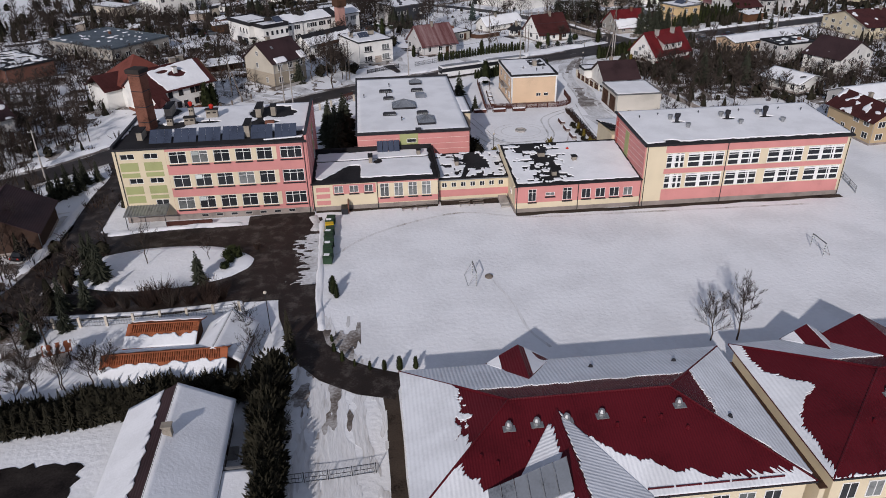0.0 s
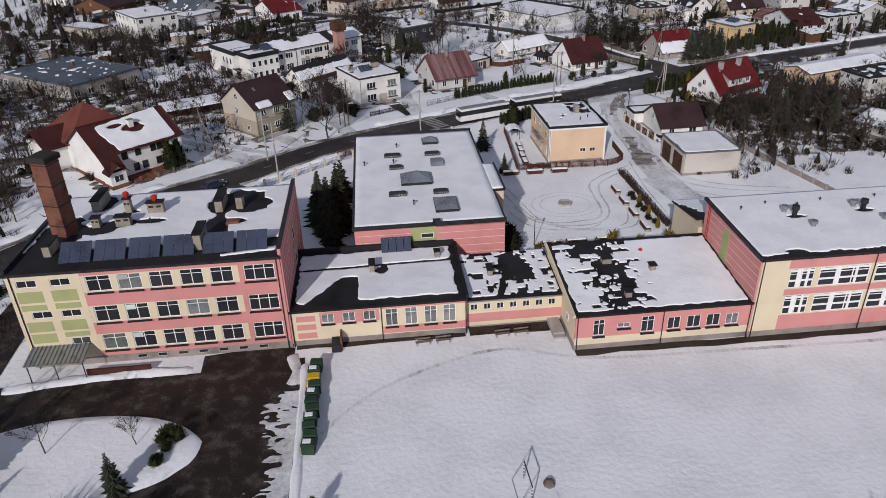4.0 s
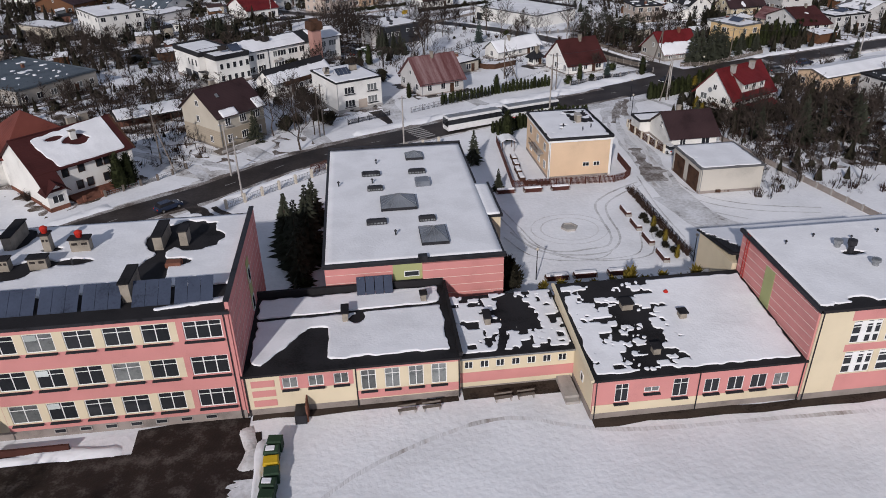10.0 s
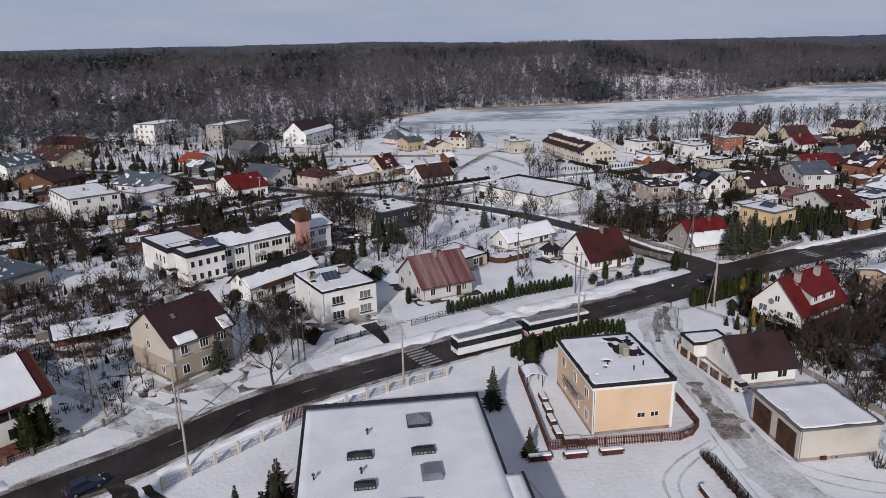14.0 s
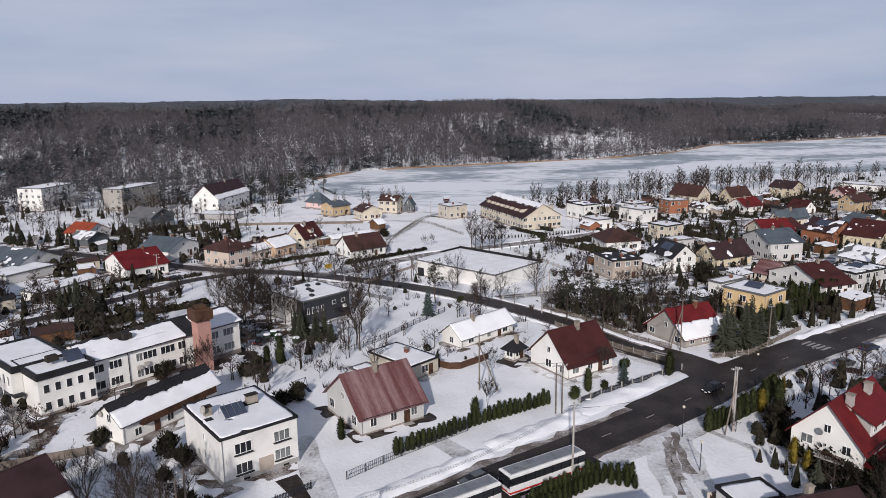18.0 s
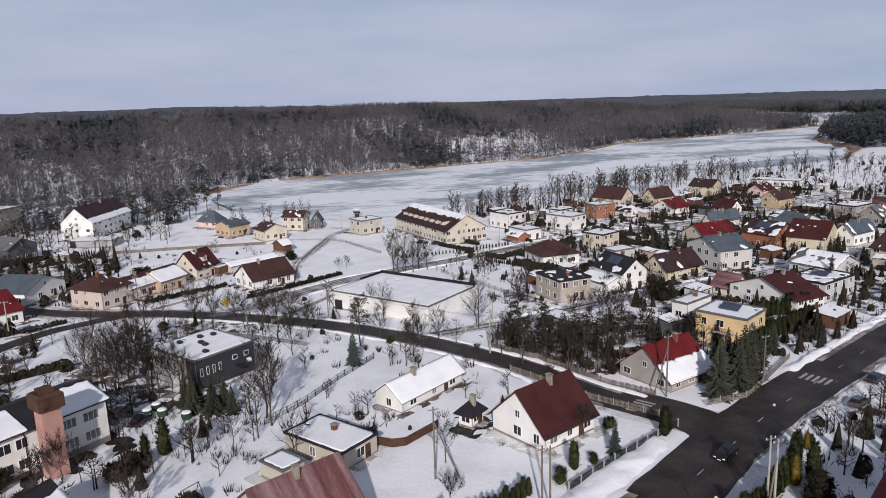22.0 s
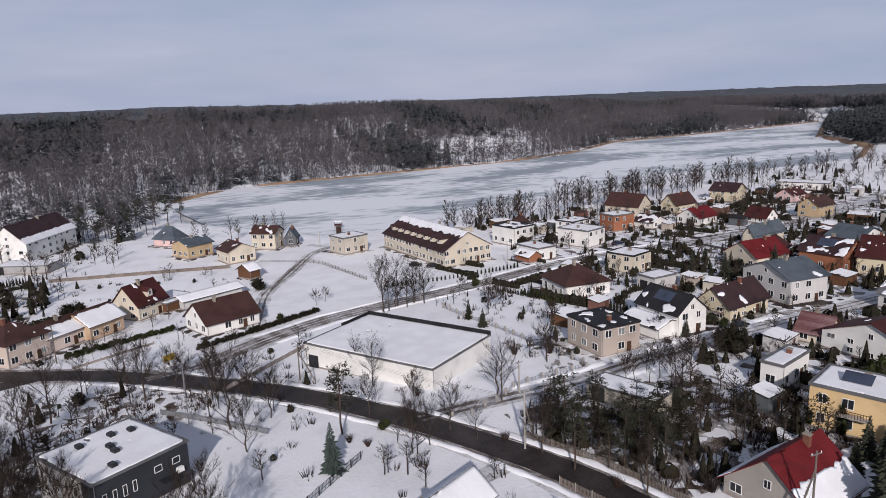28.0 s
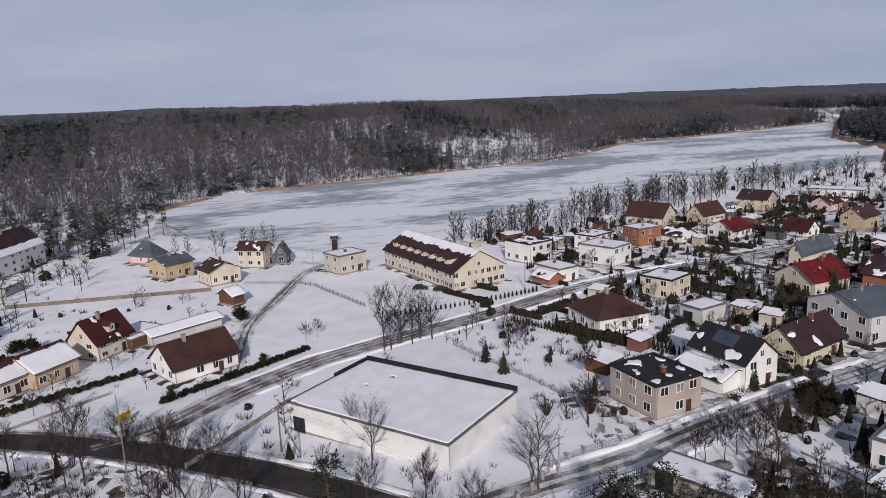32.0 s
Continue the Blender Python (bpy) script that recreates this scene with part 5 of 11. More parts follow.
    # chimneys
    if chimney and cat not in ("hall", "shed", "barn") and floors:
        cx, cy = (rng.uniform(-0.2, 0.25) * lu, rng.uniform(-0.2, 0.2) * lv)
        if roof != 'flat':
            cx, cy = (cx, 0.5) if ridge == 'u' else (0.5, cy)
        ch = part("chimney", Shape().box(cx, cy, rz + 0.1, 0.75, 0.6, 1.6, cut=0.02), BRICK if rng.random() < 0.4 else STACK, top)
        part("cap", Shape().box(cx, cy, rz + 0.95, 0.95, 0.8, 0.12), STACK, ch)
    if solar:
        if roof == 'flat':
            sp = part("solar_panel", Shape().slab([(-1.9, -1.2, rz + 0.35), (1.9, -1.2, rz + 0.35), (1.9, 0.9, rz + 1.15), (-1.9, 0.9, rz + 1.15)], 0.06), SOLAR, top, "dark blue tilted solar panels")
            part("stand", Shape().box(-1.5, 0.6, rz + 0.5, 0.06, 0.06, 1.0).box(1.5, 0.6, rz + 0.5, 0.06, 0.06, 1.0), STEEL, sp)
        else:
            f = roof_pitched(roof, ridge, lu, lv, eave, rise)[0 if ridge == 'u' else 1]
            a, b, c, d = [Vector(p) for p in f]
            q = [a + (b - a) * s_ + ((d - a) * (1 - s_) + (c - b) * s_) * t_ + Vector((0, 0, 0.26)) for s_, t_ in ((0.3, 0.42), (0.66, 0.42), (0.66, 0.86), (0.3, 0.86))]
            part("solar_panel", Shape().slab(q, 0.05), SOLAR, top, "dark solar panels on the roof slope")
    if dormer:
        L = lu if ridge == 'u' else lv
        for k in range(dormer):
            p = (k + 0.5) / dormer * L * 0.86 - L * 0.43
            W = (lv if ridge == 'u' else lu) / 2
            yy = -W * 0.62
            zz = eave + rise * 0.42
            s = Shape().box(p, yy, zz + 0.1, 1.7, W * 0.5, 1.5)
            s.poly([(p - 0.85, yy - W * 0.25, zz + 0.85), (p + 0.85, yy - W * 0.25, zz + 0.85), (p, yy - W * 0.25, zz + 1.5)])
            rr = Shape().slab([(p - 1.05, yy - W * 0.32, zz + 0.75), (p, yy - W * 0.32, zz + 1.62), (p, yy + W * 0.4, zz + 1.62), (p - 1.05, yy + W * 0.4, zz + 0.75)][::-1], 0.1)
            rr.slab([(p + 1.05, yy - W * 0.32, zz + 0.75), (p, yy - W * 0.32, zz + 1.62), (p, yy + W * 0.4, zz + 1.62), (p + 1.05, yy + W * 0.4, zz + 0.75)], 0.1)
            tm = Matrix.Identity(4) if ridge == 'u' else pose(0, 0, 0, 0, 0, 90)
            dm = part("dormer", s, wm, top, at=tm)
            part("dormer_roof", rr, rm, dm)
            window(dm, p, yy - W * 0.25 - 0.03, zz + 0.25, 0, 1.0, 0.95, 1, False)
    if balcony:
        by = -lv / 2 - 0.6
        bz = eave * 0.5 + 0.1
        bl = part("balcony", Shape().box(0.1 * lu, by, bz, lu * 0.4, 1.2, 0.16), CONCRETE, top)
        rl = Shape().box(0.1 * lu, by - 0.55, bz + 0.95, lu * 0.4, 0.06, 0.08)
        for k in range(12):
            rl.box(0.1 * lu - lu * 0.19 + lu * 0.38 * k / 11, by - 0.55, bz + 0.5, 0.06, 0.03, 0.85)
        part("railing", rl, WOODDARK, bl)
    for k in range(vents):
        vx, vy = rng.uniform(-0.35, 0.35) * lu, rng.uniform(-0.35, 0.35) * lv
        vt = part("roof_light", Shape().box(vx, vy, rz + 0.3, 1.0, 0.8, 0.55, cut=0.08), BLACKMETAL, top)
        part("glazing", Shape().box(vx, vy, rz + 0.6, 0.8, 0.6, 0.05), GLASS, vt)
    return top


def old_house():
    """Two storeys of bare block, the lower tan and the upper pale, under a dark sheet roof."""
    h = house(-24.2, 191.5, -46, 11.6, 10.4, 6.4, 'gable', 'v', 4.0, 'cream_old', 'roof_dark', 0.02, 0, 'old two-storey block house with dark sheet roof', chimney=0)
    part("lower_wall", Shape().box(0, 0, 1.75, 11.66, 10.46, 3.5), WALL["block_tan"], h, "bare tan block lower storey")
    for k in range(1, 9):
        part("block_joint", Shape().box(0, -5.235, 0.4 * k, 11.6, 0.02, 0.035), PLINTH, h)
    for x_, z_ in ((-0.6, 4.9), (2.9, 1.6)):
        window(h, x_, -5.25, z_, 0, 0.9, 1.3, 1)
    window(h, -0.3, -5.22, 7.9, 0, 1.0, 1.1, 1)
    for y_ in (-3.2, 0.2, 3.4):
        for z_ in (4.9, 1.75):
            window(h, 5.85, y_, z_, 90, 1.5 if y_ > -3 else 1.2, 1.5, 2 if y_ > -3 else 1)
            part("window_sill", Shape().box(5.98, y_, z_ - 0.82, 0.3, 1.7, 0.07), CONCRETE, h)
    part("eave_snow", sheet(Shape(), [(6.4, -4.4, 6.12), (6.4, -1.0, 6.12), (5.2, -1.0, 6.95), (5.2, -4.4, 6.95)], lambda u, v: 0.9 + 0.5 * noise.noise(Vector((u, v, 3))) - abs(v - 0.6) * 0.8, 0.25, 0.28, 0.05, 0.08), SNOW_ROOF, h, "snow slab caught at the eave", smooth=True)
    part("eave_snow", sheet(Shape(), [(6.4, 3.4, 6.12), (6.4, 5.4, 6.12), (4.6, 5.4, 7.4), (4.6, 3.4, 7.4)], lambda u, v: 0.5 + noise.noise(Vector((u * 1.4, v * 1.4, 8))), 0.25, 0.22, 0.05, 0.06), SNOW_ROOF, h, smooth=True)
    c = part("chimney", Shape().box(-0.4, -1.2, 10.6, 0.7, 1.0, 1.7, cut=0.03), STACK, h)
    part("cap", Shape().box(-0.4, -1.2, 11.5, 0.9, 1.2, 0.12), CONCRETE, c)
    part("roof_hatch", Shape().slab([(2.6, -2.6, 8.95), (2.6, -2.0, 8.95), (1.9, -2.0, 9.45), (1.9, -2.6, 9.45)], 0.08), STEEL, h)
    part("yard_wall", Shape().box(8.2, -2.5, 0.4, 0.25, 9.0, 0.9), CONCRETE, h, "broken concrete yard wall")
    part("yard_slab", Shape().slab([(6.2, -7.5, 0.55), (8.4, -7.5, 0.35), (8.4, -4.0, 0.35), (6.2, -4.0, 0.55)], 0.2), WOODGREY, h)
    return h


def cube_house():
    h = house(-0.4, 210.3, -65, 13.3, 10.6, 6.5, 'flat', 'u', 0, 'white', 'roof_black', 0.97, 0, 'white cube house with flat snowy roof and solar panels', chimney=0, para=0.14)
    for y_, z_ in ((-2.4, 1.95), (-2.4, 4.75), (3.0, 2.15), (3.0, 4.75)):
        w_ = window(h, 6.67, y_, z_, 90, 2.3, 1.5, 2, y_ > 0, frame_mat=PVC)
        part("window_sill", Shape().box(6.82, y_, z_ - 0.84, 0.34, 2.5, 0.1), BLACKMETAL, h, "dark jutting window ledge")
    for z_ in (2.6, 4.9):
        window(h, 0.8, -5.32, z_, 0, 0.35, 1.1, 0)
    for y_ in (-2.2, 3.4):
        window(h, 6.70, y_, 0.35, 90, 1.0, 0.45, 0, frame_mat=CONCRETE)
    part("high_plinth", Shape().box(0, 0, 0.35, 13.4, 10.7, 0.9), WALL["render_grey"], h)
    part("door_panel", Shape().box(6.70, 0.6, 1.5, 0.08, 2.0, 1.9), WALL["beige"], h)
    tilt = part("solar_panel", Shape().slab([(1.6, -2.5, 6.95), (1.6, 0.6, 6.95), (-0.3, 0.6, 7.95), (-0.3, -2.5, 7.95)], 0.07), SOLAR, h, "tilted dark blue solar panels")
    for k in range(1, 4):
        part("panel_seam", Shape().slab([(1.8, -2.9 + k * 0.95, 6.97), (1.8, -2.86 + k * 0.95, 6.97), (-0.6, -2.86 + k * 0.95, 8.22), (-0.6, -2.9 + k * 0.95, 8.22)], 0.05), STEEL, tilt)
    for y_ in (-2.6, 0.6):
        part("stand", Shape().box(-0.5, y_, 7.4, 0.06, 0.06, 1.5), STEEL, tilt)
    for y_, l_ in ((-3.9, 1.0), (2.4, 1.6)):
        c = part("chimney", Shape().box(-1.2, y_, 7.3, 0.8, l_, 1.5, cut=0.03), STACK, h)
        part("cap", Shape().box(-1.2, y_, 8.1, 1.0, l_ + 0.2, 0.12), STACK_DARK, c)
    dish = part("satellite_dish", Shape().lathe(0, 0, ((0.05, 0.0), (0.3, 0.04), (0.5, 0.14), (0.52, 0.16), (0.3, 0.08), (0.05, 0.05)), 10), CONCRETE, h, at=pose(-0.6, -4.6, 8.0, 70, 0, 20))
    part("bare_patch", Shape().box(-1.3, 1.6, 6.87, 1.6, 3.2, 0.05).box(0.3, -4.3, 6.87, 1.0, 1.0, 0.05), BITUMEN, h)
    return h


def charcoal_block():
    h = house(13.1, 279.9, -58, 13.1, 13.0, 6.0, 'flat', 'u', 0, 'charcoal', 'roof_grey', 0.97, 0, 'charcoal modern block with snowy flat roof and skylights', vents=6, para=0.1, chimney=0)
    part("weathered_front", Shape().box(-1.2, -6.52, 3.2, 10.4, 0.06, 5.4), WALL["grey_light"], h, "pale weathered cladding")
    for k, y_ in enumerate((-5.2, -3.9, -2.6, -1.3)):
        window(h, 6.57, y_, 3.6, 90, 0.55, 1.5, 0)
    for y_ in (2.0, 4.6):
        window(h, 6.57, y_, 4.3, 90, 1.1, 0.9, 0)
    part("canopy", Shape().box(7.3, 3.0, 2.6, 1.5, 2.2, 0.16), BLACKMETAL, h)
    part("air_unit", Shape().box(6.8, 4.9, 2.9, 0.5, 0.9, 0.7, cut=0.04), PVC, h)
    for k in range(5):
        window(h, -5.4 + k * 2.0, -6.58, 4.2, 0, 0.8, 1.3, 0)
    return h


def office_building():
    """Flat-roofed front blocks with black parapets and a long low-roofed wing behind them."""
    o = thing("office_building", -31.7, 232.1, -0.75, -54, "white two-storey office building with black parapets and snowy roofs", "office building")
    wm = WALL["white"]
    LOTS.append((-33.0, 245.0, -54, 19, 10, "office"))
    LOTS.append((-17.0, 249.0, -54, 12, 31, "office"))
    part("left_wall", Shape().box(-13.2, 3.0, 3.2, 14.2, 8.8, 7.6), wm, o)
    part("front_wall", Shape().box(-5.0, 4.4, 3.1, 10.0, 8.8, 7.4), wm, o)
    wing_ = Shape().box(-7.6, 23.3, 2.9, 11.4, 29.4, 7.0)
    for sy in (8.6, 38.0):
        wing_.poly([(-13.3, sy, 6.4), (-1.9, sy, 6.4), (-7.6, sy, 8.1)])
    part("wing_wall", wing_, wm, o)
    part("plinth", Shape().box(-5.0, 4.4, 0.1, 10.1, 8.9, 0.9).box(-7.6, 23.3, 0.1, 11.5, 29.5, 0.9).box(-13.2, 3.0, 0.1, 14.3, 8.9, 0.9), PLINTH, o)
    for cx, cy, lx_, ly_, zt in ((-13.2, 3.0, 14.6, 9.2, 7.0), (-5.0, 4.4, 10.4, 9.2, 6.8)):
        ring_ = Shape()
        for sg in (-1, 1):
            ring_.box(cx + sg * (lx_ / 2 - 0.15), cy, zt, 0.3, ly_, 1.1)
            ring_.box(cx, cy + sg * (ly_ / 2 - 0.15), zt, lx_ - 0.6, 0.3, 1.1)
        part("parapet", ring_, ROOF["roof_black"], o, "black sheet parapet band")
        part("roof", Shape().box(cx, cy, zt + 0.05, lx_ - 0.6, ly_ - 0.6, 0.2), BITUMEN, o)
        a, b = lx_ / 2 - 0.35, ly_ / 2 - 0.35
        part("roof_snow", sheet(Shape(), [(cx - a, cy - b, zt + 0.15), (cx + a, cy - b, zt + 0.15), (cx + a, cy + b, zt + 0.15), (cx - a, cy + b, zt + 0.15)], patchy(0.95, cx, 2.4, (2 * a, 2 * b, 0.15)), 0.5, 0.16, 0.01), SNOW_ROOF, o, smooth=True)
    for sg in (1, -1):
        q = [(-7.6 + sg * 6.2, 8.2, 6.35), (-7.6 + sg * 6.2, 38.4, 6.35), (-7.6, 38.4, 8.25), (-7.6, 8.2, 8.25)]
        part("roof", Shape().slab(q, 0.15), ROOF["roof_black"], o)
        if sg > 0:
            part("roof_snow", sheet(Shape(), q, lambda u, v: min(1.0, 5.7 - v + 0.5 * noise.noise(Vector((u * 0.7, v, 2))), (abs(u - 19.8) - 1.6) * 2, 1.2 * (abs(v - 2.6 - 0.02 * u) - 0.06) if 2 < u < 16 else 1, math.hypot(u - 8.5, v - 4.8) - 1.3 + 0.4 * noise.noise(Vector((u, v, 6)))), 0.25, 0.18, 0.01, 0.05), SNOW_ROOF, o, "thick snow sliding off a dark roof", smooth=True)
    part("gutter", Shape().tube((-1.35, 8.6, 6.25), (-1.35, 38.0, 6.25), 0.09, 0.09, 6), BLACKMETAL, o)
    for y_ in (8.75, 15.4, 26.0):
        part("downpipe", Shape().tube((-1.75, y_, 0), (-1.75, y_, 6.3), 0.07, 0.07, 6), BLACKMETAL, o)
    for k in range(5):
        for z_ in (1.7, 4.6):
            window(o, 0.02, 1.2 + k * 1.75, z_, 90, 0.95, 1.45, 0)
    for x_ in (-8.2, -10.2, -12.2):
        window(o, x_, -1.42, 4.6, 0, 0.9, 1.7, 0)
    for x_ in (-9.6, -13.5):
        part("undercroft", Shape().box(x_, -1.42, 1.4, 3.0, 0.1, 2.0), GLASS, o, "dark recessed ground floor glazing")
    part("entrance_bay", Shape().box(-6.6, -0.9, 3.3, 1.2, 1.6, 6.2), wm, o)
    part("entrance_canopy", Shape().box(-5.6, -1.2, 2.9, 2.0, 1.6, 0.25), ROOF["roof_black"], o)
    for y_, w_ in ((10.2, 2.0), (13.2, 2.2), (17.4, 1.2), (19.4, 2.6), (22.8, 2.8), (25.6, 1.6), (32.2, 2.2), (35.5, 2.4)):
        for z_ in (1.75, 4.7):
            window(o, -1.88, y_, z_, 90, w_, 1.5, 2 if w_ > 2 else 1, (int(y_) + int(z_)) % 3 == 0)
    for y_, z_ in ((18.6, 3.2), (17.2, 2.9)):
        part("air_unit", Shape().box(-1.6, y_, z_, 0.4, 0.9, 0.7, cut=0.04), CONCRETE, o)
    for x_, y_, l_ in ((-6.3, 15.6, 2.4), (-7.0, 20.5, 1.2), (-5.0, 17.0, 1.5), (-3.6, -1.2 + 5, 1.8)):
        part("roof_vent", Shape().box(x_, y_, 8.2, 1.2, l_, 1.0, cut=0.15), STACK_DARK, o)
    part("solar_panel", Shape().slab([(-2.2, 5.6, 7.3), (-2.2, 8.4, 7.3), (-4.4, 8.4, 8.6), (-4.4, 5.6, 8.6)], 0.07), SOLAR, o, "tilted solar panels on the front roof")
    part("panel_stand", Shape().box(-4.3, 7.0, 7.6, 0.08, 2.4, 1.6), STEEL, o)
    part("ramp", Shape().slab([(2.0, -3.4, 0.2), (2.0, -2.0, 0.2), (-6.0, -2.0, 0.9), (-6.0, -3.4, 0.9)], 0.4), CONCRETE, o, "concrete entrance ramp")
    for y_ in (-3.4, -2.0):
        part("ramp_rail", Shape().tube((2.0, y_, 1.1), (-6.0, y_, 1.8), 0.04, 0.04, 5).tube((2.0, y_, 0.6), (-6.0, y_, 1.3), 0.03, 0.03, 5), STEEL, o)
    return o


def villa():
    """White house by the street: long snowy front slope, a catslide over the porch, a rear wing."""
    v = thing("house", -49.1, 173.6, 0, -47, "white villa with dark red roofs, snowy front slope and gabled porch", "house")
    LOTS.append((-49.1, 173.6, -47, 24, 17, "house"))
    wm, rm = WALL["white"], ROOF["roof_maroon"]
    w_ = Shape().box(3.15, 0.05, 2.8, 12.3, 15.1, 6.2)
    for y_ in (-7.5, 7.6):
        w_.poly([(-3.0, y_, 5.9), (9.3, y_, 5.9), (3.15, y_, 9.6)])
    part("wall", w_, wm, v)
    c_ = Shape().box(10.7, -6.2, 1.45, 2.9, 3.0, 3.3)
    c_.poly([(9.3, -7.5, 5.6), (9.3, -7.5, 3.0), (12.15, -7.5, 3.0)])
    c_.poly([(9.3, -4.7, 5.6), (9.3, -4.7, 3.0), (12.15, -4.7, 3.0)])
    c_.poly([(12.16, -7.7, 3.0), (12.16, -4.7, 3.0), (12.16, -6.2, 4.3)])
    part("porch_wall", c_, wm, v)
    part("plinth", Shape().box(3.15, 0.05, 0.25, 12.4, 15.2, 0.9).box(10.7, -6.2, 0.25, 3.0, 3.1, 0.9), BRICK, v)
    for f in ([(9.9, -8.0, 5.55), (9.9, 8.7, 5.55), (3.2, 8.7, 9.8), (3.2, -8.0, 9.8)], [(-3.6, 8.7, 5.55), (-3.6, -8.0, 5.55), (3.2, -8.0, 9.8), (3.2, 8.7, 9.8)]):
        part("roof_slope", Shape().slab(f, 0.2), rm, v)
    part("catslide", Shape().slab([(12.4, -8.0, 3.35), (12.4, -4.6, 3.35), (9.6, -4.6, 5.75), (9.6, -8.0, 5.75)], 0.16), rm, v)
    for sg in (-1, 1):
        part("porch_roof", Shape().slab([(12.9, -6.2 + sg * 2.0, 2.9), (12.9, -6.2, 4.5), (10.2, -6.2, 4.9), (10.2, -6.2 + sg * 2.0, 3.1)], 0.12), rm, v)
    part("ridge_cap", Shape().tube((3.2, -8.0, 9.85), (3.2, 8.7, 9.85), 0.13, 0.13, 6), rm, v)
    part("verge_board", Shape().slab([(9.95, 8.5, 5.6), (9.95, 8.8, 5.6), (3.2, 8.8, 9.95), (3.2, 8.5, 9.95)], 0.3), WOODDARK, v)

    def lying(u, q):
        n1 = noise.noise(Vector((u * 0.7, q * 0.7, 5)))
        hole = ((u - 9.3) / 2.3) ** 2 + ((q - 4.7) / 1.15) ** 2 - 1 + 0.6 * n1
        hole2 = ((u - 6.2) / 1.6) ** 2 + ((q - 6.0) / 0.55) ** 2 - 1 + 0.5 * n1
        return min(u - 4.4 + 0.25 * q + 0.3 * n1, 15.2 - u, q - 0.35 + 0.1 * n1, 7.3 - q + 0.35 * n1 + 0.1 * (u - 8), hole, hole2)
    part("roof_snow", sheet(Shape(), [(9.9, -8.0, 5.55), (9.9, 8.7, 5.55), (3.2, 8.7, 9.8), (3.2, -8.0, 9.8)], lying, 0.25, 0.2, 0.01, 0.05), SNOW_ROOF, v, "thick snow with a melted patch round the chimney", smooth=True)
    ch = part("chimney", Shape().box(5.6, 1.0, 8.9, 0.7, 0.9, 1.4, cut=0.03), WALL["white"], v)
    part("cap", Shape().box(5.6, 1.0, 9.65, 0.9, 1.1, 0.12), STACK, ch)
    for x_, y_ in ((2.4, 2.6), (1.8, 5.0)):
        ch = part("chimney", Shape().box(x_, y_, 10.0, 0.8, 1.3, 1.8, cut=0.03), STACK, v)
        part("cap", Shape().box(x_, y_, 10.95, 1.0, 1.5, 0.12), CONCRETE, ch)
    for y_, z_ in ((-3.1, 4.5), (-0.5, 4.6), (2.5, 4.6), (3.8, 4.6), (5.0, 4.6), (-1.3, 1.9), (0.4, 1.9), (3.2, 1.9), (4.5, 1.9), (5.8, 1.9)):
        window(v, 9.32, y_, z_, 90, 1.1, 1.45, 0, frame_mat=WOODDARK)
    window(v, 12.18, -6.2, 1.9, 90, 1.7, 1.3, 1)
    for x_, z_ in ((1.0, 4.6), (5.5, 4.6), (3.1, 7.4)):
        window(v, x_, 7.62, z_, 180, 1.1, 1.3, 1)
    part("terrace", Shape().box(11.0, 1.5, 0.2, 3.2, 10.0, 0.5), BRICK, v, "reddish brick front terrace")
    for y_ in (-2.5, 0.5, 3.5, 6.2):
        part("terrace_pier", Shape().box(12.5, y_, 0.7, 0.4, 0.4, 1.0), BRICK, v)
    part("buttress", Shape().slab([(9.3, 8.0, 5.3), (10.6, 8.0, 0.3), (10.2, 8.0, 0.3), (9.0, 8.0, 4.2)], 0.3).box(9.2, 7.9, 2.6, 1.0, 0.5, 5.0), wm, v)
    rear = thing("house", -49.1 - 6.8, 173.6 + 6.4, 0, -47, "rear wing of the villa under a terracotta sheet roof", "house")
    rw = part("wall", Shape().box(0, 0, 2.7, 12.0, 13.0, 6.0), wm, rear)
    for f in roof_pitched('hip', 'u', 12.0, 13.0, 5.7, 5.0):
        part("roof_slope", Shape().slab(f, 0.15), ROOF["roof_terracotta"], rear)
    left = thing("house", -61.0, 176.2, 0, -47, "low villa annex with dark red roof", "house")
    part("wall", Shape().box(0, 0, 2.3, 9.0, 8.0, 5.2), wm, left)
    for f in roof_pitched('gable', 'v', 9.0, 8.0, 4.9, 2.6):
        part("roof_slope", Shape().slab(f, 0.15), rm, left)
    return v


old_house()
cube_house()
house(19.5, 218.9, -70, 11.6, 10.8, 3.2, 'gable', 'v', 4.6, 'grey_light', 'roof_rust', 0.03, 1, 'pale house with steep faded red sheet roof')
house(57.4, 230.0, -72, 10.2, 10.6, 2.9, 'gable', 'v', 4.8, 'white', 'roof_maroon', 0.04, 1, 'white house with steep dark red tiled roof')
house(45.9, 251.3, -61, 5.7, 15.3, 2.5, 'gable', 'v', 2.2, 'white', 'roof_grey', 0.97, 1, 'low white cottage with thick snow on roof', win=0.6)
house(48.7, 236.5, -59, 2.3, 3.1, 2.7, 'hip', 'v', 1.2, 'white', 'roof_black', 0.2, 1, 'small white outbuilding with black roof')
house(27.4, 237.0, -58, 11.2, 6.8, 2.8, 'flat', 'u', 0, 'cream_old', 'roof_black', 0.97, 1, 'cream brick garage with snow on flat roof', para=0.1, win=0.3, cat='garage')
office_building()


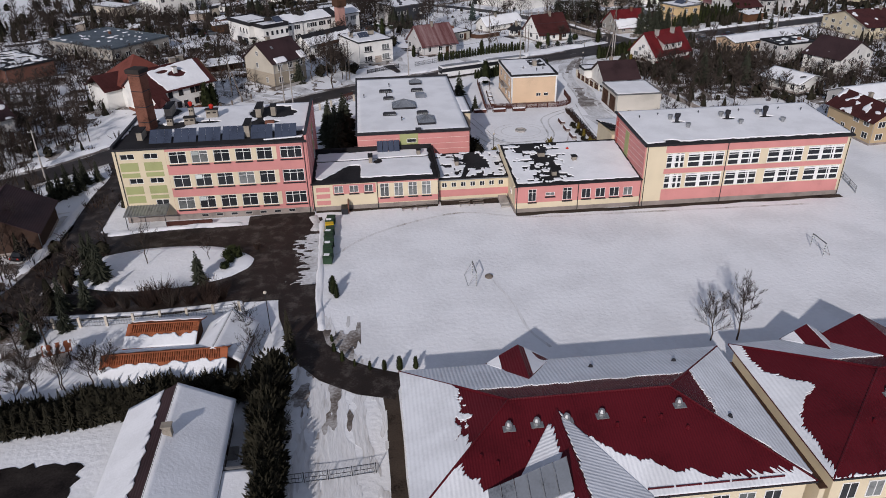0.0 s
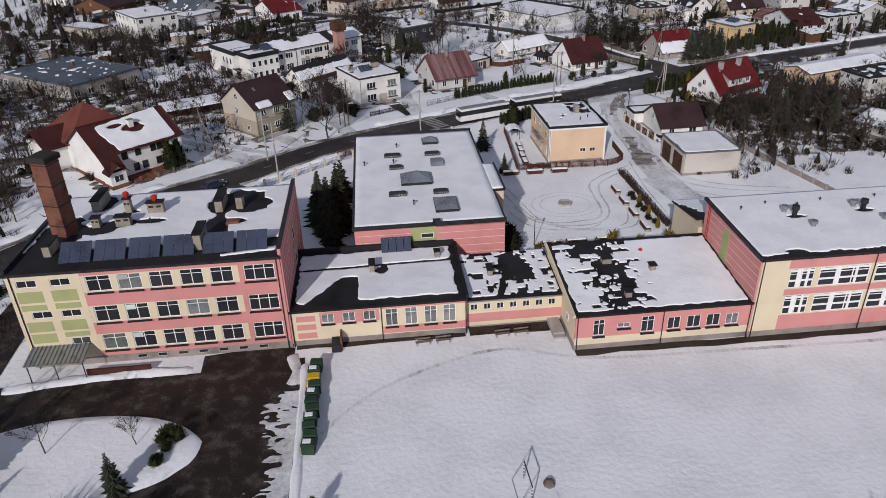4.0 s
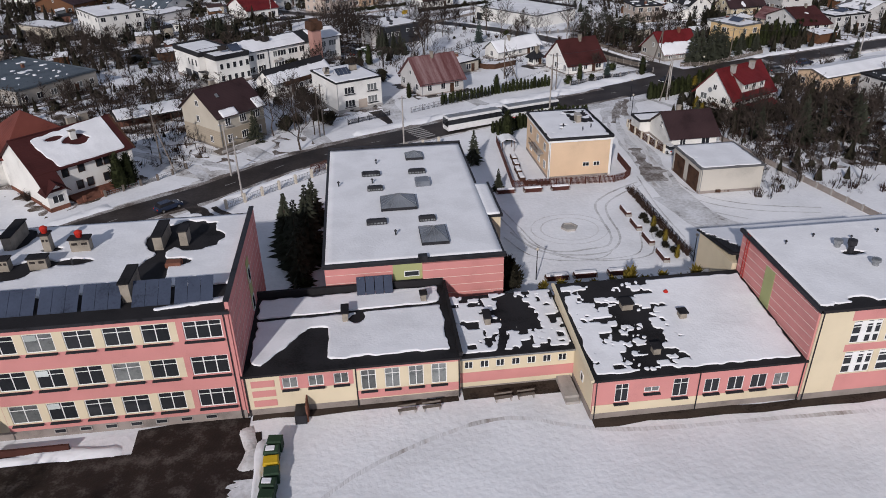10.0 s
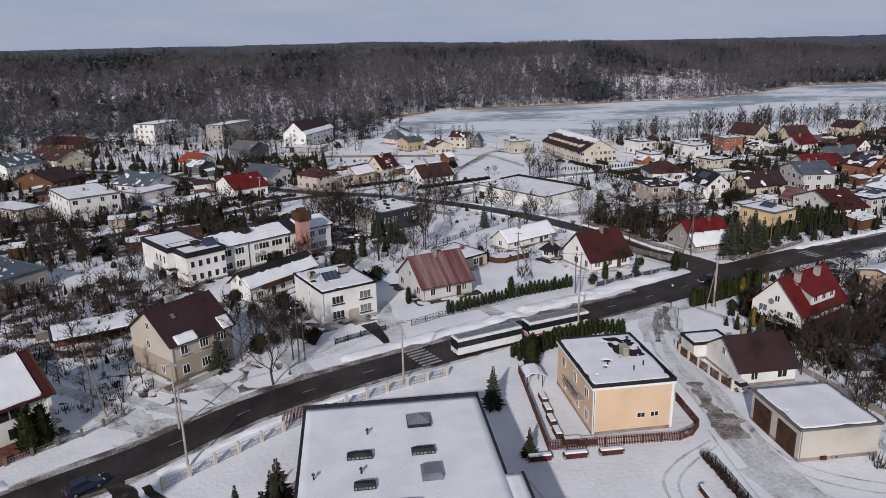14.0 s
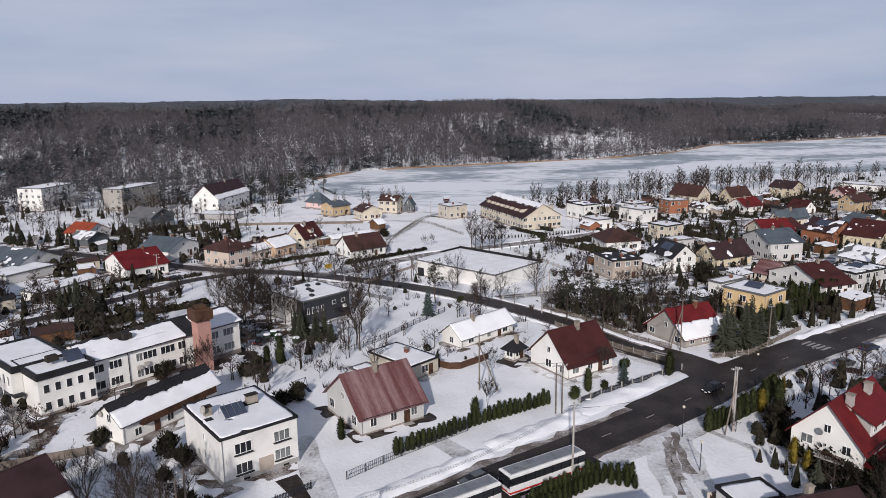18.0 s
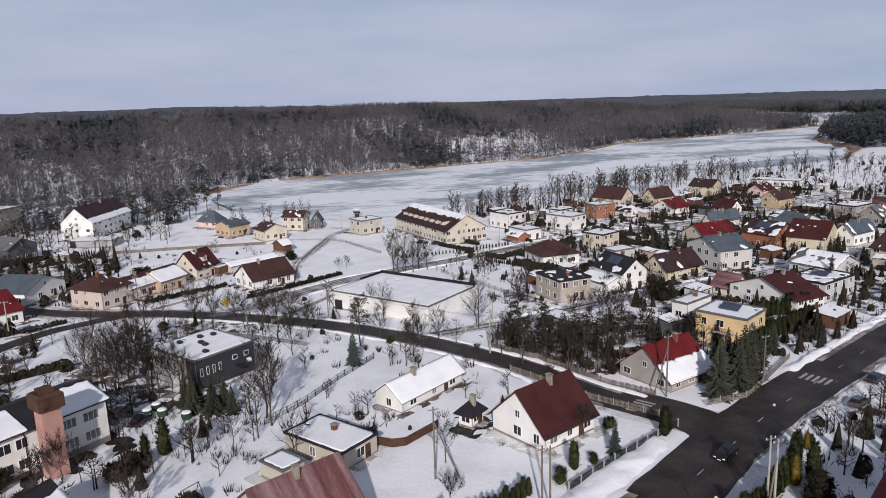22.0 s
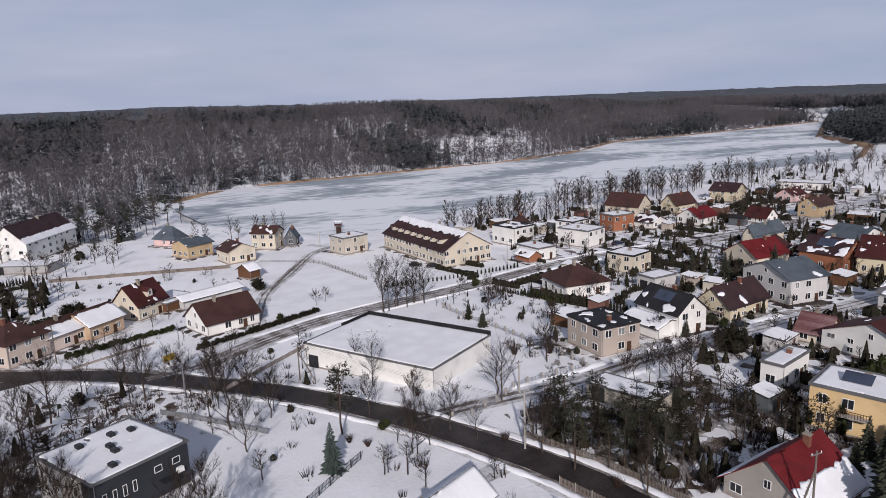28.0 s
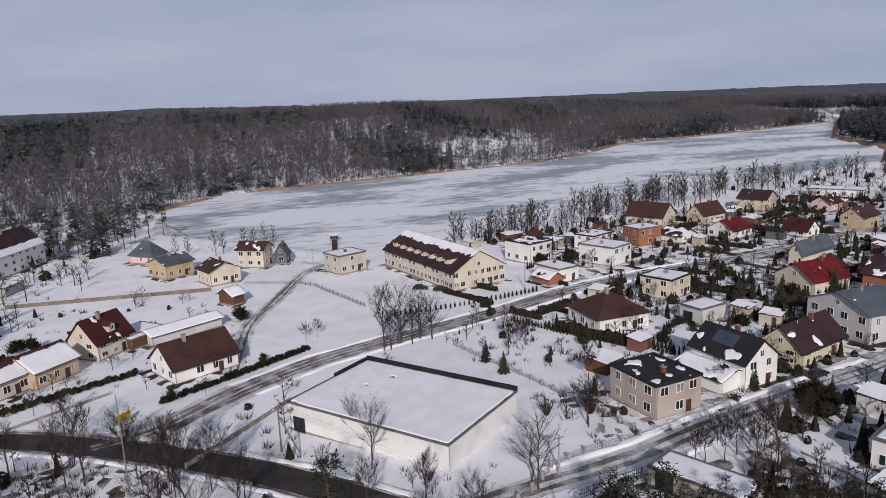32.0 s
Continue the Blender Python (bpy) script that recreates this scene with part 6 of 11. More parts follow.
charcoal_block()
NAMED["hall"] = house(62.2, 308.8, -56, 29.7, 19.9, 4.5, 'flat', 'u', 0, 'white', 'roof_grey', 0.98, 0, 'white windowless hall with snow on flat roof', cat='hall', para=0.14)
house(34.4, 354.3, -68, 10.5, 13.2, 3.3, 'gable', 'v', 3.8, 'white', 'roof_brown', 0.05, 1, 'white house with brown tiled roof')
house(16.6, 376.3, -45, 8.4, 9.6, 4.2, 'gable', 'v', 4.4, 'cream', 'roof_maroon', 0.10, 2, 'cream house with steep dark red roof and dormer', dormer=1)
house(-9.2, 353.6, -46, 11.6, 9.8, 5.6, 'hip', 'v', 3.0, 'peach', 'roof_brown', 0.18, 2, 'pale peach house with brown hip roof')
house(-1.8, 359.6, -46, 9.0, 9.8, 3.8, 'gable', 'v', 2.2, 'cream_pink', 'roof_brown', 0.5, 1, 'low pinkish link house with half snowy roof', snow2=(-0.65, 0.3))
house(6.2, 364.6, -46, 9.0, 9.6, 3.9, 'gable', 'v', 2.6, 'orange_pale', 'roof_brown', 0.6, 1, 'orange rendered annex with snowy roof', snow2=(-0.85, 0.1), chimney=0)
house(28.1, 472.4, -46, 10.1, 7.1, 3.5, 'hip', 'u', 4.0, 'pink', 'roof_blue', 0.1, 1, 'pale pink house with blue grey hip roof')
house(34.3, 446.8, -59, 9.5, 9.9, 4.8, 'gable', 'v', 1.8, 'ochre', 'roof_blue', 0.2, 1, 'ochre timber house with grey roof')
house(47.1, 429.9, -73, 9.6, 9.5, 4.5, 'gable', 'u', 2.2, 'cream', 'roof_brown', 0.15, 1, 'cream house with brown roof')
house(60.4, 445.7, -35, 9.2, 7.1, 6.2, 'gable', 'u', 2.0, 'cream', 'roof_brown', 0.35, 2, 'cream two storey house with brown roof')
house(69.1, 444.8, -25, 3.9, 4.8, 3.8, 'gable', 'v', 3.0, 'grey_dark', 'roof_blue', 0.05, 1, 'small dark timber house with steep roof')
house(84.5, 422.6, -72, 8.7, 9.9, 5.7, 'flat', 'u', 0, 'cream_old', 'roof_grey', 0.95, 2, 'cream lakeside house with snowy flat roof')
house(108.8, 403.0, -82, 41.1, 17.3, 5.4, 'gable', 'u', 5.0, 'cream', 'roof_dark', 0.45, 2, 'long cream guest house with dark mansard roof', cat='hotel', dormer=8, win=1.6, snowline=-0.72)
house(47.4, 402.7, -59, 5.6, 3.8, 3.0, 'gable', 'v', 1.6, 'wood', 'roof_grey', 0.8, 0, 'brown timber shed with snowy roof', cat='shed')
house(100.1, 295.3, -87, 10.6, 9.1, 5.6, 'flat', 'u', 0, 'beige', 'roof_black', 0.3, 2, 'beige cube house with flat black roof')
house(120.1, 335.3, -93, 12.5, 12.5, 3.9, 'hip', 'v', 3.6, 'white', 'roof_brown', 0.04, 1, 'white bungalow with brown hip roof', base='brick')
house(118.9, 297.8, -86, 11.5, 7.8, 5.1, 'gable', 'u', 3.2, 'white', 'roof_black', 0.2, 2, 'white house with black sheet roof and solar panels', solar=1)
house(113.7, 297.4, -83, 9.7, 6.8, 2.8, 'gable', 'u', 1.2, 'white', 'roof_black', 0.75, 0, 'white garage annex with snowy roof', cat='garage')
house(137.5, 299.7, -79, 8.3, 14.1, 3.4, 'gable', 'v', 3.6, 'cream_yellow', 'roof_dark', 0.15, 2, 'pale yellow house with dark roof and balcony', balcony=1)
house(156.9, 303.3, -93, 14.4, 11.0, 6.3, 'gable', 'v', 2.8, 'grey_light', 'roof_blue', 0.15, 2, 'light grey house with blue grey roof and solar panels', solar=1)
house(146.3, 347.5, -70, 8.6, 9.1, 5.2, 'flat', 'u', 0, 'cream', 'roof_black', 0.85, 2, 'cream cube house with snowy roof and wall solar panel')
house(138.8, 326.4, -82, 5.6, 8.0, 3.5, 'flat', 'u', 0, 'grey_light', 'roof_grey', 0.97, 0, 'grey garage with snow on flat roof', cat='garage')
house(178.6, 332.0, -90, 11.4, 12.0, 3.9, 'gable', 'v', 3.4, 'cream', 'roof_red', 0.1, 1, 'cream house with bright red roof')
house(157.4, 388.1, -69, 12.3, 9.9, 5.7, 'flat', 'u', 0, 'white', 'roof_grey', 0.9, 2, 'long white two storey house with snowy flat roof')
house(167.2, 408.2, -72, 7.9, 10.6, 4.8, 'flat', 'u', 0, 'white', 'roof_black', 0.7, 2, 'white flat roofed house')
house(183.7, 403.7, -87, 8.1, 9.7, 6.0, 'flat', 'u', 0, 'brick_orange', 'roof_grey', 0.8, 2, 'orange brick house with flat roof')
house(139.5, 404.1, -75, 11.2, 9.7, 6.3, 'flat', 'u', 0, 'white', 'roof_black', 0.5, 2, 'white house with flat dark roof')
house(133.5, 378.0, -79, 10.4, 7.3, 4.0, 'flat', 'u', 0, 'white', 'roof_grey', 0.97, 1, 'low white house with snowy flat roof')
house(129.3, 375.5, -83, 7.1, 4.8, 2.2, 'gable', 'u', 1.4, 'brick_orange', 'roof_brown', 0.7, 0, 'small orange shed with snowy roof', cat='shed')
house(155.2, 427.4, -55, 4.7, 6.0, 2.8, 'hip', 'v', 2.6, 'cream_yellow', 'roof_brown', 0.05, 1, 'cream house with brown hip roof')
house(216.1, 396.8, -77, 10.0, 11.1, 3.3, 'gable', 'v', 3.0, 'white', 'roof_red', 0.08, 1, 'white house with bright red roof')
house(209.2, 430.5, -65, 15.0, 11.6, 4.3, 'gable', 'u', 4.4, 'cream', 'roof_brown', 0.05, 1, 'house with tall brown roof by the lake')
house(228.6, 421.8, -80, 7.7, 12.6, 4.1, 'gable', 'v', 3.8, 'cream_yellow', 'roof_brown', 0.08, 1, 'yellow house with brown roof')
house(268.2, 434.3, -66, 11.8, 12.5, 5.0, 'gable', 'u', 3.0, 'cream_yellow', 'roof_dark', 0.15, 2, 'yellow house with dark roof by the lake')
house(235.6, 384.1, -80, 8.7, 7.5, 2.5, 'gable', 'u', 3.2, 'white', 'roof_maroon', 0.05, 1, 'white house with maroon roof')
house(204.5, 353.9, -78, 4.1, 16.8, 3.9, 'gable', 'v', 3.0, 'cream', 'roof_blue', 0.05, 2, 'cream house with blue grey roof')
house(262.2, 382.3, -77, 8.1, 11.8, 4.8, 'gable', 'v', 3.0, 'ochre', 'roof_brown', 0.1, 2, 'ochre yellow house with brown roof')
house(286.4, 415.4, -77, 7.8, 10.2, 3.5, 'gable', 'v', 2.6, 'pink', 'roof_maroon', 0.2, 1, 'pink house with maroon roof')
house(322.3, 439.2, -59, 23.7, 11.7, 3.5, 'flat', 'u', 0, 'white', 'roof_grey', 0.95, 1, 'long white lakeside pavilion with snowy roof', cat='pavilion')
house(196.9, 400.8, -76, 8.3, 8.6, 2.7, 'gable', 'u', 2.0, 'white', 'roof_dark', 0.4, 1, 'small white house with dark roof')
house(86.4, 238.9, -78, 10.8, 10.5, 2.3, 'gable', 'v', 4.4, 'grey_beige', 'roof_red', 0.45, 1, 'grey rendered house with red sheet roof half under snow', snow2=(-0.5, -0.35))
house(109.2, 248.2, -67, 9.9, 8.8, 6.3, 'flat', 'u', 0, 'ochre_light', 'roof_grey', 0.9, 2, 'pale ochre cube house with snowy roof and solar panels', solar=1, balcony=1)
house(114.2, 264.8, -72, 3.6, 9.7, 4.3, 'flat', 'u', 0, 'white', 'roof_grey', 0.95, 1, 'white flat roofed annex')
house(137.9, 264.4, -85, 18.0, 9.2, 3.6, 'gable', 'v', 3.4, 'white', 'roof_maroon', 0.15, 2, 'white house with dark red roof')
house(135.9, 276.5, -72, 5.4, 6.4, 2.6, 'gable', 'u', 2.6, 'cream', 'roof_rust', 0.03, 1, 'cream house with rust brown roof')
house(151.4, 264.2, -77, 9.2, 13.6, 4.8, 'flat', 'u', 0, 'grey_light', 'roof_black', 0.6, 2, 'grey house with flat dark roof and solar panels', solar=1)
house(171.8, 280.5, -79, 12.0, 12.4, 3.4, 'gable', 'u', 2.6, 'grey_light', 'roof_grey', 0.6, 1, 'grey house with snowy roof')
house(199.8, 280.3, -82, 7.1, 14.4, 4.6, 'gable', 'u', 3.2, 'cream_yellow', 'roof_brown', 0.1, 2, 'yellow house with brown roof and balcony', balcony=1)
house(190.4, 317.6, -79, 11.8, 11.5, 5.2, 'gable', 'u', 3.2, 'brick_orange', 'roof_dark', 0.35, 1, 'house with dark tiled roof and solar panels', solar=1)
house(198.8, 308.1, -62, 10.9, 17.2, 4.9, 'gable', 'u', 4.0, 'cream_yellow', 'roof_maroon', 0.2, 1, 'yellow house with maroon roof')
house(214.2, 305.4, -79, 5.7, 13.1, 4.6, 'gable', 'v', 2.8, 'white', 'roof_blue', 0.2, 1, 'white house with slate blue roof')
house(184.9, 335.8, -70, 9.0, 16.5, 3.6, 'gable', 'v', 2.6, 'cream', 'roof_maroon', 0.15, 1, 'cream house with maroon roof')
house(222.1, 334.7, -82, 10.2, 14.1, 3.5, 'gable', 'u', 2.8, 'white', 'roof_blue', 0.15, 1, 'white house with blue roof')
house(255.5, 328.1, -82, 8.5, 12.4, 3.8, 'gable', 'v', 3.4, 'grey_beige', 'roof_grey', 0.3, 1, 'grey house with grey roof')
house(267.1, 349.5, -80, 10.5, 13.9, 4.4, 'flat', 'u', 0, 'grey_beige', 'roof_black', 0.6, 2, 'brown block house with flat roof')
house(59.3, 155.0, -90, 10.3, 10.2, 4.1, 'flat', 'u', 0, 'garage_plaster', 'roof_grey', 0.98, 0, 'long plastered garage with snow on roof', cat='garage', gates=2, para=0.08)
house(61.6, 173.4, 2, 8.6, 9.4, 2.7, 'gable', 'u', 3.1, 'white', 'roof_dark', 0.03, 1, 'white cottage with dark brown roof')
house(58.0, 180.2, 2, 6.0, 4.0, 2.5, 'flat', 'u', 0, 'white', 'roof_black', 0.9, 0, 'low white annex of the cottage with snowy roof', cat='annex', chimney=0)
NAMED["corner house"] = house(78.8, 188.3, -64, 8.9, 12.9, 4.9, 'gable', 'v', 4.8, 'white', 'roof_red', 0.05, 2, 'white house with large red roof and two chimneys', balcony=1, chimney=0)
NAMED["car park house"] = house(37.6, 166.9, -89, 14.6, 10.7, 6.7, 'flat', 'u', 0, 'apricot', 'roof_black', 0.85, 0, 'apricot cube house with snowy flat roof and balcony', balcony=1, chimney=0)

NAMED["cottage"] = house(-13.1, 226.3, -44, 6.0, 17.6, 3.7, 'gable', 'v', 2.3, 'white', 'roof_black', 0.5, 0, 'white cottage with black roof half under snow', snow2=(-0.62, 0.3), chimney=0)
house(-80.7, 317.3, -56, 22.7, 14.7, 8.6, 'flat', 'u', 0, 'white', 'roof_grey', 0.9, 3, 'white three storey block with snowy roof')
house(-103.8, 321.2, -37, 18.2, 8.4, 4.2, 'flat', 'u', 0, 'cream_old', 'roof_grey', 0.97, 0, 'cream garage with snow on roof', cat='garage')
house(-36.7, 348.8, -59, 17.6, 12.5, 3.8, 'gable', 'v', 3.6, 'white', 'roof_red', 0.1, 1, 'white house with red tiled roof and roof windows')
house(-75.3, 367.0, -32, 17.0, 16.0, 3.4, 'gable', 'u', 3.6, 'white', 'roof_blue', 0.25, 1, 'white house with dark slate roof')
house(-70.7, 352.4, -39, 11.2, 16.3, 2.8, 'flat', 'u', 0, 'grey_light', 'roof_grey', 0.97, 0, 'grey garage row with snowy roof', cat='garage')
house(-52.1, 328.5, -38, 7.6, 21.2, 2.4, 'flat', 'u', 0, 'white', 'roof_grey', 0.95, 1, 'white workshop with flat snowy roof', cat='workshop')
house(-105.2, 514.4, -26, 14.0, 24.0, 11.3, 'flat', 'u', 0, 'white', 'roof_grey', 0.9, 4, 'white apartment block with four storeys', cat='apartment block')
house(-63.2, 503.3, -30, 11.0, 28.0, 10.8, 'flat', 'u', 0, 'grey_beige', 'roof_grey', 0.9, 4, 'grey apartment block with four storeys', cat='apartment block')
house(-132.3, 435.1, -38, 23.5, 15.3, 5.1, 'gable', 'u', 3.4, 'cream_yellow', 'roof_brown', 0.1, 2, 'yellow house with brown roof', balcony=1)
house(-153.4, 505.9, -22, 24.3, 16.8, 3.1, 'gable', 'u', 3.0, 'brick_orange', 'roof_maroon', 0.05, 1, 'house with long maroon roof')
house(-66.0, 418.1, -35, 10.8, 11.9, 3.3, 'gable', 'u', 3.2, 'white', 'roof_orange', 0.05, 1, 'white house with bright orange roof')
house(-30.0, 372.7, -33, 12.5, 15.7, 4.0, 'gable', 'u', 3.0, 'white', 'roof_blue', 0.05, 1, 'white house with slate blue roof')
house(-18.4, 482.8, -25, 13.5, 32.0, 7.4, 'gable', 'v', 6.0, 'white', 'roof_dark', 0.25, 3, 'large white tenement with steep dark roof', cat='tenement', win=0.9, snow2=(-0.3, 0.1))
house(-17.5, 452.5, -25, 18.0, 9.0, 2.6, 'flat', 'u', 0, 'render_grey', 'roof_grey', 0.97, 0, 'low grey annex in front of the tenement', cat='garage', para=0.1, chimney=0)
house(-44.8, 436.1, -39, 13.6, 12.6, 5.8, 'gable', 'u', 3.0, 'grey_dark', 'roof_grey', 0.1, 1, 'dark grey boarded barn beside the lane', cat='barn')
house(-81.3, 240.5, -37, 30.8, 20.9, 4.0, 'flat', 'u', 0, 'grey_beige', 'roof_blue', 0.2, 1, 'long grey workshop with blue grey patchy roof', cat='workshop')
house(-144.4, 416.9, -31, 15.6, 17.0, 5.4, 'gable', 'v', 3.4, 'white', 'roof_blue', 0.3, 1, 'white house with slate roof under snow')
house(114.7, 203.6, -72, 7.6, 24.7, 3.9, 'gable', 'v', 1.0, 'apricot', 'roof_grey', 0.98, 1, 'apricot barn with snow covered roof', cat='barn')
house(117.6, 191.9, -79, 7.9, 12.5, 4.6, 'flat', 'u', 0, 'grey_light', 'roof_black', 0.4, 2, 'grey white house with dark roof')
house(159.5, 219.1, -85, 20.7, 16.8, 4.1, 'gable', 'v', 3.2, 'cream_yellow', 'roof_maroon', 0.15, 2, 'yellow house with dark red roof')
house(124.3, 179.0, -63, 10.0, 15.1, 4.3, 'gable', 'u', 3.4, 'white', 'roof_dark', 0.1, 2, 'white house with weathered dark roof')
house(103.5, 163.8, -65, 10.1, 10.0, 2.5, 'gable', 'u', 1.4, 'white', 'roof_grey', 0.9, 1, 'low white outbuilding with snowy roof')
house(99.0, 129.3, -85, 12.8, 7.2, 4.9, 'gable', 'u', 2.4, 'ochre', 'roof_maroon', 0.4, 2, 'ochre house with dark red roof and snow')
house(111.9, 147.6, -79, 8.4, 14.2, 2.8, 'gable', 'v', 1.8, 'grey_light', 'roof_grey', 0.9, 1, 'grey shed with snow on roof', cat='shed')
house(-78.3, 152.6, -43, 9.0, 4.0, 5.4, 'gable', 'v', 2.6, 'white', 'roof_dark', 0.3, 1, 'white cottage with dark roof')
house(-117.4, 382.0, -26, 19.9, 13.0, 4.0, 'gable', 'v', 3.4, 'wood', 'roof_dark', 0.03, 1, 'dark brown timber house with brown roof')
house(-62.8, 404.9, -36, 9.7, 9.5, 3.2, 'gable', 'u', 2.0, 'grey_dark', 'roof_grey', 0.5, 0, 'grey shed with patchy snow on its roof', cat='shed')

house(-98.3, 210.1, -43, 21.6, 13.3, 4.2, 'flat', 'u', 0, 'brick_dark', 'roof_black', 0.5, 0, 'long red brick workshop with black roof', cat='workshop', chimney=0)
house(87.0, 270.2, -68, 12.1, 5.2, 2.6, 'flat', 'u', 0, 'cream_old', 'roof_grey', 0.97, 0, 'low garage with thick snow on its flat roof', cat='garage', para=0.1, chimney=0)
house(33.5, 381.0, -64, 5.5, 17.6, 2.6, 'gable', 'v', 0.9, 'grey_light', 'roof_grey', 0.98, 0, 'long low garage under smooth snow', cat='garage', chimney=0)
house(23.7, 381.1, -51, 9.5, 10.4, 2.5, 'flat', 'u', 0, 'wood', 'roof_grey', 0.9, 0, 'brown carport with snow on its flat roof', cat='shed', para=0.1, chimney=0)
house(20.0, 232.8, -61, 4.5, 3.6, 2.3, 'flat', 'u', 0, 'cream_old', 'roof_grey', 0.97, 0, 'small cream garden hut with snowy flat roof', cat='shed', para=0.1, chimney=0)

villa()
co_ = NAMED["cottage"]
for y_ in (-6.3, -0.6, 2.6, 5.8):
    window(co_, 3.02, y_, 1.5, 90, 1.2, 1.2, 1)
for z_ in (1.4, 3.9):
    window(co_, 0.2, -8.82, z_, 0, 0.9, 1.3, 1)
part("balcony_rail", Shape().box(3.7, 1.0, 3.0, 0.08, 14.0, 0.9), WOODDARK, co_, "dark boarded balcony front")
part("balcony_floor", Shape().box(3.4, 1.0, 2.5, 0.9, 14.0, 0.14), WOODDARK, co_)
part("door", Shape().box(3.05, -3.0, 1.05, 0.1, 1.0, 2.0), WOODDARK, co_)
part("satellite_dish", Shape().lathe(0, 0, ((0.05, 0.0), (0.3, 0.05), (0.45, 0.14), (0.3, 0.08)), 8), CONCRETE, co_, at=pose(-1.4, -9.0, 4.3, 80, 0, 0))
# low open shed on the waste ground behind the old house
lean = thing("shed", -41.5, 204.4, 0, 25, "low rusty shed under a flat snow-covered roof", "shed")
part("wall", Shape().box(0, 1.6, 0.9, 13.4, 4.0, 2.2), WALL["brick_dark"], lean)
part("roof", Shape().slab([(-7.2, -3.0, 2.0), (7.2, -3.0, 2.0), (7.2, 4.0, 2.5), (-7.2, 4.0, 2.5)], 0.15), BITUMEN, lean)
part("roof_snow", sheet(Shape(), [(-7.1, -2.9, 2.0), (7.1, -2.9, 2.0), (7.1, 3.9, 2.5), (-7.1, 3.9, 2.5)], patchy(0.97, 3, 2.0, (14.2, 6.8, 0.2)), 0.4, 0.2, 0.01, 0.06), SNOW_ROOF, lean, smooth=True)
for x_ in (-6.8, -3.4, 0, 3.4, 6.8):
    part("post", Shape().box(x_, -2.7, 0.95, 0.16, 0.16, 2.0), WOODDARK, lean)
# dark upstand along the far edges of the hall roof
hl_ = NAMED["hall"]
hx_, hy_, hz_ = [max(c[i] for c in next(q for q in hl_.children if q.name.split(".")[0] == "wall").bound_box) for i in range(3)]
part("parapet", Shape().box(0, hy_ + 0.05, hz_ + 0.5, 2 * hx_ + 0.3, 0.35, 1.0), BITUMEN, hl_)
part("parapet", Shape().box(-hx_ - 0.05, hy_ * 0.55, hz_ + 0.4, 0.35, hy_ * 0.85, 0.8), BITUMEN, hl_)
# the apricot house by the car park: nearly blank gable wall, two small windows
ap = NAMED["car park house"]
for v_ in (0.5, 2.3):
    window(ap, 14.6 / 2 + 0.02, v_ + 0.6, 2.3, 90, 1.1, 0.75, 1)
for u_, z_ in ((-4.0, 1.8), (1.6, 1.8), (5.2, 1.9), (-4.2, 4.9), (0.4, 4.9), (5.0, 4.9)):
    window(ap, u_, -10.7 / 2 - 0.02, z_, 0, 1.3, 1.4, 1, u_ > 0)
for v_ in (-3, 0.5, 3.2):
    window(ap, -14.6 / 2 - 0.02, v_, 4.8, -90, 1.3, 1.4, 1)
ch_ = part("chimney", Shape().box(-0.6, 1.8, 7.6, 1.5, 0.8, 1.3, cut=0.03), STACK, ap)
part("cap", Shape().box(-0.6, 1.8, 8.3, 1.7, 1.0, 0.12), CONCRETE, ch_)
part("white_fascia", Shape().box(14.6 / 2 + 0.2, 0, 6.55, 0.06, 11.1, 0.3).box(0, -10.7 / 2 - 0.2, 6.55, 15.0, 0.06, 0.3), PVC, ap)
for v_ in (-5.2, 5.2):
    part("corner_trim", Shape().box(14.6 / 2 + 0.02, v_, 3.3, 0.08, 0.35, 6.4), PVC, ap)
for u_, v_ in ((2.0, -1.5), (4.2, 1.2), (3.0, 3.0)):
    part("vent_pipe", Shape().tube((u_, v_, 6.8), (u_, v_, 7.7), 0.1, 0.1, 6), BLACKMETAL, ap)
part("bare_patch", sheet(Shape(), [(-6.5, 0.5, 7.06), (0.5, 0.5, 7.06), (0.5, 4.9, 7.06), (-6.5, 4.9, 7.06)], patchy(0.55, 4, 1.6, (7, 4.4, 0.3)), 0.3, 0.02, 0.0), BITUMEN, ap)
# lower roof, dormer, dish and second chimney of the red-roofed corner house
rd = NAMED["corner house"]
part("lower_roof", Shape().slab([(4.4, -6.4, 3.1), (6.3, -6.4, 2.4), (6.3, 6.4, 2.4), (4.4, 6.4, 3.1)], 0.14), ROOF["roof_red"], rd)
for v_ in (-6.1, -2, 2, 6.1):
    part("post", Shape().box(6.0, v_, 1.15, 0.16, 0.16, 2.5), PVC, rd)
for v_ in (-3.2, 2.6):
    ch_ = part("chimney", Shape().box(1.1, v_, 9.3, 0.8, 0.9, 2.0, cut=0.03), CONCRETE, rd)
    part("cap", Shape().box(1.1, v_, 10.35, 1.0, 1.1, 0.12), STACK, ch_)
dm_ = part("dormer", Shape().box(3.9, 0.2, 6.35, 0.2, 7.0, 2.0), WALL["white"], rd, "wide white shed dormer with red roof")
part("dormer_roof", Shape().slab([(0.75, -3.7, 9.15), (4.55, -3.7, 7.3), (4.55, 4.1, 7.3), (0.75, 4.1, 9.15)], 0.14), ROOF["roof_red"], dm_)
for v_ in (-3.24, 3.64):
    part("cheek", Shape().slab([(1.3, v_, 8.75), (3.95, v_, 7.4), (3.95, v_, 5.45)], 0.12), WALL["white"], dm_)
for v_ in (-2.2, 0.2, 2.6):
    window(dm_, 4.03, v_, 6.45, 90, 1.1, 1.0, 1)
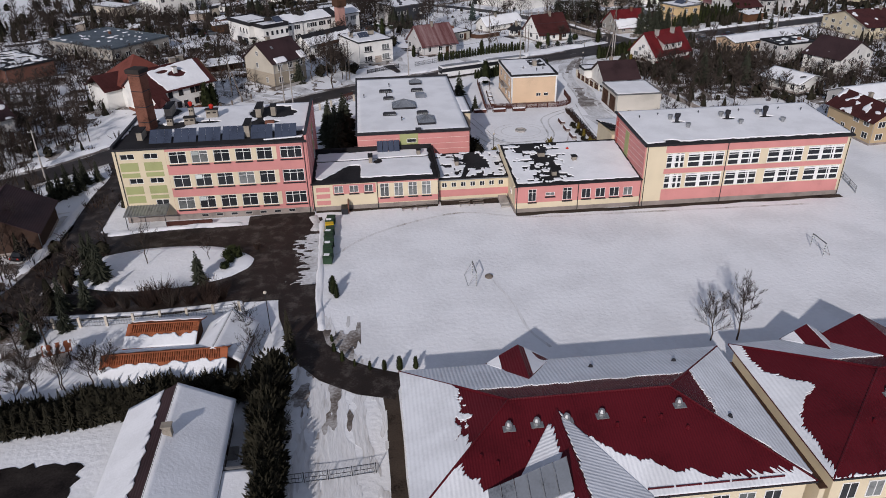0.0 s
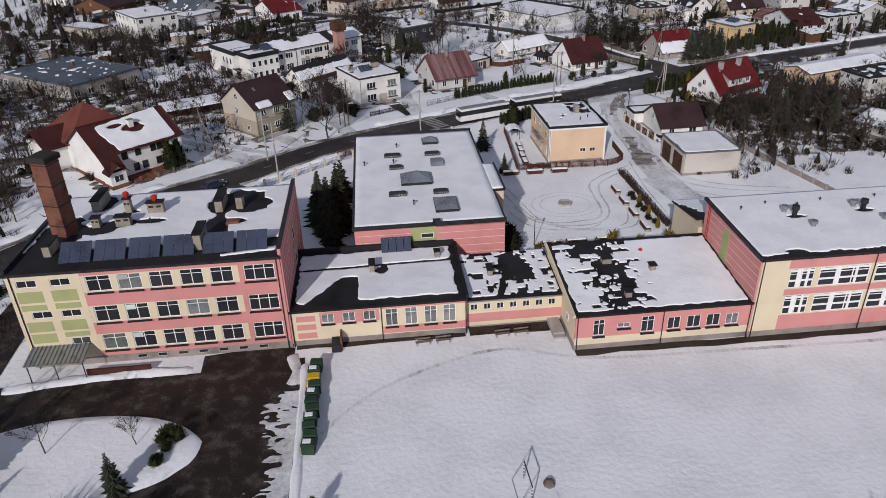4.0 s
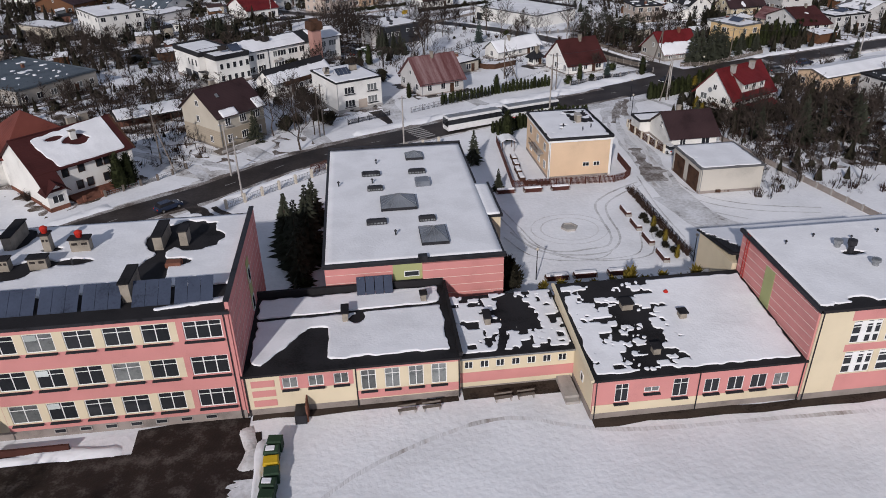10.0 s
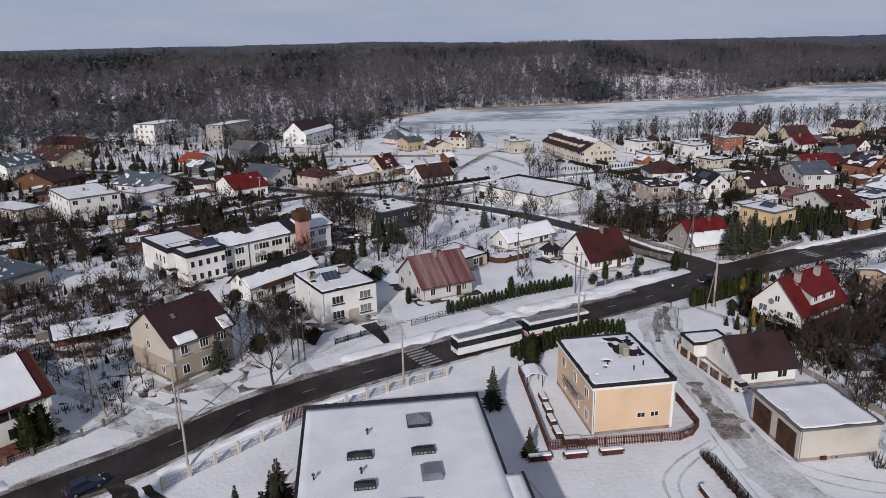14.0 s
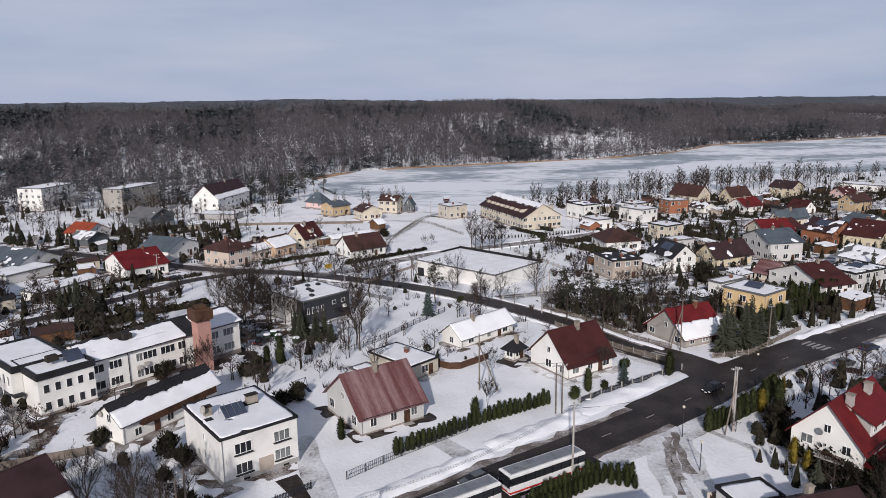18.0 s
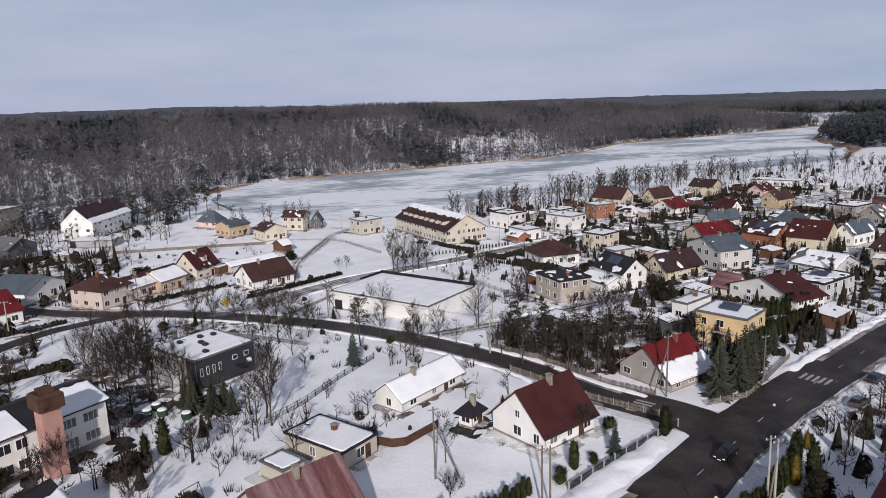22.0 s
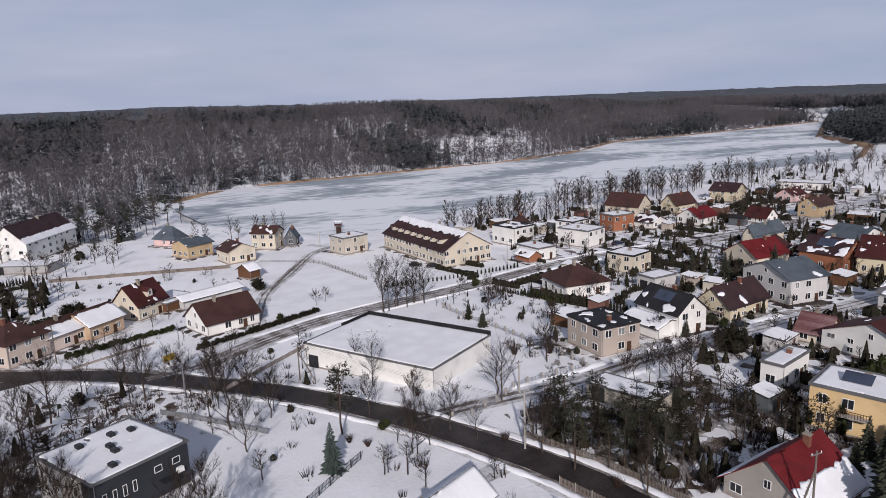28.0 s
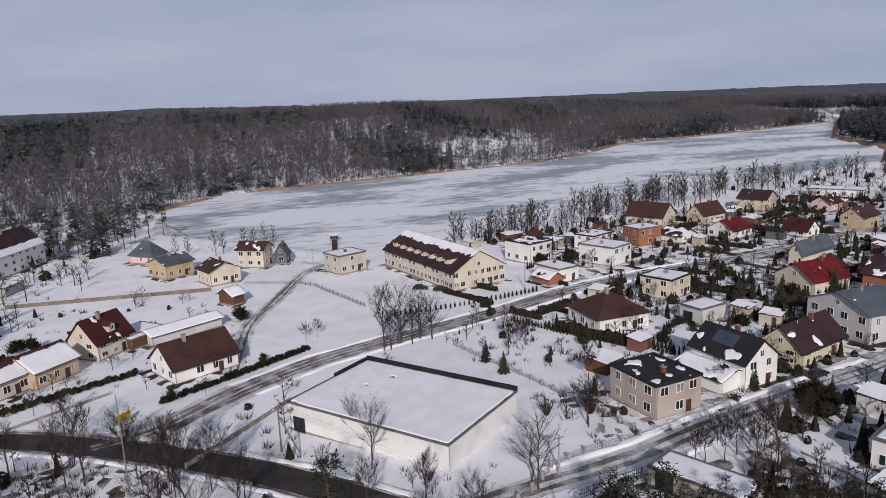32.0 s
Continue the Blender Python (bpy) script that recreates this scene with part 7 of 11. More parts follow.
dish = part("satellite_dish", Shape().tube((-0.9, -6.62, 5.6), (-0.9, -6.72, 5.6), 0.3, 0.5, 14), STEEL, rd)
part("dish_arm", Shape().tube((-0.9, -6.5, 5.6), (-0.9, -6.66, 5.6), 0.05, 0.05, 5), BLACKMETAL, dish)

# ---- buildings in the foreground ----
def hip_building(x0, x1, y0, y1, eave, top_z, label, wing_x=None, wing_end=30.0, gables=(), seed=0, snowy=True):
    """A long hip-roofed building with cross gables, red metal tiles and lying snow."""
    b = thing("red_roofed_building", x0, y0, 0, 0, label, "building")
    L, W = x1 - x0, y1 - y0
    mid, run = W / 2, W / 2
    wl = part("wall", Shape().box(L / 2, W / 2, eave / 2 - 0.2, L - 1.0, W - 1.0, eave + 0.4), CREAM, b)
    part("plinth", Shape().box(L / 2, W / 2, 0.1, L - 0.9, W - 0.9, 1.0), PLINTH, b)
    k0, k1 = run, L - run
    near = [(0, 0, eave), (L, 0, eave), (k1, mid, top_z), (k0, mid, top_z)]
    far = [(L, W, eave), (0, W, eave), (k0, mid, top_z), (k1, mid, top_z)]
    left = [(0, W, eave), (0, 0, eave), (k0, mid, top_z)]
    right = [(L, 0, eave), (L, W, eave), (k1, mid, top_z)]
    for f in (near, far, left, right):
        part("roof_slope", Shape().slab(f, 0.15), ROOF_RED, b)
    for p, q in ((near[3], near[2]), (near[0], near[3]), (near[1], near[2]), (far[0], near[2]), (far[1], near[3])):
        part("ridge_cap", Shape().tube(p, q, 0.13, 0.13, 6), ROOF_RED, b)
    g_ = Shape().tube((0, -0.05, eave - 0.1), (L, -0.05, eave - 0.1), 0.09, 0.09, 6)
    part("gutter", g_, BLACKMETAL, b)
    part("gutter", Shape().tube((L + 0.05, 0, eave - 0.1), (L + 0.05, W, eave - 0.1), 0.09, 0.09, 6), BLACKMETAL, b)
    s = Shape()
    n_ = lambda u, v, k: noise.noise(Vector((u * 0.45, v * 0.45, seed + k))) + 0.5 * noise.noise(Vector((u * 1.3, v * 1.3, seed + k + 5)))
    comb = lambda u: 0.2 * math.sin(u * 14.0) + 0.2 * noise.noise(Vector((u * 1.6, 4, seed)))
    lw = math.dist(far[0], far[1])
    sw = math.dist((0, W, eave), (0, mid, top_z))
    sheet(s, far, lambda u, v: sw - 0.35 - v + 0.3 * n_(u, v, 1) + comb(u), 0.16, 0.1, 0.01)
    sheet(s, [left[0], left[1], left[2], left[2]], lambda u, v: (6.8 if snowy else 0.9 + 4.2 * math.exp(-((u - 8.5) / 2.6) ** 2)) - v * 0.9 + (2.0 if snowy else 0.5) * n_(u, v * 1.4, 2) + comb(u), 0.16, 0.1, 0.01)
    sheet(s, [right[0], right[1], right[2], right[2]], lambda u, v: min(1.3, (u - 0.6) * 0.8, 8.6 - v) + 0.6 * n_(u, v, 3) + comb(u), 0.16, 0.1, 0.01)
    rx_ = (wing_x or 0) - x0
    valley = lambda u, v: 1.3 * (9.2 * max(0.0, 1 - (u - rx_) / 17.5) ** 1.45 - v) if snowy and u > rx_ else -9
    sheet(s, near, lambda u, v: max((0.7 + 0.9 * step(20, 28, u) if snowy else 0.7 * step(2, 6, u)) + (4.5 * math.exp(-(u / 5.5) ** 2) if snowy else 0) - v, valley(u, v)) + 0.6 * n_(u * 1.5, v, 4) + (0.7 * n_(u * 3, v, 8) if u > 19 else 0) + 0.7 * comb(u) + 0.5 * noise.noise(Vector((u * 2.6, v * 0.5, 3))), 0.15, 0.07, 0.01)
    part("roof_snow", s, SNOW_RIBBED, b, "snow lying in drifts on red metal tiles", smooth=True)
    if wing_x is not None:
        hw, wz = 6.2, eave + (top_z - eave) * 0.86
        rx = wing_x - x0
        yin = mid - (top_z - wz) / ((top_z - eave) / run)
        ye = wing_end - y0
        w = part("wing_wall", Shape().box(rx, ye / 2 + 0.6, eave / 2 - 0.2, 2 * hw - 1.0, -ye, eave + 0.4), CREAM, b)
        lf = [(rx - hw, ye, eave), (rx - hw, 0.0, eave), (rx, yin, wz), (rx, ye, wz)]
        rf = [(rx + hw, 0.0, eave), (rx + hw, ye, eave), (rx, ye, wz), (rx, yin, wz)]
        for f in (lf, rf):
            part("wing_roof", Shape().slab([(p[0], p[1], p[2] + 0.03) for p in f][::-1], 0.12), ROOF_RED, b)
        part("ridge_cap", Shape().tube((rx, ye, wz + 0.05), (rx, yin, wz + 0.05), 0.13, 0.13, 6), ROOF_RED, b)
        s2 = Shape()
        up = lambda f: [(p[0], p[1], p[2] + 0.04) for p in f]
        sheet(s2, up(rf), lambda u, v: 10.2 - v + 0.5 * n_(u, v, 12) + comb(u), 0.16, 0.1, 0.01)
        sheet(s2, up(lf), lambda u, v: 5.9 - v + 0.5 * n_(u, v, 13) + comb(u), 0.16, 0.1, 0.01)
        part("roof_snow", s2, SNOW_RIBBED_Y, b, smooth=True)
        sl = (wz - eave) / hw
        for k in range(6):
            q = []
            for dx, dy, dz in ((0.9 + k * 1.06, -1.3, 0.3), (1.88 + k * 1.06, -1.3, 0.3), (1.88 + k * 1.06, 1.2, 1.3), (0.9 + k * 1.06, 1.2, 1.3)):
                q.append((rx - dx, dy + 0.4, wz - dx * sl + dz))
            q = q[::-1]
            col = part("solar_collector", Shape().slab(q, 0.08), SOLAR_GREY, b, "grey glass solar collector")
            part("frame", Shape().tube(q[0], q[3], 0.05, 0.05, 4), STEEL, col)
    for gx, gw, gz, gl in gables:
        # cross gable over the far eave
        a = gx - x0
        inn = W - (gz - eave) / ((top_z - eave) / run) + 0.3
        wallg = Shape()
        wallg.poly([(a - gw, W - 0.3, eave), (a + gw, W - 0.3, eave), (a, W - 0.3, gz)][::-1])
        gb = part("gable", wallg, CREAM, b)
        part("gable_roof", Shape().slab([(a - gw - 0.3, W + 0.4, eave - 0.1), (a, W + 0.4, gz + 0.1), (a, inn, gz + 0.1), (a - gw - 0.3, W - 0.2, eave + 0.1)], 0.12), ROOF_RED, gb)
        gs = sheet(Shape(), [(a - gw - 0.2, W - 0.15, eave + 0.1), (a - gw - 0.2, W + 0.3, eave - 0.05), (a, W + 0.3, gz + 0.1), (a, inn, gz + 0.1)], lambda u, v: 2.3 - v + 0.8 * n_(u, v, 30), 0.3, 0.08, 0.01)
        sheet(gs, [(a + gw + 0.2, W + 0.3, eave - 0.05), (a + gw + 0.2, W - 0.15, eave + 0.1), (a, inn, gz + 0.1), (a, W + 0.3, gz + 0.1)], lambda u, v: 3.2 - v + 0.5 * n_(u, v, 31), 0.3, 0.08, 0.01)
        part("gable_snow", gs, SNOW_ROOF, gb)
        part("gable_roof", Shape().slab([(a, W + 0.4, gz + 0.1), (a + gw + 0.3, W + 0.4, eave - 0.1), (a + gw + 0.3, W - 0.2, eave + 0.1), (a, inn, gz + 0.1)], 0.12), ROOF_RED, gb)
    sl = (top_z - eave) / run
    for k, vx in enumerate((9.0, 11.5, 14.2, 17.4, 24.6)):
        if wing_x is None or vx < 30:
            vy = mid - 3.0 + 0.05 * vx
            zz = eave + vy * sl
            v = part("roof_vent", Shape().lathe(vx, vy, ((0.36, zz - 0.1), (0.34, zz + 0.35), (0.2, zz + 0.62), (0.04, zz + 0.7)), 8), STEEL, b, "domed grey roof vent")
            part("flashing", Shape().box(vx, vy - 0.15, zz + 0.0, 1.1, 0.8, 0.1), STEEL, v)
    for vx, vy in ((10.4, 5.2), (18.5, 6.2), (21, 6.4), (22.6, 6.6), (24.6, 5.4), (6.2, 4.5), (7.5, 3.8)):
        zz = eave + min(vy, vx) * sl
        part("pipe_boot", Shape().lathe(vx, vy, ((0.2, zz), (0.14, zz + 0.3), (0.03, zz + 0.36)), 6), ROOF_RED, b)
    for vx, vy in ((12.5, W - 4.3), (19, W - 3.2), (27.5, W - 3.4), (29.0, 6.5)):
        zz = eave + min(W - vy, L - vx, vy) * sl
        part("pipe_boot", Shape().lathe(vx, vy, ((0.3, zz), (0.16, zz + 0.35), (0.03, zz + 0.42)), 6), BLACKMETAL, b)
    for k in range(6):
        window(b, 19 + k * 2.3, 0.47, eave * 0.5, 0, 1.5, 1.9, 1, k % 3 == 1)
    for k in range(5):
        part("snow_guard", Shape().box(20.5 + k * 2.4, 0.55, eave + 0.32, 2.2, 0.06, 0.18), ROOF_RED, b)
    return b


hip_building(1.1, 34.9, 39.5, 58.4, 4.1, 7.4, "long building with red metal roof and drifting snow", 14.6, 27.0, ((13.4, 3.0, 6.0, 0),), 1)
second = hip_building(36.3, 70.0, 39.5, 58.6, 4.1, 7.4, "second red-roofed building beside the first", None, 0, ((44.9, 2.4, 5.6, 0),), 60, False)
for k in range(3):
    window(second, 2.2 + k * 2.4, 0.47, 2.0, 0, 1.5, 1.9, 1, k == 1)
cross_ = part("cross_roof", Shape().slab([(13.6, 9.3, 7.5), (17.4, 9.3, 5.9), (17.4, 18.6, 5.0), (13.6, 18.6, 7.2)], 0.15), ROOF_RED, second)
part("cross_roof", Shape().slab([(9.8, 17.6, 4.9), (13.6, 9.3, 7.5), (13.6, 18.6, 7.2), (9.8, 18.6, 4.9)], 0.15), ROOF_RED, second)
gap = thing("courtyard_wall", 35.6, 48, 0, 0, "narrow cream wall between two red roofs", "wall")
part("wall", Shape().box(0, 0, 1.6, 0.5, 17, 3.2), CREAM, gap)
part("cap", Shape().box(0, 0, 3.25, 0.7, 17.2, 0.12), WOODDARK, gap)
fr = Shape()
strip = ribbon("path", [(0.0, 62.5), (0.2, 56), (0.3, 48), (0.4, 40)], 1.5, SOIL, 0.03, "dark bare strip along the wall", "ground", rough=0.3)

house(-20.4, 49.6, 1, 9.2, 15.0, 2.9, 'gable', 'v', 2.4, 'white', 'roof_dark', 0.99, 1, 'white cottage with thick snow on dark tin roof', snow2=(0.99, -0.74))
house(-56.5, 103.5, 8, 12.0, 11.0, 3.4, 'gable', 'v', 3.4, 'wood_dark', 'roof_dark', 0.02, 0, 'dark brown timber house with brown roof', chimney=0)
house(-14.0, 45.0, 1, 3.4, 7.0, 2.2, 'flat', 'u', 0, 'white', 'roof_grey', 0.99, 0, 'low lean-to with snow on roof', cat='lean-to', chimney=0)
house(-25.7, 72.4, -2, 7.0, 4.8, 1.9, 'gable', 'u', 1.0, 'wood', 'tile_rust', 0.5, 0, 'open garden shelter with rusty tiles and snow', cat='shelter', snowline=0.5, chimney=0)
house(-24.0, 65.9, 0, 12.2, 5.6, 1.9, 'gable', 'u', 1.5, 'wood', 'tile_rust', 0.5, 0, 'long garden shed with rusty tiles and snow', cat='shed', snowline=0.62, chimney=0)
house(-18.4, 69.6, -8, 4.6, 6.6, 2.0, 'gable', 'v', 1.5, 'wood', 'roof_grey', 0.98, 0, 'garden shed wing under smooth snow', cat='shed', chimney=0)
# tiles that show through above the snow line on the two garden roofs
tile = Shape().tube((0, -0.25, 0), (0, 0.25, 0), 0.12, 0.12, 5).mesh("roof_tile", TILE_RUST)
for (cx, cy, yaw, n, rows_, z0, sl, hw) in ((-24.0, 65.9, 0, 48, 2, 1.9, 1.5 / 2.8, 2.8), (-25.7, 72.4, -2, 28, 2, 1.9, 1.0 / 2.4, 2.4)):
    rack = thing("ridge_tiling", cx, cy, 0, yaw, "rows of rusty red roof tiles near the ridge", "roof tiles", kind="structure")
    for r_ in range(rows_):
        d_ = 0.35 + r_ * 0.52
        for k in range(n):
            part("tile", tile, TILE_RUST, rack, at=pose(-n * 0.125 + k * 0.25, -d_, z0 + (hw - d_) * sl + 0.17, math.degrees(math.atan(sl)), 0, 0))

well = thing("garden_well", -37.2, 70.3, 0, 20, "round stone well with red tiled gable roof", "well")
part("stone_ring", Shape().lathe(0, 0, ((0.85, 0), (0.85, 0.85), (0.75, 0.95), (0.55, 0.95)), 12), CONCRETE, well)
for sx in (-1, 1):
    part("post", Shape().box(sx * 0.95, 0, 1.0, 0.14, 0.14, 2.1), WOODDARK, well)
    part("roof_half", Shape().slab([(-1.5, sx * 1.1, 2.0), (1.5, sx * 1.1, 2.0), (1.5, 0, 2.75), (-1.5, 0, 2.75)][::sx], 0.08), TILE_RUST, well)
part("roof_snow", sheet(Shape(), [(-1.4, -1.1, 2.03), (1.4, -1.1, 2.03), (1.4, 0, 2.78), (-1.4, 0, 2.78)], lambda u, v: math.sin(u * 7) * 0.3 + 0.5 * noise.noise(Vector((u * 2, v * 3, 1))) - 0.05, 0.12, 0.05, 0.01), SNOW_ROOF, well)
part("windlass", Shape().tube((-0.95, 0, 1.3), (0.95, 0, 1.3), 0.09, 0.09, 6), WOODDARK, well)

# ---- school drive and its island ----
ribbon("school_drive", [(-62, 60), (-52, 76), (-49, 84), (-47, 92), (-45.8, 104), (-46.2, 118), (-46, 128), (-50, 140)], 5.2, SLUSH, 0.05, "wet dark slushy drive", "road", rough=0.2, seed=3)
ribbon("school_drive", [(-48, 82.6), (-40, 82.2), (-30, 82), (-20.5, 83.2), (-15, 86.5), (-13.5, 92), (-14, 97), (-18, 100.0), (-28, 100.4), (-40, 100.2), (-46, 101)], 6.4, SLUSH, 0.06, "wet dark slushy drive round the island", "road", rough=0.15, seed=4)
ribbon("school_drive", [(-11.8, 104.5), (-11.6, 96), (-11.6, 88), (-11.2, 80), (-10.4, 74), (-9, 69), (-6, 64.8), (-2.5, 62.4), (1.2, 61.2)], 4.6, SLUSH, 0.055, "slushy drive along the playing field", "road", rough=0.2, seed=5)
yard_field = lambda u, v: min(u + 1.2 * noise.noise(Vector((v * 0.4, 0, 1))), v - 0.4 + 0.6 * noise.noise(Vector((u * 0.4, 0, 2))), 39.4 - u + 0.5 * noise.noise(Vector((v * 0.6, 0, 4))), 22.2 - v + 0.5 * noise.noise(Vector((u * 0.5, 0, 7))))
tagged(part("school_yard", sheet(Shape(), [(-48, 80.2, 0), (-8.4, 80.2, 0), (-8.4, 102.8, 0), (-48, 102.8, 0)], yard_field, 0.5, 0.01, 0.025, 0.0, 0.04, True), SLUSH), "wet brown asphalt loop round the garden island", "road", "", "structure")
tagged(part("slush_patch", sheet(Shape(), [(-16.4, 84, 0), (-9.0, 84, 0), (-9.0, 99, 0), (-16.4, 99, 0)], lambda u, v: 0.55 * noise.noise(Vector((u * 0.35, v * 1.1, 5))) + 0.5 * noise.noise(Vector((u * 0.9, v * 2.6, 9))) + 0.16 * (u - 3.6) - 0.25, 0.25, 0.02, 0.085, 0.0, 0.03, True), TRACK), "streaks of rutted grey slush on the yard", "snow", "", "stuff")
ribbon("school_yard", [(-13.6, 81), (-13.4, 90), (-13.2, 98), (-13.6, 104.6)], 9.4, SLUSH, 0.04, "wet black asphalt yard beside the island", "road", rough=0.15, seed=16)
ribbon("school_yard", [(-20.5, 104.2), (-16, 104.4), (-10.2, 104.4)], 5.6, SLUSH, 0.045, "wet asphalt yard by the school wall", "road", rough=0.3, seed=6)
tagged(part("snowy_drive", sheet(Shape(), [(-12.5, 37, 0), (-0.4, 37, 0), (-0.4, 76, 0), (-12.5, 76, 0)], lambda u, v: 0.35 + 0.9 * noise.noise(Vector((u * 0.8, v * 0.16, 3))) + 0.5 * noise.noise(Vector((u * 2.2, v * 0.5, 6))) - 0.055 * abs(u - 6.6) ** 1.5 - 0.9 * step(24, 40, v) * step(3, 9, u), 0.3, 0.012, 0.022, 0.0, 0.03, True), TRACK_LIGHT), "rutted packed snow drive with brown streaks", "road", "", "structure")
tagged(part("slush_patch", sheet(Shape(), [(-11, 54, 0), (-3.0, 54, 0), (-3.0, 74, 0), (-11, 74, 0)], lambda u, v: 0.9 * noise.noise(Vector((u * 0.7, v * 0.22, 13))) + 0.5 * noise.noise(Vector((u * 2.0, v * 0.7, 16))) - 0.12 + 0.02 * (v - 10), 0.3, 0.012, 0.036, 0.0, 0.03, True), RUT), "brown slush streaks where the drive bends", "snow", "", "stuff")
tagged(part("melted_yard", sheet(Shape(), [(-47, 38, 0), (-28.6, 38, 0), (-28.6, 54.6, 0), (-47, 54.6, 0)], patchy(0.95, 8, 5.0, (18.4, 16.6, 0.8)), 0.5, 0.02, 0.03, 0.0, 0.05, True), WETBLACK), "bare wet black yard by the cottage", "ground", "", "structure")
ribbon("wall_foot", [(-10, 107.0), (10, 107.0)], 0.9, SOIL, 0.03, "bare soil along the wall", "ground", rough=0.6, seed=9)
ribbon("wall_foot", [(22, 101.6), (42, 101.5), (60, 101.4), (77, 101.3)], 1.2, SOIL, 0.03, "bare soil along the wall", "ground", rough=0.9, seed=10)
ribbon("wall_foot", [(10.5, 107.6), (22, 107.4)], 2.0, SOIL, 0.03, "bare soil along the wall", "ground", rough=0.3, seed=11)


def mound(name, pts, w, h, material, label, cat="snow", seed=0, kind="stuff"):
    """A lumpy ridge of ploughed snow along a line."""
    s, cols = Shape(), 7
    pl = along(pts, 0.9)
    for i, (x, y, hd) in enumerate(pl):
        for c in range(cols):
            t = c / (cols - 1) * 2 - 1
            ww = w * (0.8 + 0.4 * noise.noise(Vector((i * 0.31, seed, 1))))
            zz = h * max(0, 1 - t * t) * (0.55 + 0.55 * noise.noise(Vector((i * 0.4, c * 0.7, seed)))) if abs(t) < 1 else -0.06
            if i in (0, len(pl) - 1):
                zz = -0.05
            px, py = x - math.sin(hd) * t * ww / 2, y + math.cos(hd) * t * ww / 2
            s.v.append((px, py, land(px, py) + max(zz, -0.06) + 0.02))
    for i in range(len(pl) - 1):
        for c in range(cols - 1):
            a = i * cols + c
            s.f.append((a + 1, a, a + cols, a + cols + 1))
    return tagged(part(name, s, material, smooth=True), label, cat, "", kind)


def shifted(pts, off):
    res = []
    for i, (x, y) in enumerate(pts):
        x0, y0 = pts[max(i - 1, 0)]
        x1, y1 = pts[min(i + 1, len(pts) - 1)]
        d = math.hypot(x1 - x0, y1 - y0)
        res.append((x - (y1 - y0) / d * off, y + (x1 - x0) / d * off))
    return res


for k, (pts, w_, h_, m_) in enumerate((
        (shifted(MAIN[1:5], 5.6), 3.2, 0.7, SNOW), (shifted(MAIN[7:10], 6.4), 4.0, 0.8, SNOW), (shifted(MAIN[9:11], 7.2), 5.0, 0.9, SNOW), ([(47, 209.2), (56, 213.4), (66, 217.6), (71, 221.0)], 5.2, 0.85, SNOW), ([(-25.4, 151.6), (-23.6, 150.6), (-22.4, 150.4)], 3.4, 0.9, SNOW), ([(-25.2, 155.2), (-23.6, 154.6), (-22.6, 154.8)], 2.2, 0.5, SNOW), (shifted(MAIN[13:17], 5.6), 3.0, 0.8, SNOW), (shifted(MAIN[5:8], -4.8), 2.0, 0.5, SNOW), (shifted(MAIN[12:17], -5.2), 2.0, 0.6, SNOW_DIRTY),
        (shifted(CROSS[2:10], 3.8), 1.6, 0.5, SNOW), (shifted(CROSS[1:9], -4.0), 1.8, 0.55, SNOW), (shifted(NORTH[2:10], 4.2), 1.6, 0.5, SNOW), (shifted(NORTH[2:10], -4.0), 1.6, 0.5, SNOW),
        (shifted(EAST[2:7], 3.6), 1.8, 0.6, SNOW), (shifted(EAST[2:7], -3.6), 1.8, 0.6, SNOW),
        ([(-42, 103.0), (-36, 104.0), (-30, 104.5), (-21, 104.2)], 2.4, 0.5, SNOW), ([(-10.6, 105.9), (-9.6, 102.5), (-10.0, 99.5)], 2.2, 0.35, SNOW_DIRTY), ([(-8.9, 104), (-8.6, 92), (-8.4, 80), (-7.6, 72)], 1.4, 0.4, SNOW), ([(-50.5, 92), (-49.5, 104), (-49.8, 118)], 2.2, 0.7, SNOW), ([(-45, 80.0), (-30, 79.6), (-18, 80.6)], 1.3, 0.4, SNOW))):
    mound("snow_bank", pts, w_, h_, m_, "lumpy ploughed snow bank beside the road", seed=k * 3.1)

# island of snow in the drive
isl = Shape()
ring = []
for k in range(40):
    a_ = 2 * math.pi * k / 40
    ring.append((-31.0 + 12.8 * math.cos(a_) * (1 + 0.03 * noise.noise(Vector((k * 0.5, 0, 0)))), 91.4 + 6.2 * math.sin(a_)))
for f_, h_ in ((1.0, 0.05), (0.96, 0.3), (0.8, 0.34), (0.4, 0.36)):
    for x, y in ring:
        isl.v.append((-31.0 + (x + 31.0) * f_, 91.4 + (y - 91.4) * f_, h_ + 0.08 * noise.noise(Vector((x, y, f_ * 9)))))
for r_ in range(3):
    for k in range(40):
        isl.f.append((r_ * 40 + k, r_ * 40 + (k + 1) % 40, (r_ + 1) * 40 + (k + 1) % 40, (r_ + 1) * 40 + k))
isl.f.append(tuple(120 + k for k in range(40)))
tagged(part("garden_island", isl, SNOW, smooth=True), "raised snowy garden island inside the school drive", "ground", "", "structure")

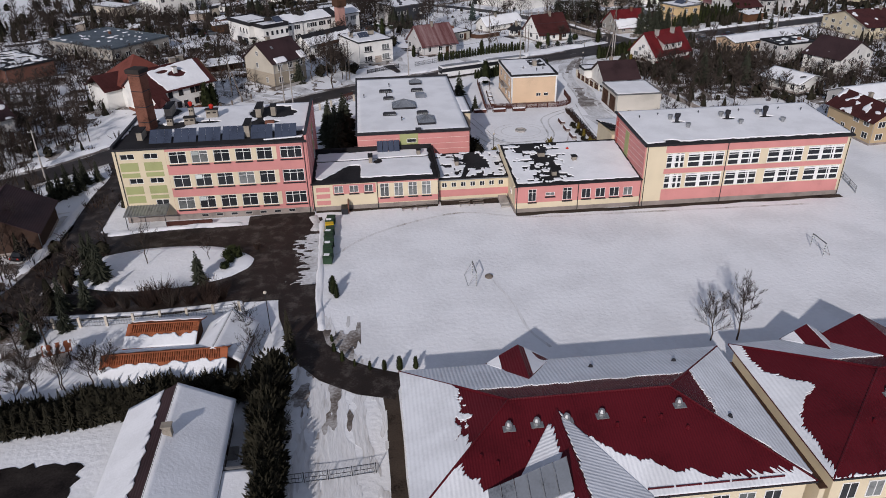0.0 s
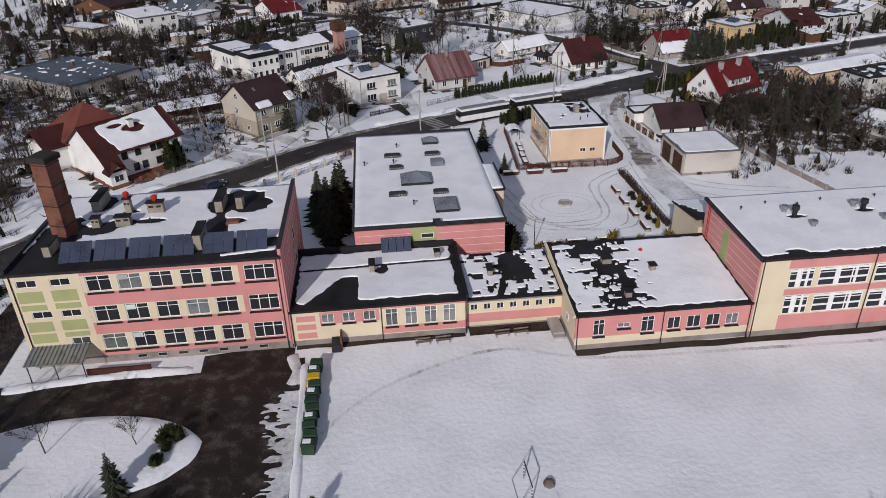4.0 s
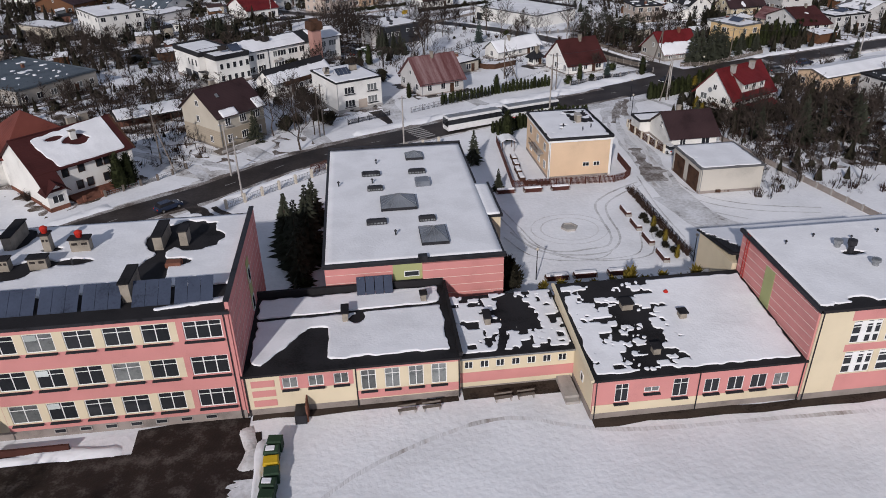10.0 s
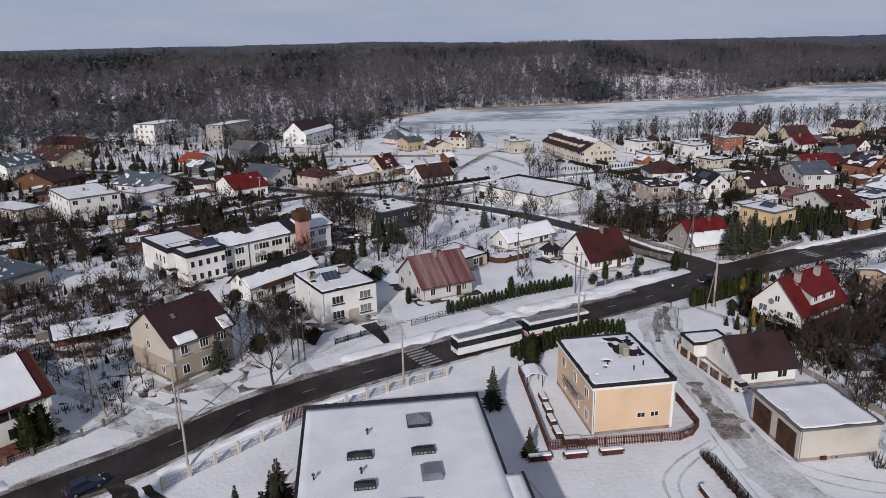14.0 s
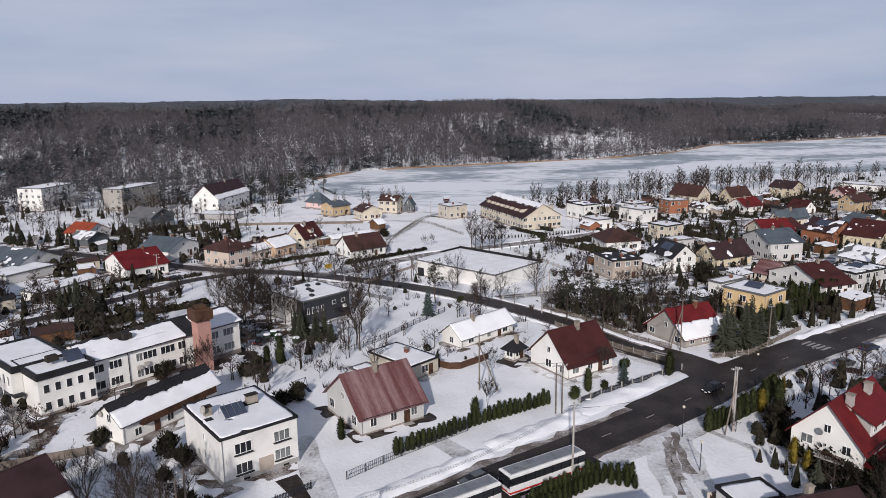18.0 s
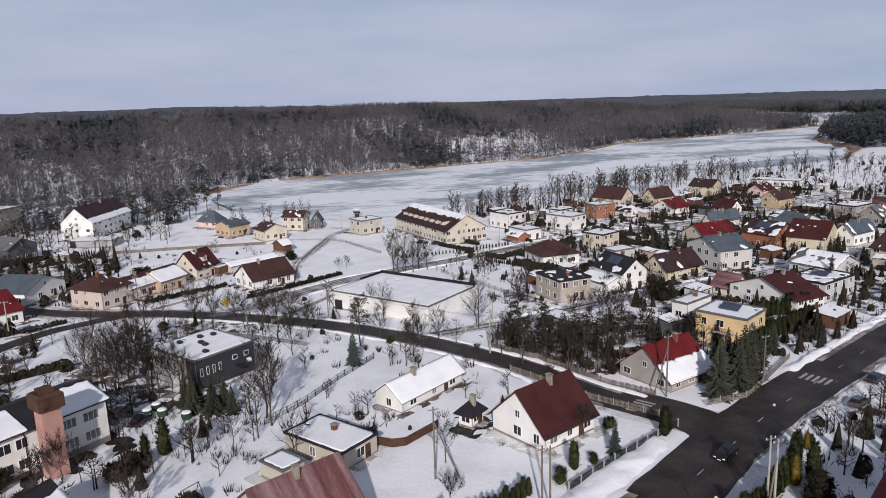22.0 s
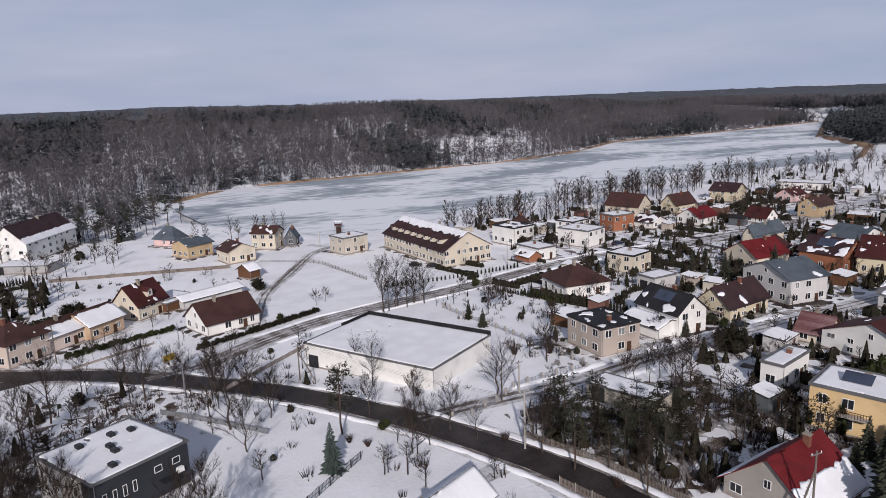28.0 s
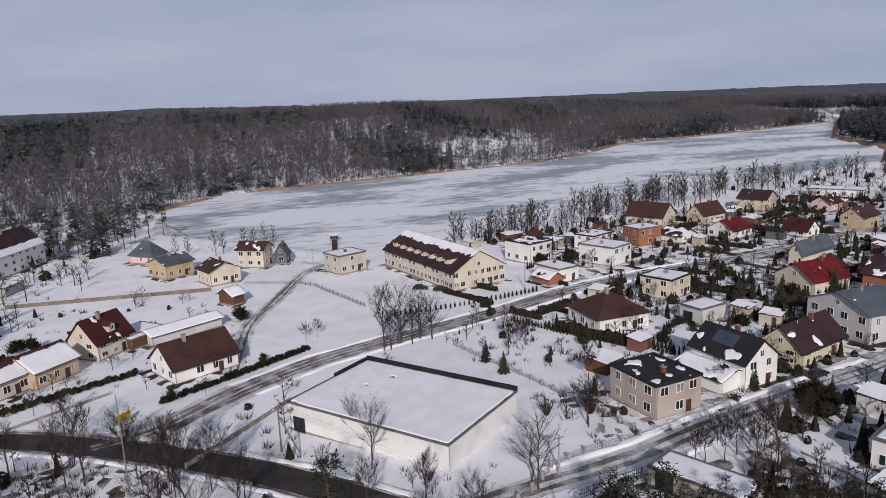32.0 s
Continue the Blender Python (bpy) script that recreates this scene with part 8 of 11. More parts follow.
# ---- trees and shrubs ----
def bare_tree(seed, height, spread, limbs, base=0.25):
    """Trunk and crown shapes of a leafless tree: slim rising limbs that end in a haze of fine twigs."""
    rng = random.Random(seed)
    trunk, crown = Shape(), Shape()
    top = height * 0.8
    pts = [Vector((0, 0, -0.2))]
    for k in range(1, 6):
        pts.append(Vector((rng.uniform(-1, 1) * 0.025 * height, rng.uniform(-1, 1) * 0.025 * height, top * k / 5)))
    r0 = height * 0.0145
    for k in range(5):
        trunk.tube(pts[k], pts[k + 1], r0 * (1 - 0.17 * k), r0 * (1 - 0.17 * (k + 1)), 6)

    def spray(p, q, r):
        o = (q - p).orthogonal().normalized() * r
        crown.poly([p - o, p + o, q])

    def grow(p, d, ln, r, level):
        mid = p + d * ln * 0.5 + Vector((rng.uniform(-1, 1), rng.uniform(-1, 1), rng.uniform(-0.3, 0.6))) * ln * 0.09
        q = p + d * ln + Vector((0, 0, ln * 0.10))
        if level == 0:
            crown.tube(p, mid, r, r * 0.7, 4)
            crown.tube(mid, q, r * 0.7, r * 0.25, 3)
        elif level == 1:
            crown.tube(p, mid, r, r * 0.7, 3)
            spray(mid, q, r * 0.7)
        else:
            spray(p, q, 0.017 if level == 2 else 0.0115)
        if level < 3:
            for k in range((7, 6, 5)[level]):
                t = rng.uniform(0.15, 1.0)
                at = p + (mid - p) * (t * 2) if t < 0.5 else mid + (q - mid) * (t * 2 - 1)
                dd = (d + Vector((rng.uniform(-1, 1), rng.uniform(-1, 1), rng.uniform(-0.2, 0.8))) * 0.72).normalized()
                grow(at, dd, ln * rng.uniform(0.40, 0.66), max(0.012, r * 0.42), level + 1)
    for k in range(limbs):
        f = base + (1 - base) * (k + rng.random() * 0.6) / limbs
        i = min(4, int(f * 5))
        p = pts[i] + (pts[i + 1] - pts[i]) * (f * 5 - i)
        a = k * 2.4 + rng.uniform(-0.5, 0.5)
        lift = 0.75 + 0.9 * f
        d = Vector((math.cos(a), math.sin(a), lift)).normalized()
        grow(p, d, height * spread * (1.15 - 0.6 * f), r0 * 0.36 * (1.15 - 0.6 * f), 0)
    return trunk.mesh("trunk", BARK), crown.mesh("crown", TWIG)


def spruce(seed, mat_, loose=1.0):
    """A 10 m spruce: whorls of drooping, ragged branches."""
    rng = random.Random(seed)
    s = Shape()
    for k in range(26):
        z = 0.5 + 9.2 * k / 25
        r = (2.1 * (1 - (z / 10.1)) + 0.12) * rng.uniform(0.8, 1.15) * loose
        n = 9 if z < 7 else 6
        for i in range(n):
            a = 2 * math.pi * (i + rng.random()) / n
            rr = r * rng.uniform(0.7, 1.2)
            c, s_ = math.cos(a), math.sin(a)
            w = 0.34 * rr + 0.12
            dz = -0.22 * rr
            p0, tip = (c * 0.05, s_ * 0.05, z + 0.12), (c * rr, s_ * rr, z + dz)
            m1 = (c * rr * 0.55 - s_ * w * 0.5, s_ * rr * 0.55 + c * w * 0.5, z + dz * 0.7 - 0.12)
            m2 = (c * rr * 0.55 + s_ * w * 0.5, s_ * rr * 0.55 - c * w * 0.5, z + dz * 0.7 - 0.12)
            m0 = (c * rr * 0.6, s_ * rr * 0.6, z + dz * 0.4 + 0.10)
            s.poly([p0, m1, m0])
            s.poly([p0, m0, m2])
            s.poly([m0, m1, tip])
            s.poly([m0, tip, m2])
    return Shape().tube((0, 0, -0.2), (0, 0, 9.6), 0.16, 0.02, 6).mesh("trunk", BARK), s.mesh("crown", mat_)


def pine(seed, low=0.38, needles=None):
    """A 12 m pine: bare leaning trunk, flat tiers of needle tufts."""
    rng = random.Random(seed)
    t, s = Shape(), Shape()
    p = Vector((0, 0, -0.2))
    pts = [p]
    for k in range(5):
        p = p + Vector((rng.uniform(-0.25, 0.25), rng.uniform(-0.25, 0.25), 2.35))
        pts.append(p)
    for k in range(5):
        t.tube(pts[k], pts[k + 1], 0.2 - 0.03 * k, 0.2 - 0.03 * (k + 1), 6)
    for k in range(26):
        f = low + (1 - low) * (k + rng.random()) / 26
        i = min(4, int(f * 5))
        q = pts[i] + (pts[i + 1] - pts[i]) * (f * 5 - i)
        a = rng.uniform(0, 6.28)
        ln = rng.uniform(1.0, 2.6) * (1.25 - 0.75 * f)
        e = q + Vector((math.cos(a) * ln, math.sin(a) * ln, rng.uniform(0.0, 0.7)))
        t.tube(q, e, 0.05, 0.02, 3)
        for m in range(16):
            c = e + Vector((rng.gauss(0, 0.5), rng.gauss(0, 0.5), rng.gauss(0, 0.24)))
            for b in range(3):
                d = Vector((rng.uniform(-1, 1), rng.uniform(-1, 1), rng.uniform(-0.3, 0.9))).normalized() * 0.42
                o = d.orthogonal().normalized() * 0.09
                s.poly([c - o, c + o, c + d])
    return t.mesh("trunk", BARK), s.mesh("crown", needles or NEEDLE)


def column(seed, mat_, h=3.0, r=0.5, blunt=0.0):
    """An upright clipped evergreen, its surface broken by small sprays."""
    rng = random.Random(seed)
    s = Shape()
    prof = [(0.55, 0.0), (0.95, 0.12), (1.0, 0.3), (0.92, 0.5), (0.7, 0.72), (0.42, 0.88), (0.08, 1.0)] if not blunt else [(0.6, 0.0), (0.95, 0.15), (1.0, 0.4), (0.95, 0.65), (0.75, 0.85), (0.2, 1.0)]
    n = 9
    k0 = len(s.v)
    for rr, zz in prof:
        for i in range(n):
            a = 2 * math.pi * i / n
            q = r * rr * rng.uniform(0.75, 1.05)
            s.v.append((q * math.cos(a), q * math.sin(a), h * zz))
    for g_ in range(len(prof) - 1):
        for i in range(n):
            j = (i + 1) % n
            s.f.append((k0 + g_ * n + i, k0 + g_ * n + j, k0 + (g_ + 1) * n + j, k0 + (g_ + 1) * n + i))
    for k in range(330):
        zz = rng.uniform(0.02, 0.98)
        rr = float(np.interp(zz, [p[1] for p in prof], [p[0] for p in prof])) * r
        a = rng.uniform(0, 6.28)
        c = Vector((rr * math.cos(a) * 0.92, rr * math.sin(a) * 0.92, h * zz))
        d = Vector((math.cos(a), math.sin(a), rng.uniform(0.3, 1.6))).normalized() * rng.uniform(0.16, 0.38) * min(1.2, h / 2.5)
        o = Vector((-math.sin(a), math.cos(a), 0)) * 0.09
        s.poly([c - o, c + o, c + d])
    return s.mesh("foliage", mat_)


def bush(seed, mat_, h, r):
    """A ragged evergreen bush: lobes of short upward sprays round a dark core."""
    rng = random.Random(seed)
    s = Shape()
    for lobe in range(7):
        a = rng.uniform(0, 6.28)
        cx, cy, cz = math.cos(a) * r * 0.5, math.sin(a) * r * 0.5, h * rng.uniform(0.2, 0.62)
        if lobe == 0:
            cx = cy = 0.0
            cz = h * 0.62
        rr = r * rng.uniform(0.5, 0.72)
        s.lathe(cx, cy, ((0.2 * rr, max(0, cz - 0.8 * rr)), (0.7 * rr, cz - 0.2 * rr), (0.55 * rr, cz + 0.35 * rr), (0.05 * rr, cz + 0.7 * rr)), 6)
        for k in range(95):
            d = Vector((rng.gauss(0, 1), rng.gauss(0, 1), rng.gauss(0.25, 0.8))).normalized()
            c = Vector((cx, cy, cz)) + d * rr * rng.uniform(0.55, 0.95)
            c.z = max(0.02, c.z)
            e = c + (d + Vector((0, 0, 0.7))).normalized() * r * rng.uniform(0.16, 0.42)
            o = d.orthogonal().normalized() * r * 0.08
            s.poly([c - o, c + o, e])
    return s.mesh("foliage", mat_)


def brush(seed, mat_, h=1.5, r=0.9, n=70):
    """A leafless shrub: thin stems from one foot."""
    rng = random.Random(seed)
    s = Shape()
    for k in range(n):
        a, t = rng.uniform(0, 6.28), rng.random() ** 0.6 * r
        p = Vector((math.cos(a) * t * 0.25, math.sin(a) * t * 0.25, 0))
        q = Vector((math.cos(a) * t, math.sin(a) * t, h * rng.uniform(0.6, 1.0)))
        m = (p + q) / 2 + Vector((rng.uniform(-0.1, 0.1), rng.uniform(-0.1, 0.1), 0.1))
        s.tube(p, m, 0.02, 0.016, 3)
        s.tube(m, q, 0.016, 0.005, 3)
        s.tube(m, m + Vector((rng.uniform(-0.4, 0.4), rng.uniform(-0.4, 0.4), 0.4)) * h * 0.5, 0.013, 0.004, 3)
    return s.mesh("stems", mat_)


BARE = [bare_tree(k, 10, (0.36, 0.32, 0.40, 0.28)[k], (14, 12, 14, 12)[k], (0.2, 0.28, 0.14, 0.3)[k]) for k in range(4)]
ALDER = [bare_tree(20 + k, 10, 0.20, 12, 0.16) for k in range(3)]
APPLE = [bare_tree(30 + k, 5, 0.42, 9, 0.3) for k in range(2)]
SPRUCE = [spruce(k, NEEDLE) for k in range(3)]
BLUE = spruce(9, NEEDLE_BLUE, 1.25)
PINE = [pine(k) for k in range(3)]
BUSHPINE = [pine(k + 5, 0.2, HEDGE_GREEN) for k in range(3)]
TH = [column(k, THUJA) for k in range(3)]
THG = column(7, GOLDTHUJA)
ROUND = bush(8, THUJA, 1.4, 0.7)
DARKBUSH = bush(10, HEDGE_GREEN, 2.4, 1.2)
HEDGE = [spruce(12 + k, HEDGE_GREEN, 0.85)[1] for k in range(2)]
BRUSH = [brush(k, BROWNSHRUB if k else TWIG) for k in range(3)]
RNG = random.Random(77)


def tree(pair, x, y, size, name, label, cat="tree", group="", tall=10.0):
    t = thing(name, x, y, land(x, y), RNG.uniform(0, 360), label, cat, group, scale=size / tall)
    part("trunk", pair[0], BARK, t)
    part("crown", pair[1], TWIG, t)
    return t


def plant(me, x, y, size, base, name, label, cat, group=""):
    ob = new(name, me)
    w = size / base
    ob.matrix_basis = pose(x, y, land(x, y) - 0.03, 0, 0, RNG.uniform(0, 360)) @ Matrix.Diagonal((w * RNG.uniform(0.9, 1.15), w * RNG.uniform(0.9, 1.15), w, 1))
    return tagged(ob, label, cat, group)


for k, (x, y, h) in enumerate(((37.8, 64.9, 6.6), (40.9, 64.6, 8.4), (-9.3, 180.8, 13.4), (-42.3, 233.6, 8.5), (22.0, 236.3, 8.5), (20.7, 253.5, 13.5), (-0.1, 281.7, 12.9), (-7.1, 299.2, 12), (-8.4, 293.0, 9.1), (-19.1, 296.9, 8.5), (28.8, 292.4, 13.5), (36.2, 296.4, 6.9), (70.2, 281.0, 11.2), (1.2, 303.0, 7.5), (-17.3, 318.3, 6.2), (27.5, 307.0, 10.0), (23.5, 310.0, 8.0), (16.7, 311.8, 11.5), (13.4, 326.4, 8.5), (32.5, 301.3, 6.5), (75.4, 346.4, 13.7), (71.1, 344.8, 14.0), (80.4, 347.7, 12.0))):
    tree(BARE[k % 4], x, y, h, "bare_tree", "leafless grey-brown tree standing in snow")
for k, (x, y, h) in enumerate(((93.7, 332.5, 8.4), (97.5, 332.2, 6.7), (86.5, 294.0, 7.3), (58.5, 275.0, 7.5), (60.4, 270.0, 6.8), (53.3, 278.6, 5.0), (52.6, 276.5, 5.8), (2.3, 310.2, 12.7), (-0.5, 300.3, 10.8), (35.2, 293.6, 8.6), (45.5, 291, 8.0), (49.5, 286.5, 7.0), (56.0, 283.5, 7.5), (66.5, 262, 8.5), (72.0, 247.0, 8.8), (6.2, 321.4, 8.0), (12.7, 317.7, 8.7), (-2, 276, 13), (3.5, 272, 12), (-3, 268, 11), (9, 268, 9))):
    tree(BARE[(k + 1) % 4], x, y, h, "bare_tree", "leafless street tree beside the snowy road")
for k, (x, y, h) in enumerate(((14.7, 243.7, 6.0), (8.2, 244.8, 5.5), (1.7, 229.7, 6.0), (40.7, 226.9, 6.1), (61.4, 225.4, 4.6), (112.3, 294.3, 4.5), (-35.4, 65.2, 5.3), (-31.1, 64.7, 5.3), (-16.4, 72.3, 4.6), (-33.1, 92.5, 5.9), (-38.1, 64.6, 4.5), (-14.8, 66.5, 5.0), (91, 276, 5.5), (97, 272, 5.8), (106, 278.5, 5.2), (149, 335, 4.5), (153, 342, 4.5), (35, 338, 3.5), (12, 340, 4.5), (7, 344, 4.2), (-24.5, 92.5, 4.0), (95, 350, 4.2), (37, 216, 4.5), (162, 345, 4.5), (200, 400, 5), (58, 360, 4), (61, 362, 4))):
    tree(APPLE[k % 2], x, y, h, "fruit_tree", "small leafless fruit tree in a garden", tall=5.0)
# alders along the near shore
alders = []
for x0, x1, n in ((126, 182, 32), (186, 262, 42), (264, 330, 22), (334, 430, 14)):
    for k in range(n):
        x = x0 + (x1 - x0) * (k + RNG.random()) / n
        y = float(np.interp(x, (128, 160, 210, 260, 300, 420), (433, 442, 452, 464, 472, 470))) + RNG.uniform(-5, 7)
        alders.append((x, y, RNG.uniform(9, 14) * (1.2 if x > 185 else 1.0)))
for k, (x, y, h) in enumerate(alders + [(37, 473, 10), (41, 475, 8), (50, 469, 11), (53, 471, 9), (60, 470, 10), (64, 473, 9), (68, 474, 11), (71, 472, 10)]):
    tree(ALDER[k % 3], x, y, h, "alder", "tall leafless lakeside tree", group="trees along the shore")
for k, (x, y, h) in enumerate(((-18.1, 187.4, 6.7), (21.5, 168.8, 6.3), (-75.9, 308.3, 7.1), (-41.9, 299.7, 9.0), (-45, 297, 8), (-63.6, 305.2, 7.8), (-66, 303, 6), (94.8, 229.9, 10.6), (91.4, 231.2, 9.0), (98.2, 231.5, 8.2), (86.0, 327.3, 4.6), (86.0, 320.0, 4.4), (151.2, 320.6, 5.8), (158.8, 323.7, 7.3), (178.3, 325.5, 7.0), (23.5, 156.4, 3.9), (-7.0, 135.1, 9.6), (-8.6, 139.8, 9.3), (-5.6, 138.3, 11), (-6.6, 131.5, 7), (-9.6, 147.0, 6.0), (-6.4, 150, 5.5), (-9.0, 144, 7.5), (-39.1, 90.1, 7.2), (-38.2, 88.6, 6.0), (-39.0, 77.0, 4.5), (-24.7, 86.6, 5.0), (82.6, 169.2, 9.1), (88, 172, 7), (93, 168, 8), (97, 175, 7.5), (76, 172, 6.5), (67, 180, 6))):
    t_ = tree(SPRUCE[k % 3], x, y, h, "spruce", "dark green spruce with drooping branches")
    t_.scale = (t_.scale[0] * 1.4, t_.scale[1] * 1.4, t_.scale[2])
tree(BLUE, 39.6, 271.2, 7.2, "blue_spruce", "blue-grey spruce with broad skirts")
tree(BLUE, 62.5, 219.5, 4.8, "blue_spruce", "small blue-grey spruce in front garden")
for k, (x, y, h) in enumerate(((43.8, 281.8, 10.9), (67.8, 256.1, 8.9), (70.4, 262.2, 10.6), (74.3, 259.9, 9.6), (73.2, 252.9, 9.3), (77.2, 249.8, 8.6), (79.0, 256, 8), (82, 262, 7.5), (86, 257, 7.5), (79, 268, 7.5), (24.0, 527.0, 14.3), (29.4, 523.2, 14.2), (17.6, 519.4, 13.7), (12, 515, 13), (35, 528, 12), (4, 505, 12), (14, 500, 11), (-5, 512, 13))):
    tree(PINE[k % 3], x, y, h, "pine", "pine with bare trunk and dark needle tufts", tall=12.0)
# evergreens in gardens and hedges
for x, y, h in ((71.9, 220.8, 4.4), (55.2, 218.1, 4.0), (3.1, 245.2, 4.5), (5.5, 247.2, 5.5), (-6.5, 81.3, 2.6), (-6.1, 80.2, 1.9), (13.5, 211.5, 3.4), (105, 247, 4.5), (104, 251, 4.8), (79, 205, 4.5), (80.5, 203.5, 5)):
    plant(TH[RNG.randrange(3)], x, y, h, 3.0, "thuja", "slender dark green thuja", "shrub")
for x, y, h in ((-6.4, 70.4, 1.2), (-6.1, 68.4, 1.4), (-5.1, 66.4, 1.6), (-3.7, 65.3, 1.1), (-2.0, 64.4, 1.4), (-0.4, 64.2, 1.6), (1.3, 64.0, 2.1), (3.1, 64.0, 1.9)):
    plant(TH[1], x, y, h, 3.4, "small_conifer", "small pointed dark conifer in snow", "shrub")
for x, y, h in ((58.3, 218.5, 1.7), (51.8, 216.1, 2.4), (66.0, 225.5, 2.4), (130.8, 306.3, 2.6), (127.8, 292.2, 2.2), (130.6, 314.9, 2.4), (47.2, 351.6, 2.0), (107.5, 325.6, 3.0), (101.1, 354.7, 2.4), (49.9, 280.3, 1.8), (-21.7, 91.7, 2.0), (-21.0, 92.8, 2.3), (-21.7, 89.6, 1.6), (-6.1, 128.7, 2.5), (148, 352, 2.5)):
    plant(ROUND, x, y, h, 1.4, "clipped_shrub", "rounded clipped evergreen shrub in snow", "shrub")
for x, y, h in ((117.5, 279.3, 6.0), (47.6, 385.6, 4.0), (2.1, 386.9, 3.3), (-1.2, 386.8, 3.3), (106.8, 256.9, 4.0), (135.1, 277.9, 4.6), (119, 282, 4.5), (121, 318, 3), (8, 228, 3.2), (5, 225, 3.5), (-5.5, 222, 3), (-10.5, 213, 3.6), (-8, 210, 3), (142, 318, 3), (170, 330, 3.5), (158, 352, 3), (139, 396, 4), (152, 398, 3.5), (148, 394, 3.5), (165, 396, 3)):
    plant(DARKBUSH, x, y, h, 2.4, "evergreen_bush", "broad dark evergreen bush", "shrub")


def hedge(pts, gap, h, label, group, mesh_of=None, base=3.0):
    for x, y, hd in along(pts, gap):
        me = mesh_of or TH[RNG.randrange(3)]
        plant(me, x + RNG.uniform(-0.1, 0.1), y + RNG.uniform(-0.1, 0.1), h * RNG.uniform(0.82, 1.15), base, "thuja" if mesh_of is None else "hedge_shrub", label, "hedge plant", group)


plant(TH[0], -38.0, 167.3, 5.0, 2.4, "thuja", "tall dark thuja in front of the villa", "shrub")
plant(TH[2], -36.7, 168.6, 4.6, 2.4, "thuja", "tall dark thuja in front of the villa", "shrub")
hedge([(20.3, 204.6), (34.5, 211.0), (47.0, 215.0)], 0.95, 2.5, "young thuja in a row along the street", "street thuja row")
plant(TH[1], 33.6, 211.2, 4.2, 3.0, "thuja", "tall thuja rising from the row", "hedge plant")
plant(TH[0], 29.6, 179.5, 4.2, 2.2, "thuja", "broad rounded dark thuja by the bus stop", "shrub")
hedge([(28.6, 182.6), (36.5, 187.2), (44.2, 190.8), (48.2, 188.2)], 1.0, 2.2, "dense dark green thuja hedge", "thuja hedge by the yellow house")
hedge([(27.8, 184.0), (35.9, 188.6), (43.9, 192.2), (48.5, 189.6)], 0.85, 2.4, "dense dark green thuja hedge", "thuja hedge by the yellow house")
hedge([(81.6, 367.6), (96.3, 366.8), (110, 367.4), (122.7, 368.9)], 1.3, 1.4, "low thuja along the guest house road", "guest house hedge")
hedge([(107.0, 340.1), (108.8, 333), (110.5, 325.9)], 1.1, 1.7, "young thuja beside the bungalow", "bungalow hedge")
hedge([(27.8, 338.0), (42, 345.5), (57.0, 353.7)], 1.1, 1.5, "dark ragged hedge by the road", "north road hedge", DARKBUSH, 2.4)
hedge([(2.2, 347.4), (12, 352), (23.2, 356.8)], 1.2, 1.6, "dark clipped hedge by the garden", "garden hedge", ROUND, 1.4)
hedge([(-46, 58.8), (-39.5, 59.6), (-32.6, 60.6), (-23.5, 62.0), (-14.5, 61.6)], 0.85, 3.0, "tall brown-green conifer in a garden hedge", "cottage hedge", HEDGE[0], 7.5)
hedge([(-45, 57.2), (-38, 58.0), (-31, 58.9), (-25.5, 59.8)], 1.0, 2.7, "tall brown-green conifer in a garden hedge", "cottage hedge", HEDGE[1], 7.0)
hedge([(-13.0, 62.5), (-12.6, 56), (-12.2, 48), (-12.0, 42)], 1.1, 3.4, "dark conifer in a hedge beside the cottage", "cottage hedge", HEDGE[1], 7.5)
hedge([(-46, 58.2), (-39.5, 59.0), (-32.6, 59.9), (-24.5, 61.0), (-15.5, 61.2)], 1.25, 3.6, "dense brown-green hedge conifer", "cottage hedge", DARKBUSH, 2.4)
hedge([(-12.6, 62.5), (-12.2, 56), (-11.8, 48), (-11.6, 41)], 1.3, 4.0, "dense brown-green hedge conifer", "cottage hedge", DARKBUSH, 2.4)
plant(HEDGE[0], -11.2, 69.5, 4.6, 8.0, "conifer", "dark bushy conifer beside the drive", "shrub")
hedge([(21.5, 119.6), (29, 119.4), (41, 119.2)], 2.0, 5.2, "golden green thuja behind the school", "school thuja row", THG)
hedge([(18.6, 126), (18.7, 130)], 1.1, 3.6, "dark thuja beside the sports hall", "hall thuja", DARKBUSH, 2.4)
hedge([(65.7, 199.6), (70.4, 201.2), (79, 205), (84.6, 209.5)], 1.0, 3.4, "thuja and juniper hedge", "corner hedge")
hedge([(103, 239), (112, 243), (124, 248), (136, 252)], 1.5, 3.6, "dense dark conifer in a hedge", "conifer hedge")
hedge([(118, 256), (128, 257), (140, 256.5)], 1.4, 4.2, "tall dark thuja in a wall", "thuja wall")
hedge([(43.9, 152), (44.0, 140), (44.2, 131)], 0.8, 1.3, "brown bare shrub in a planted strip", "planted strip", BRUSH[1], 1.5)
for x, y, h in ((-18.0, 95.2, 1.3), (-30, 81.0, 2.6), (-33, 81.2, 2.4), (-27.5, 81.1, 2.8), (-22, 80.6, 2.4), (-24, 212, 2.6), (-14, 240, 2.5), (84, 240, 2), (79.2, 243.9, 2.6), (59, 290, 1.6), (70, 250, 1.8), (-52, 165, 2), (-12, 262, 2.6), (-14, 258, 3), (-8, 258, 2.4), (30, 242, 2), (33, 240, 2), (83, 300, 2.5), (89, 297, 2.8), (111, 289, 2), (64, 268, 1.5), (38, 300, 1.2), (3, 244, 2), (44, 278.5, 1.4), (46, 276, 1.4)):
    plant(BRUSH[RNG.randrange(3)], x, y, h, 1.5, "bare_shrub", "leafless brown shrub poking through snow", "shrub")
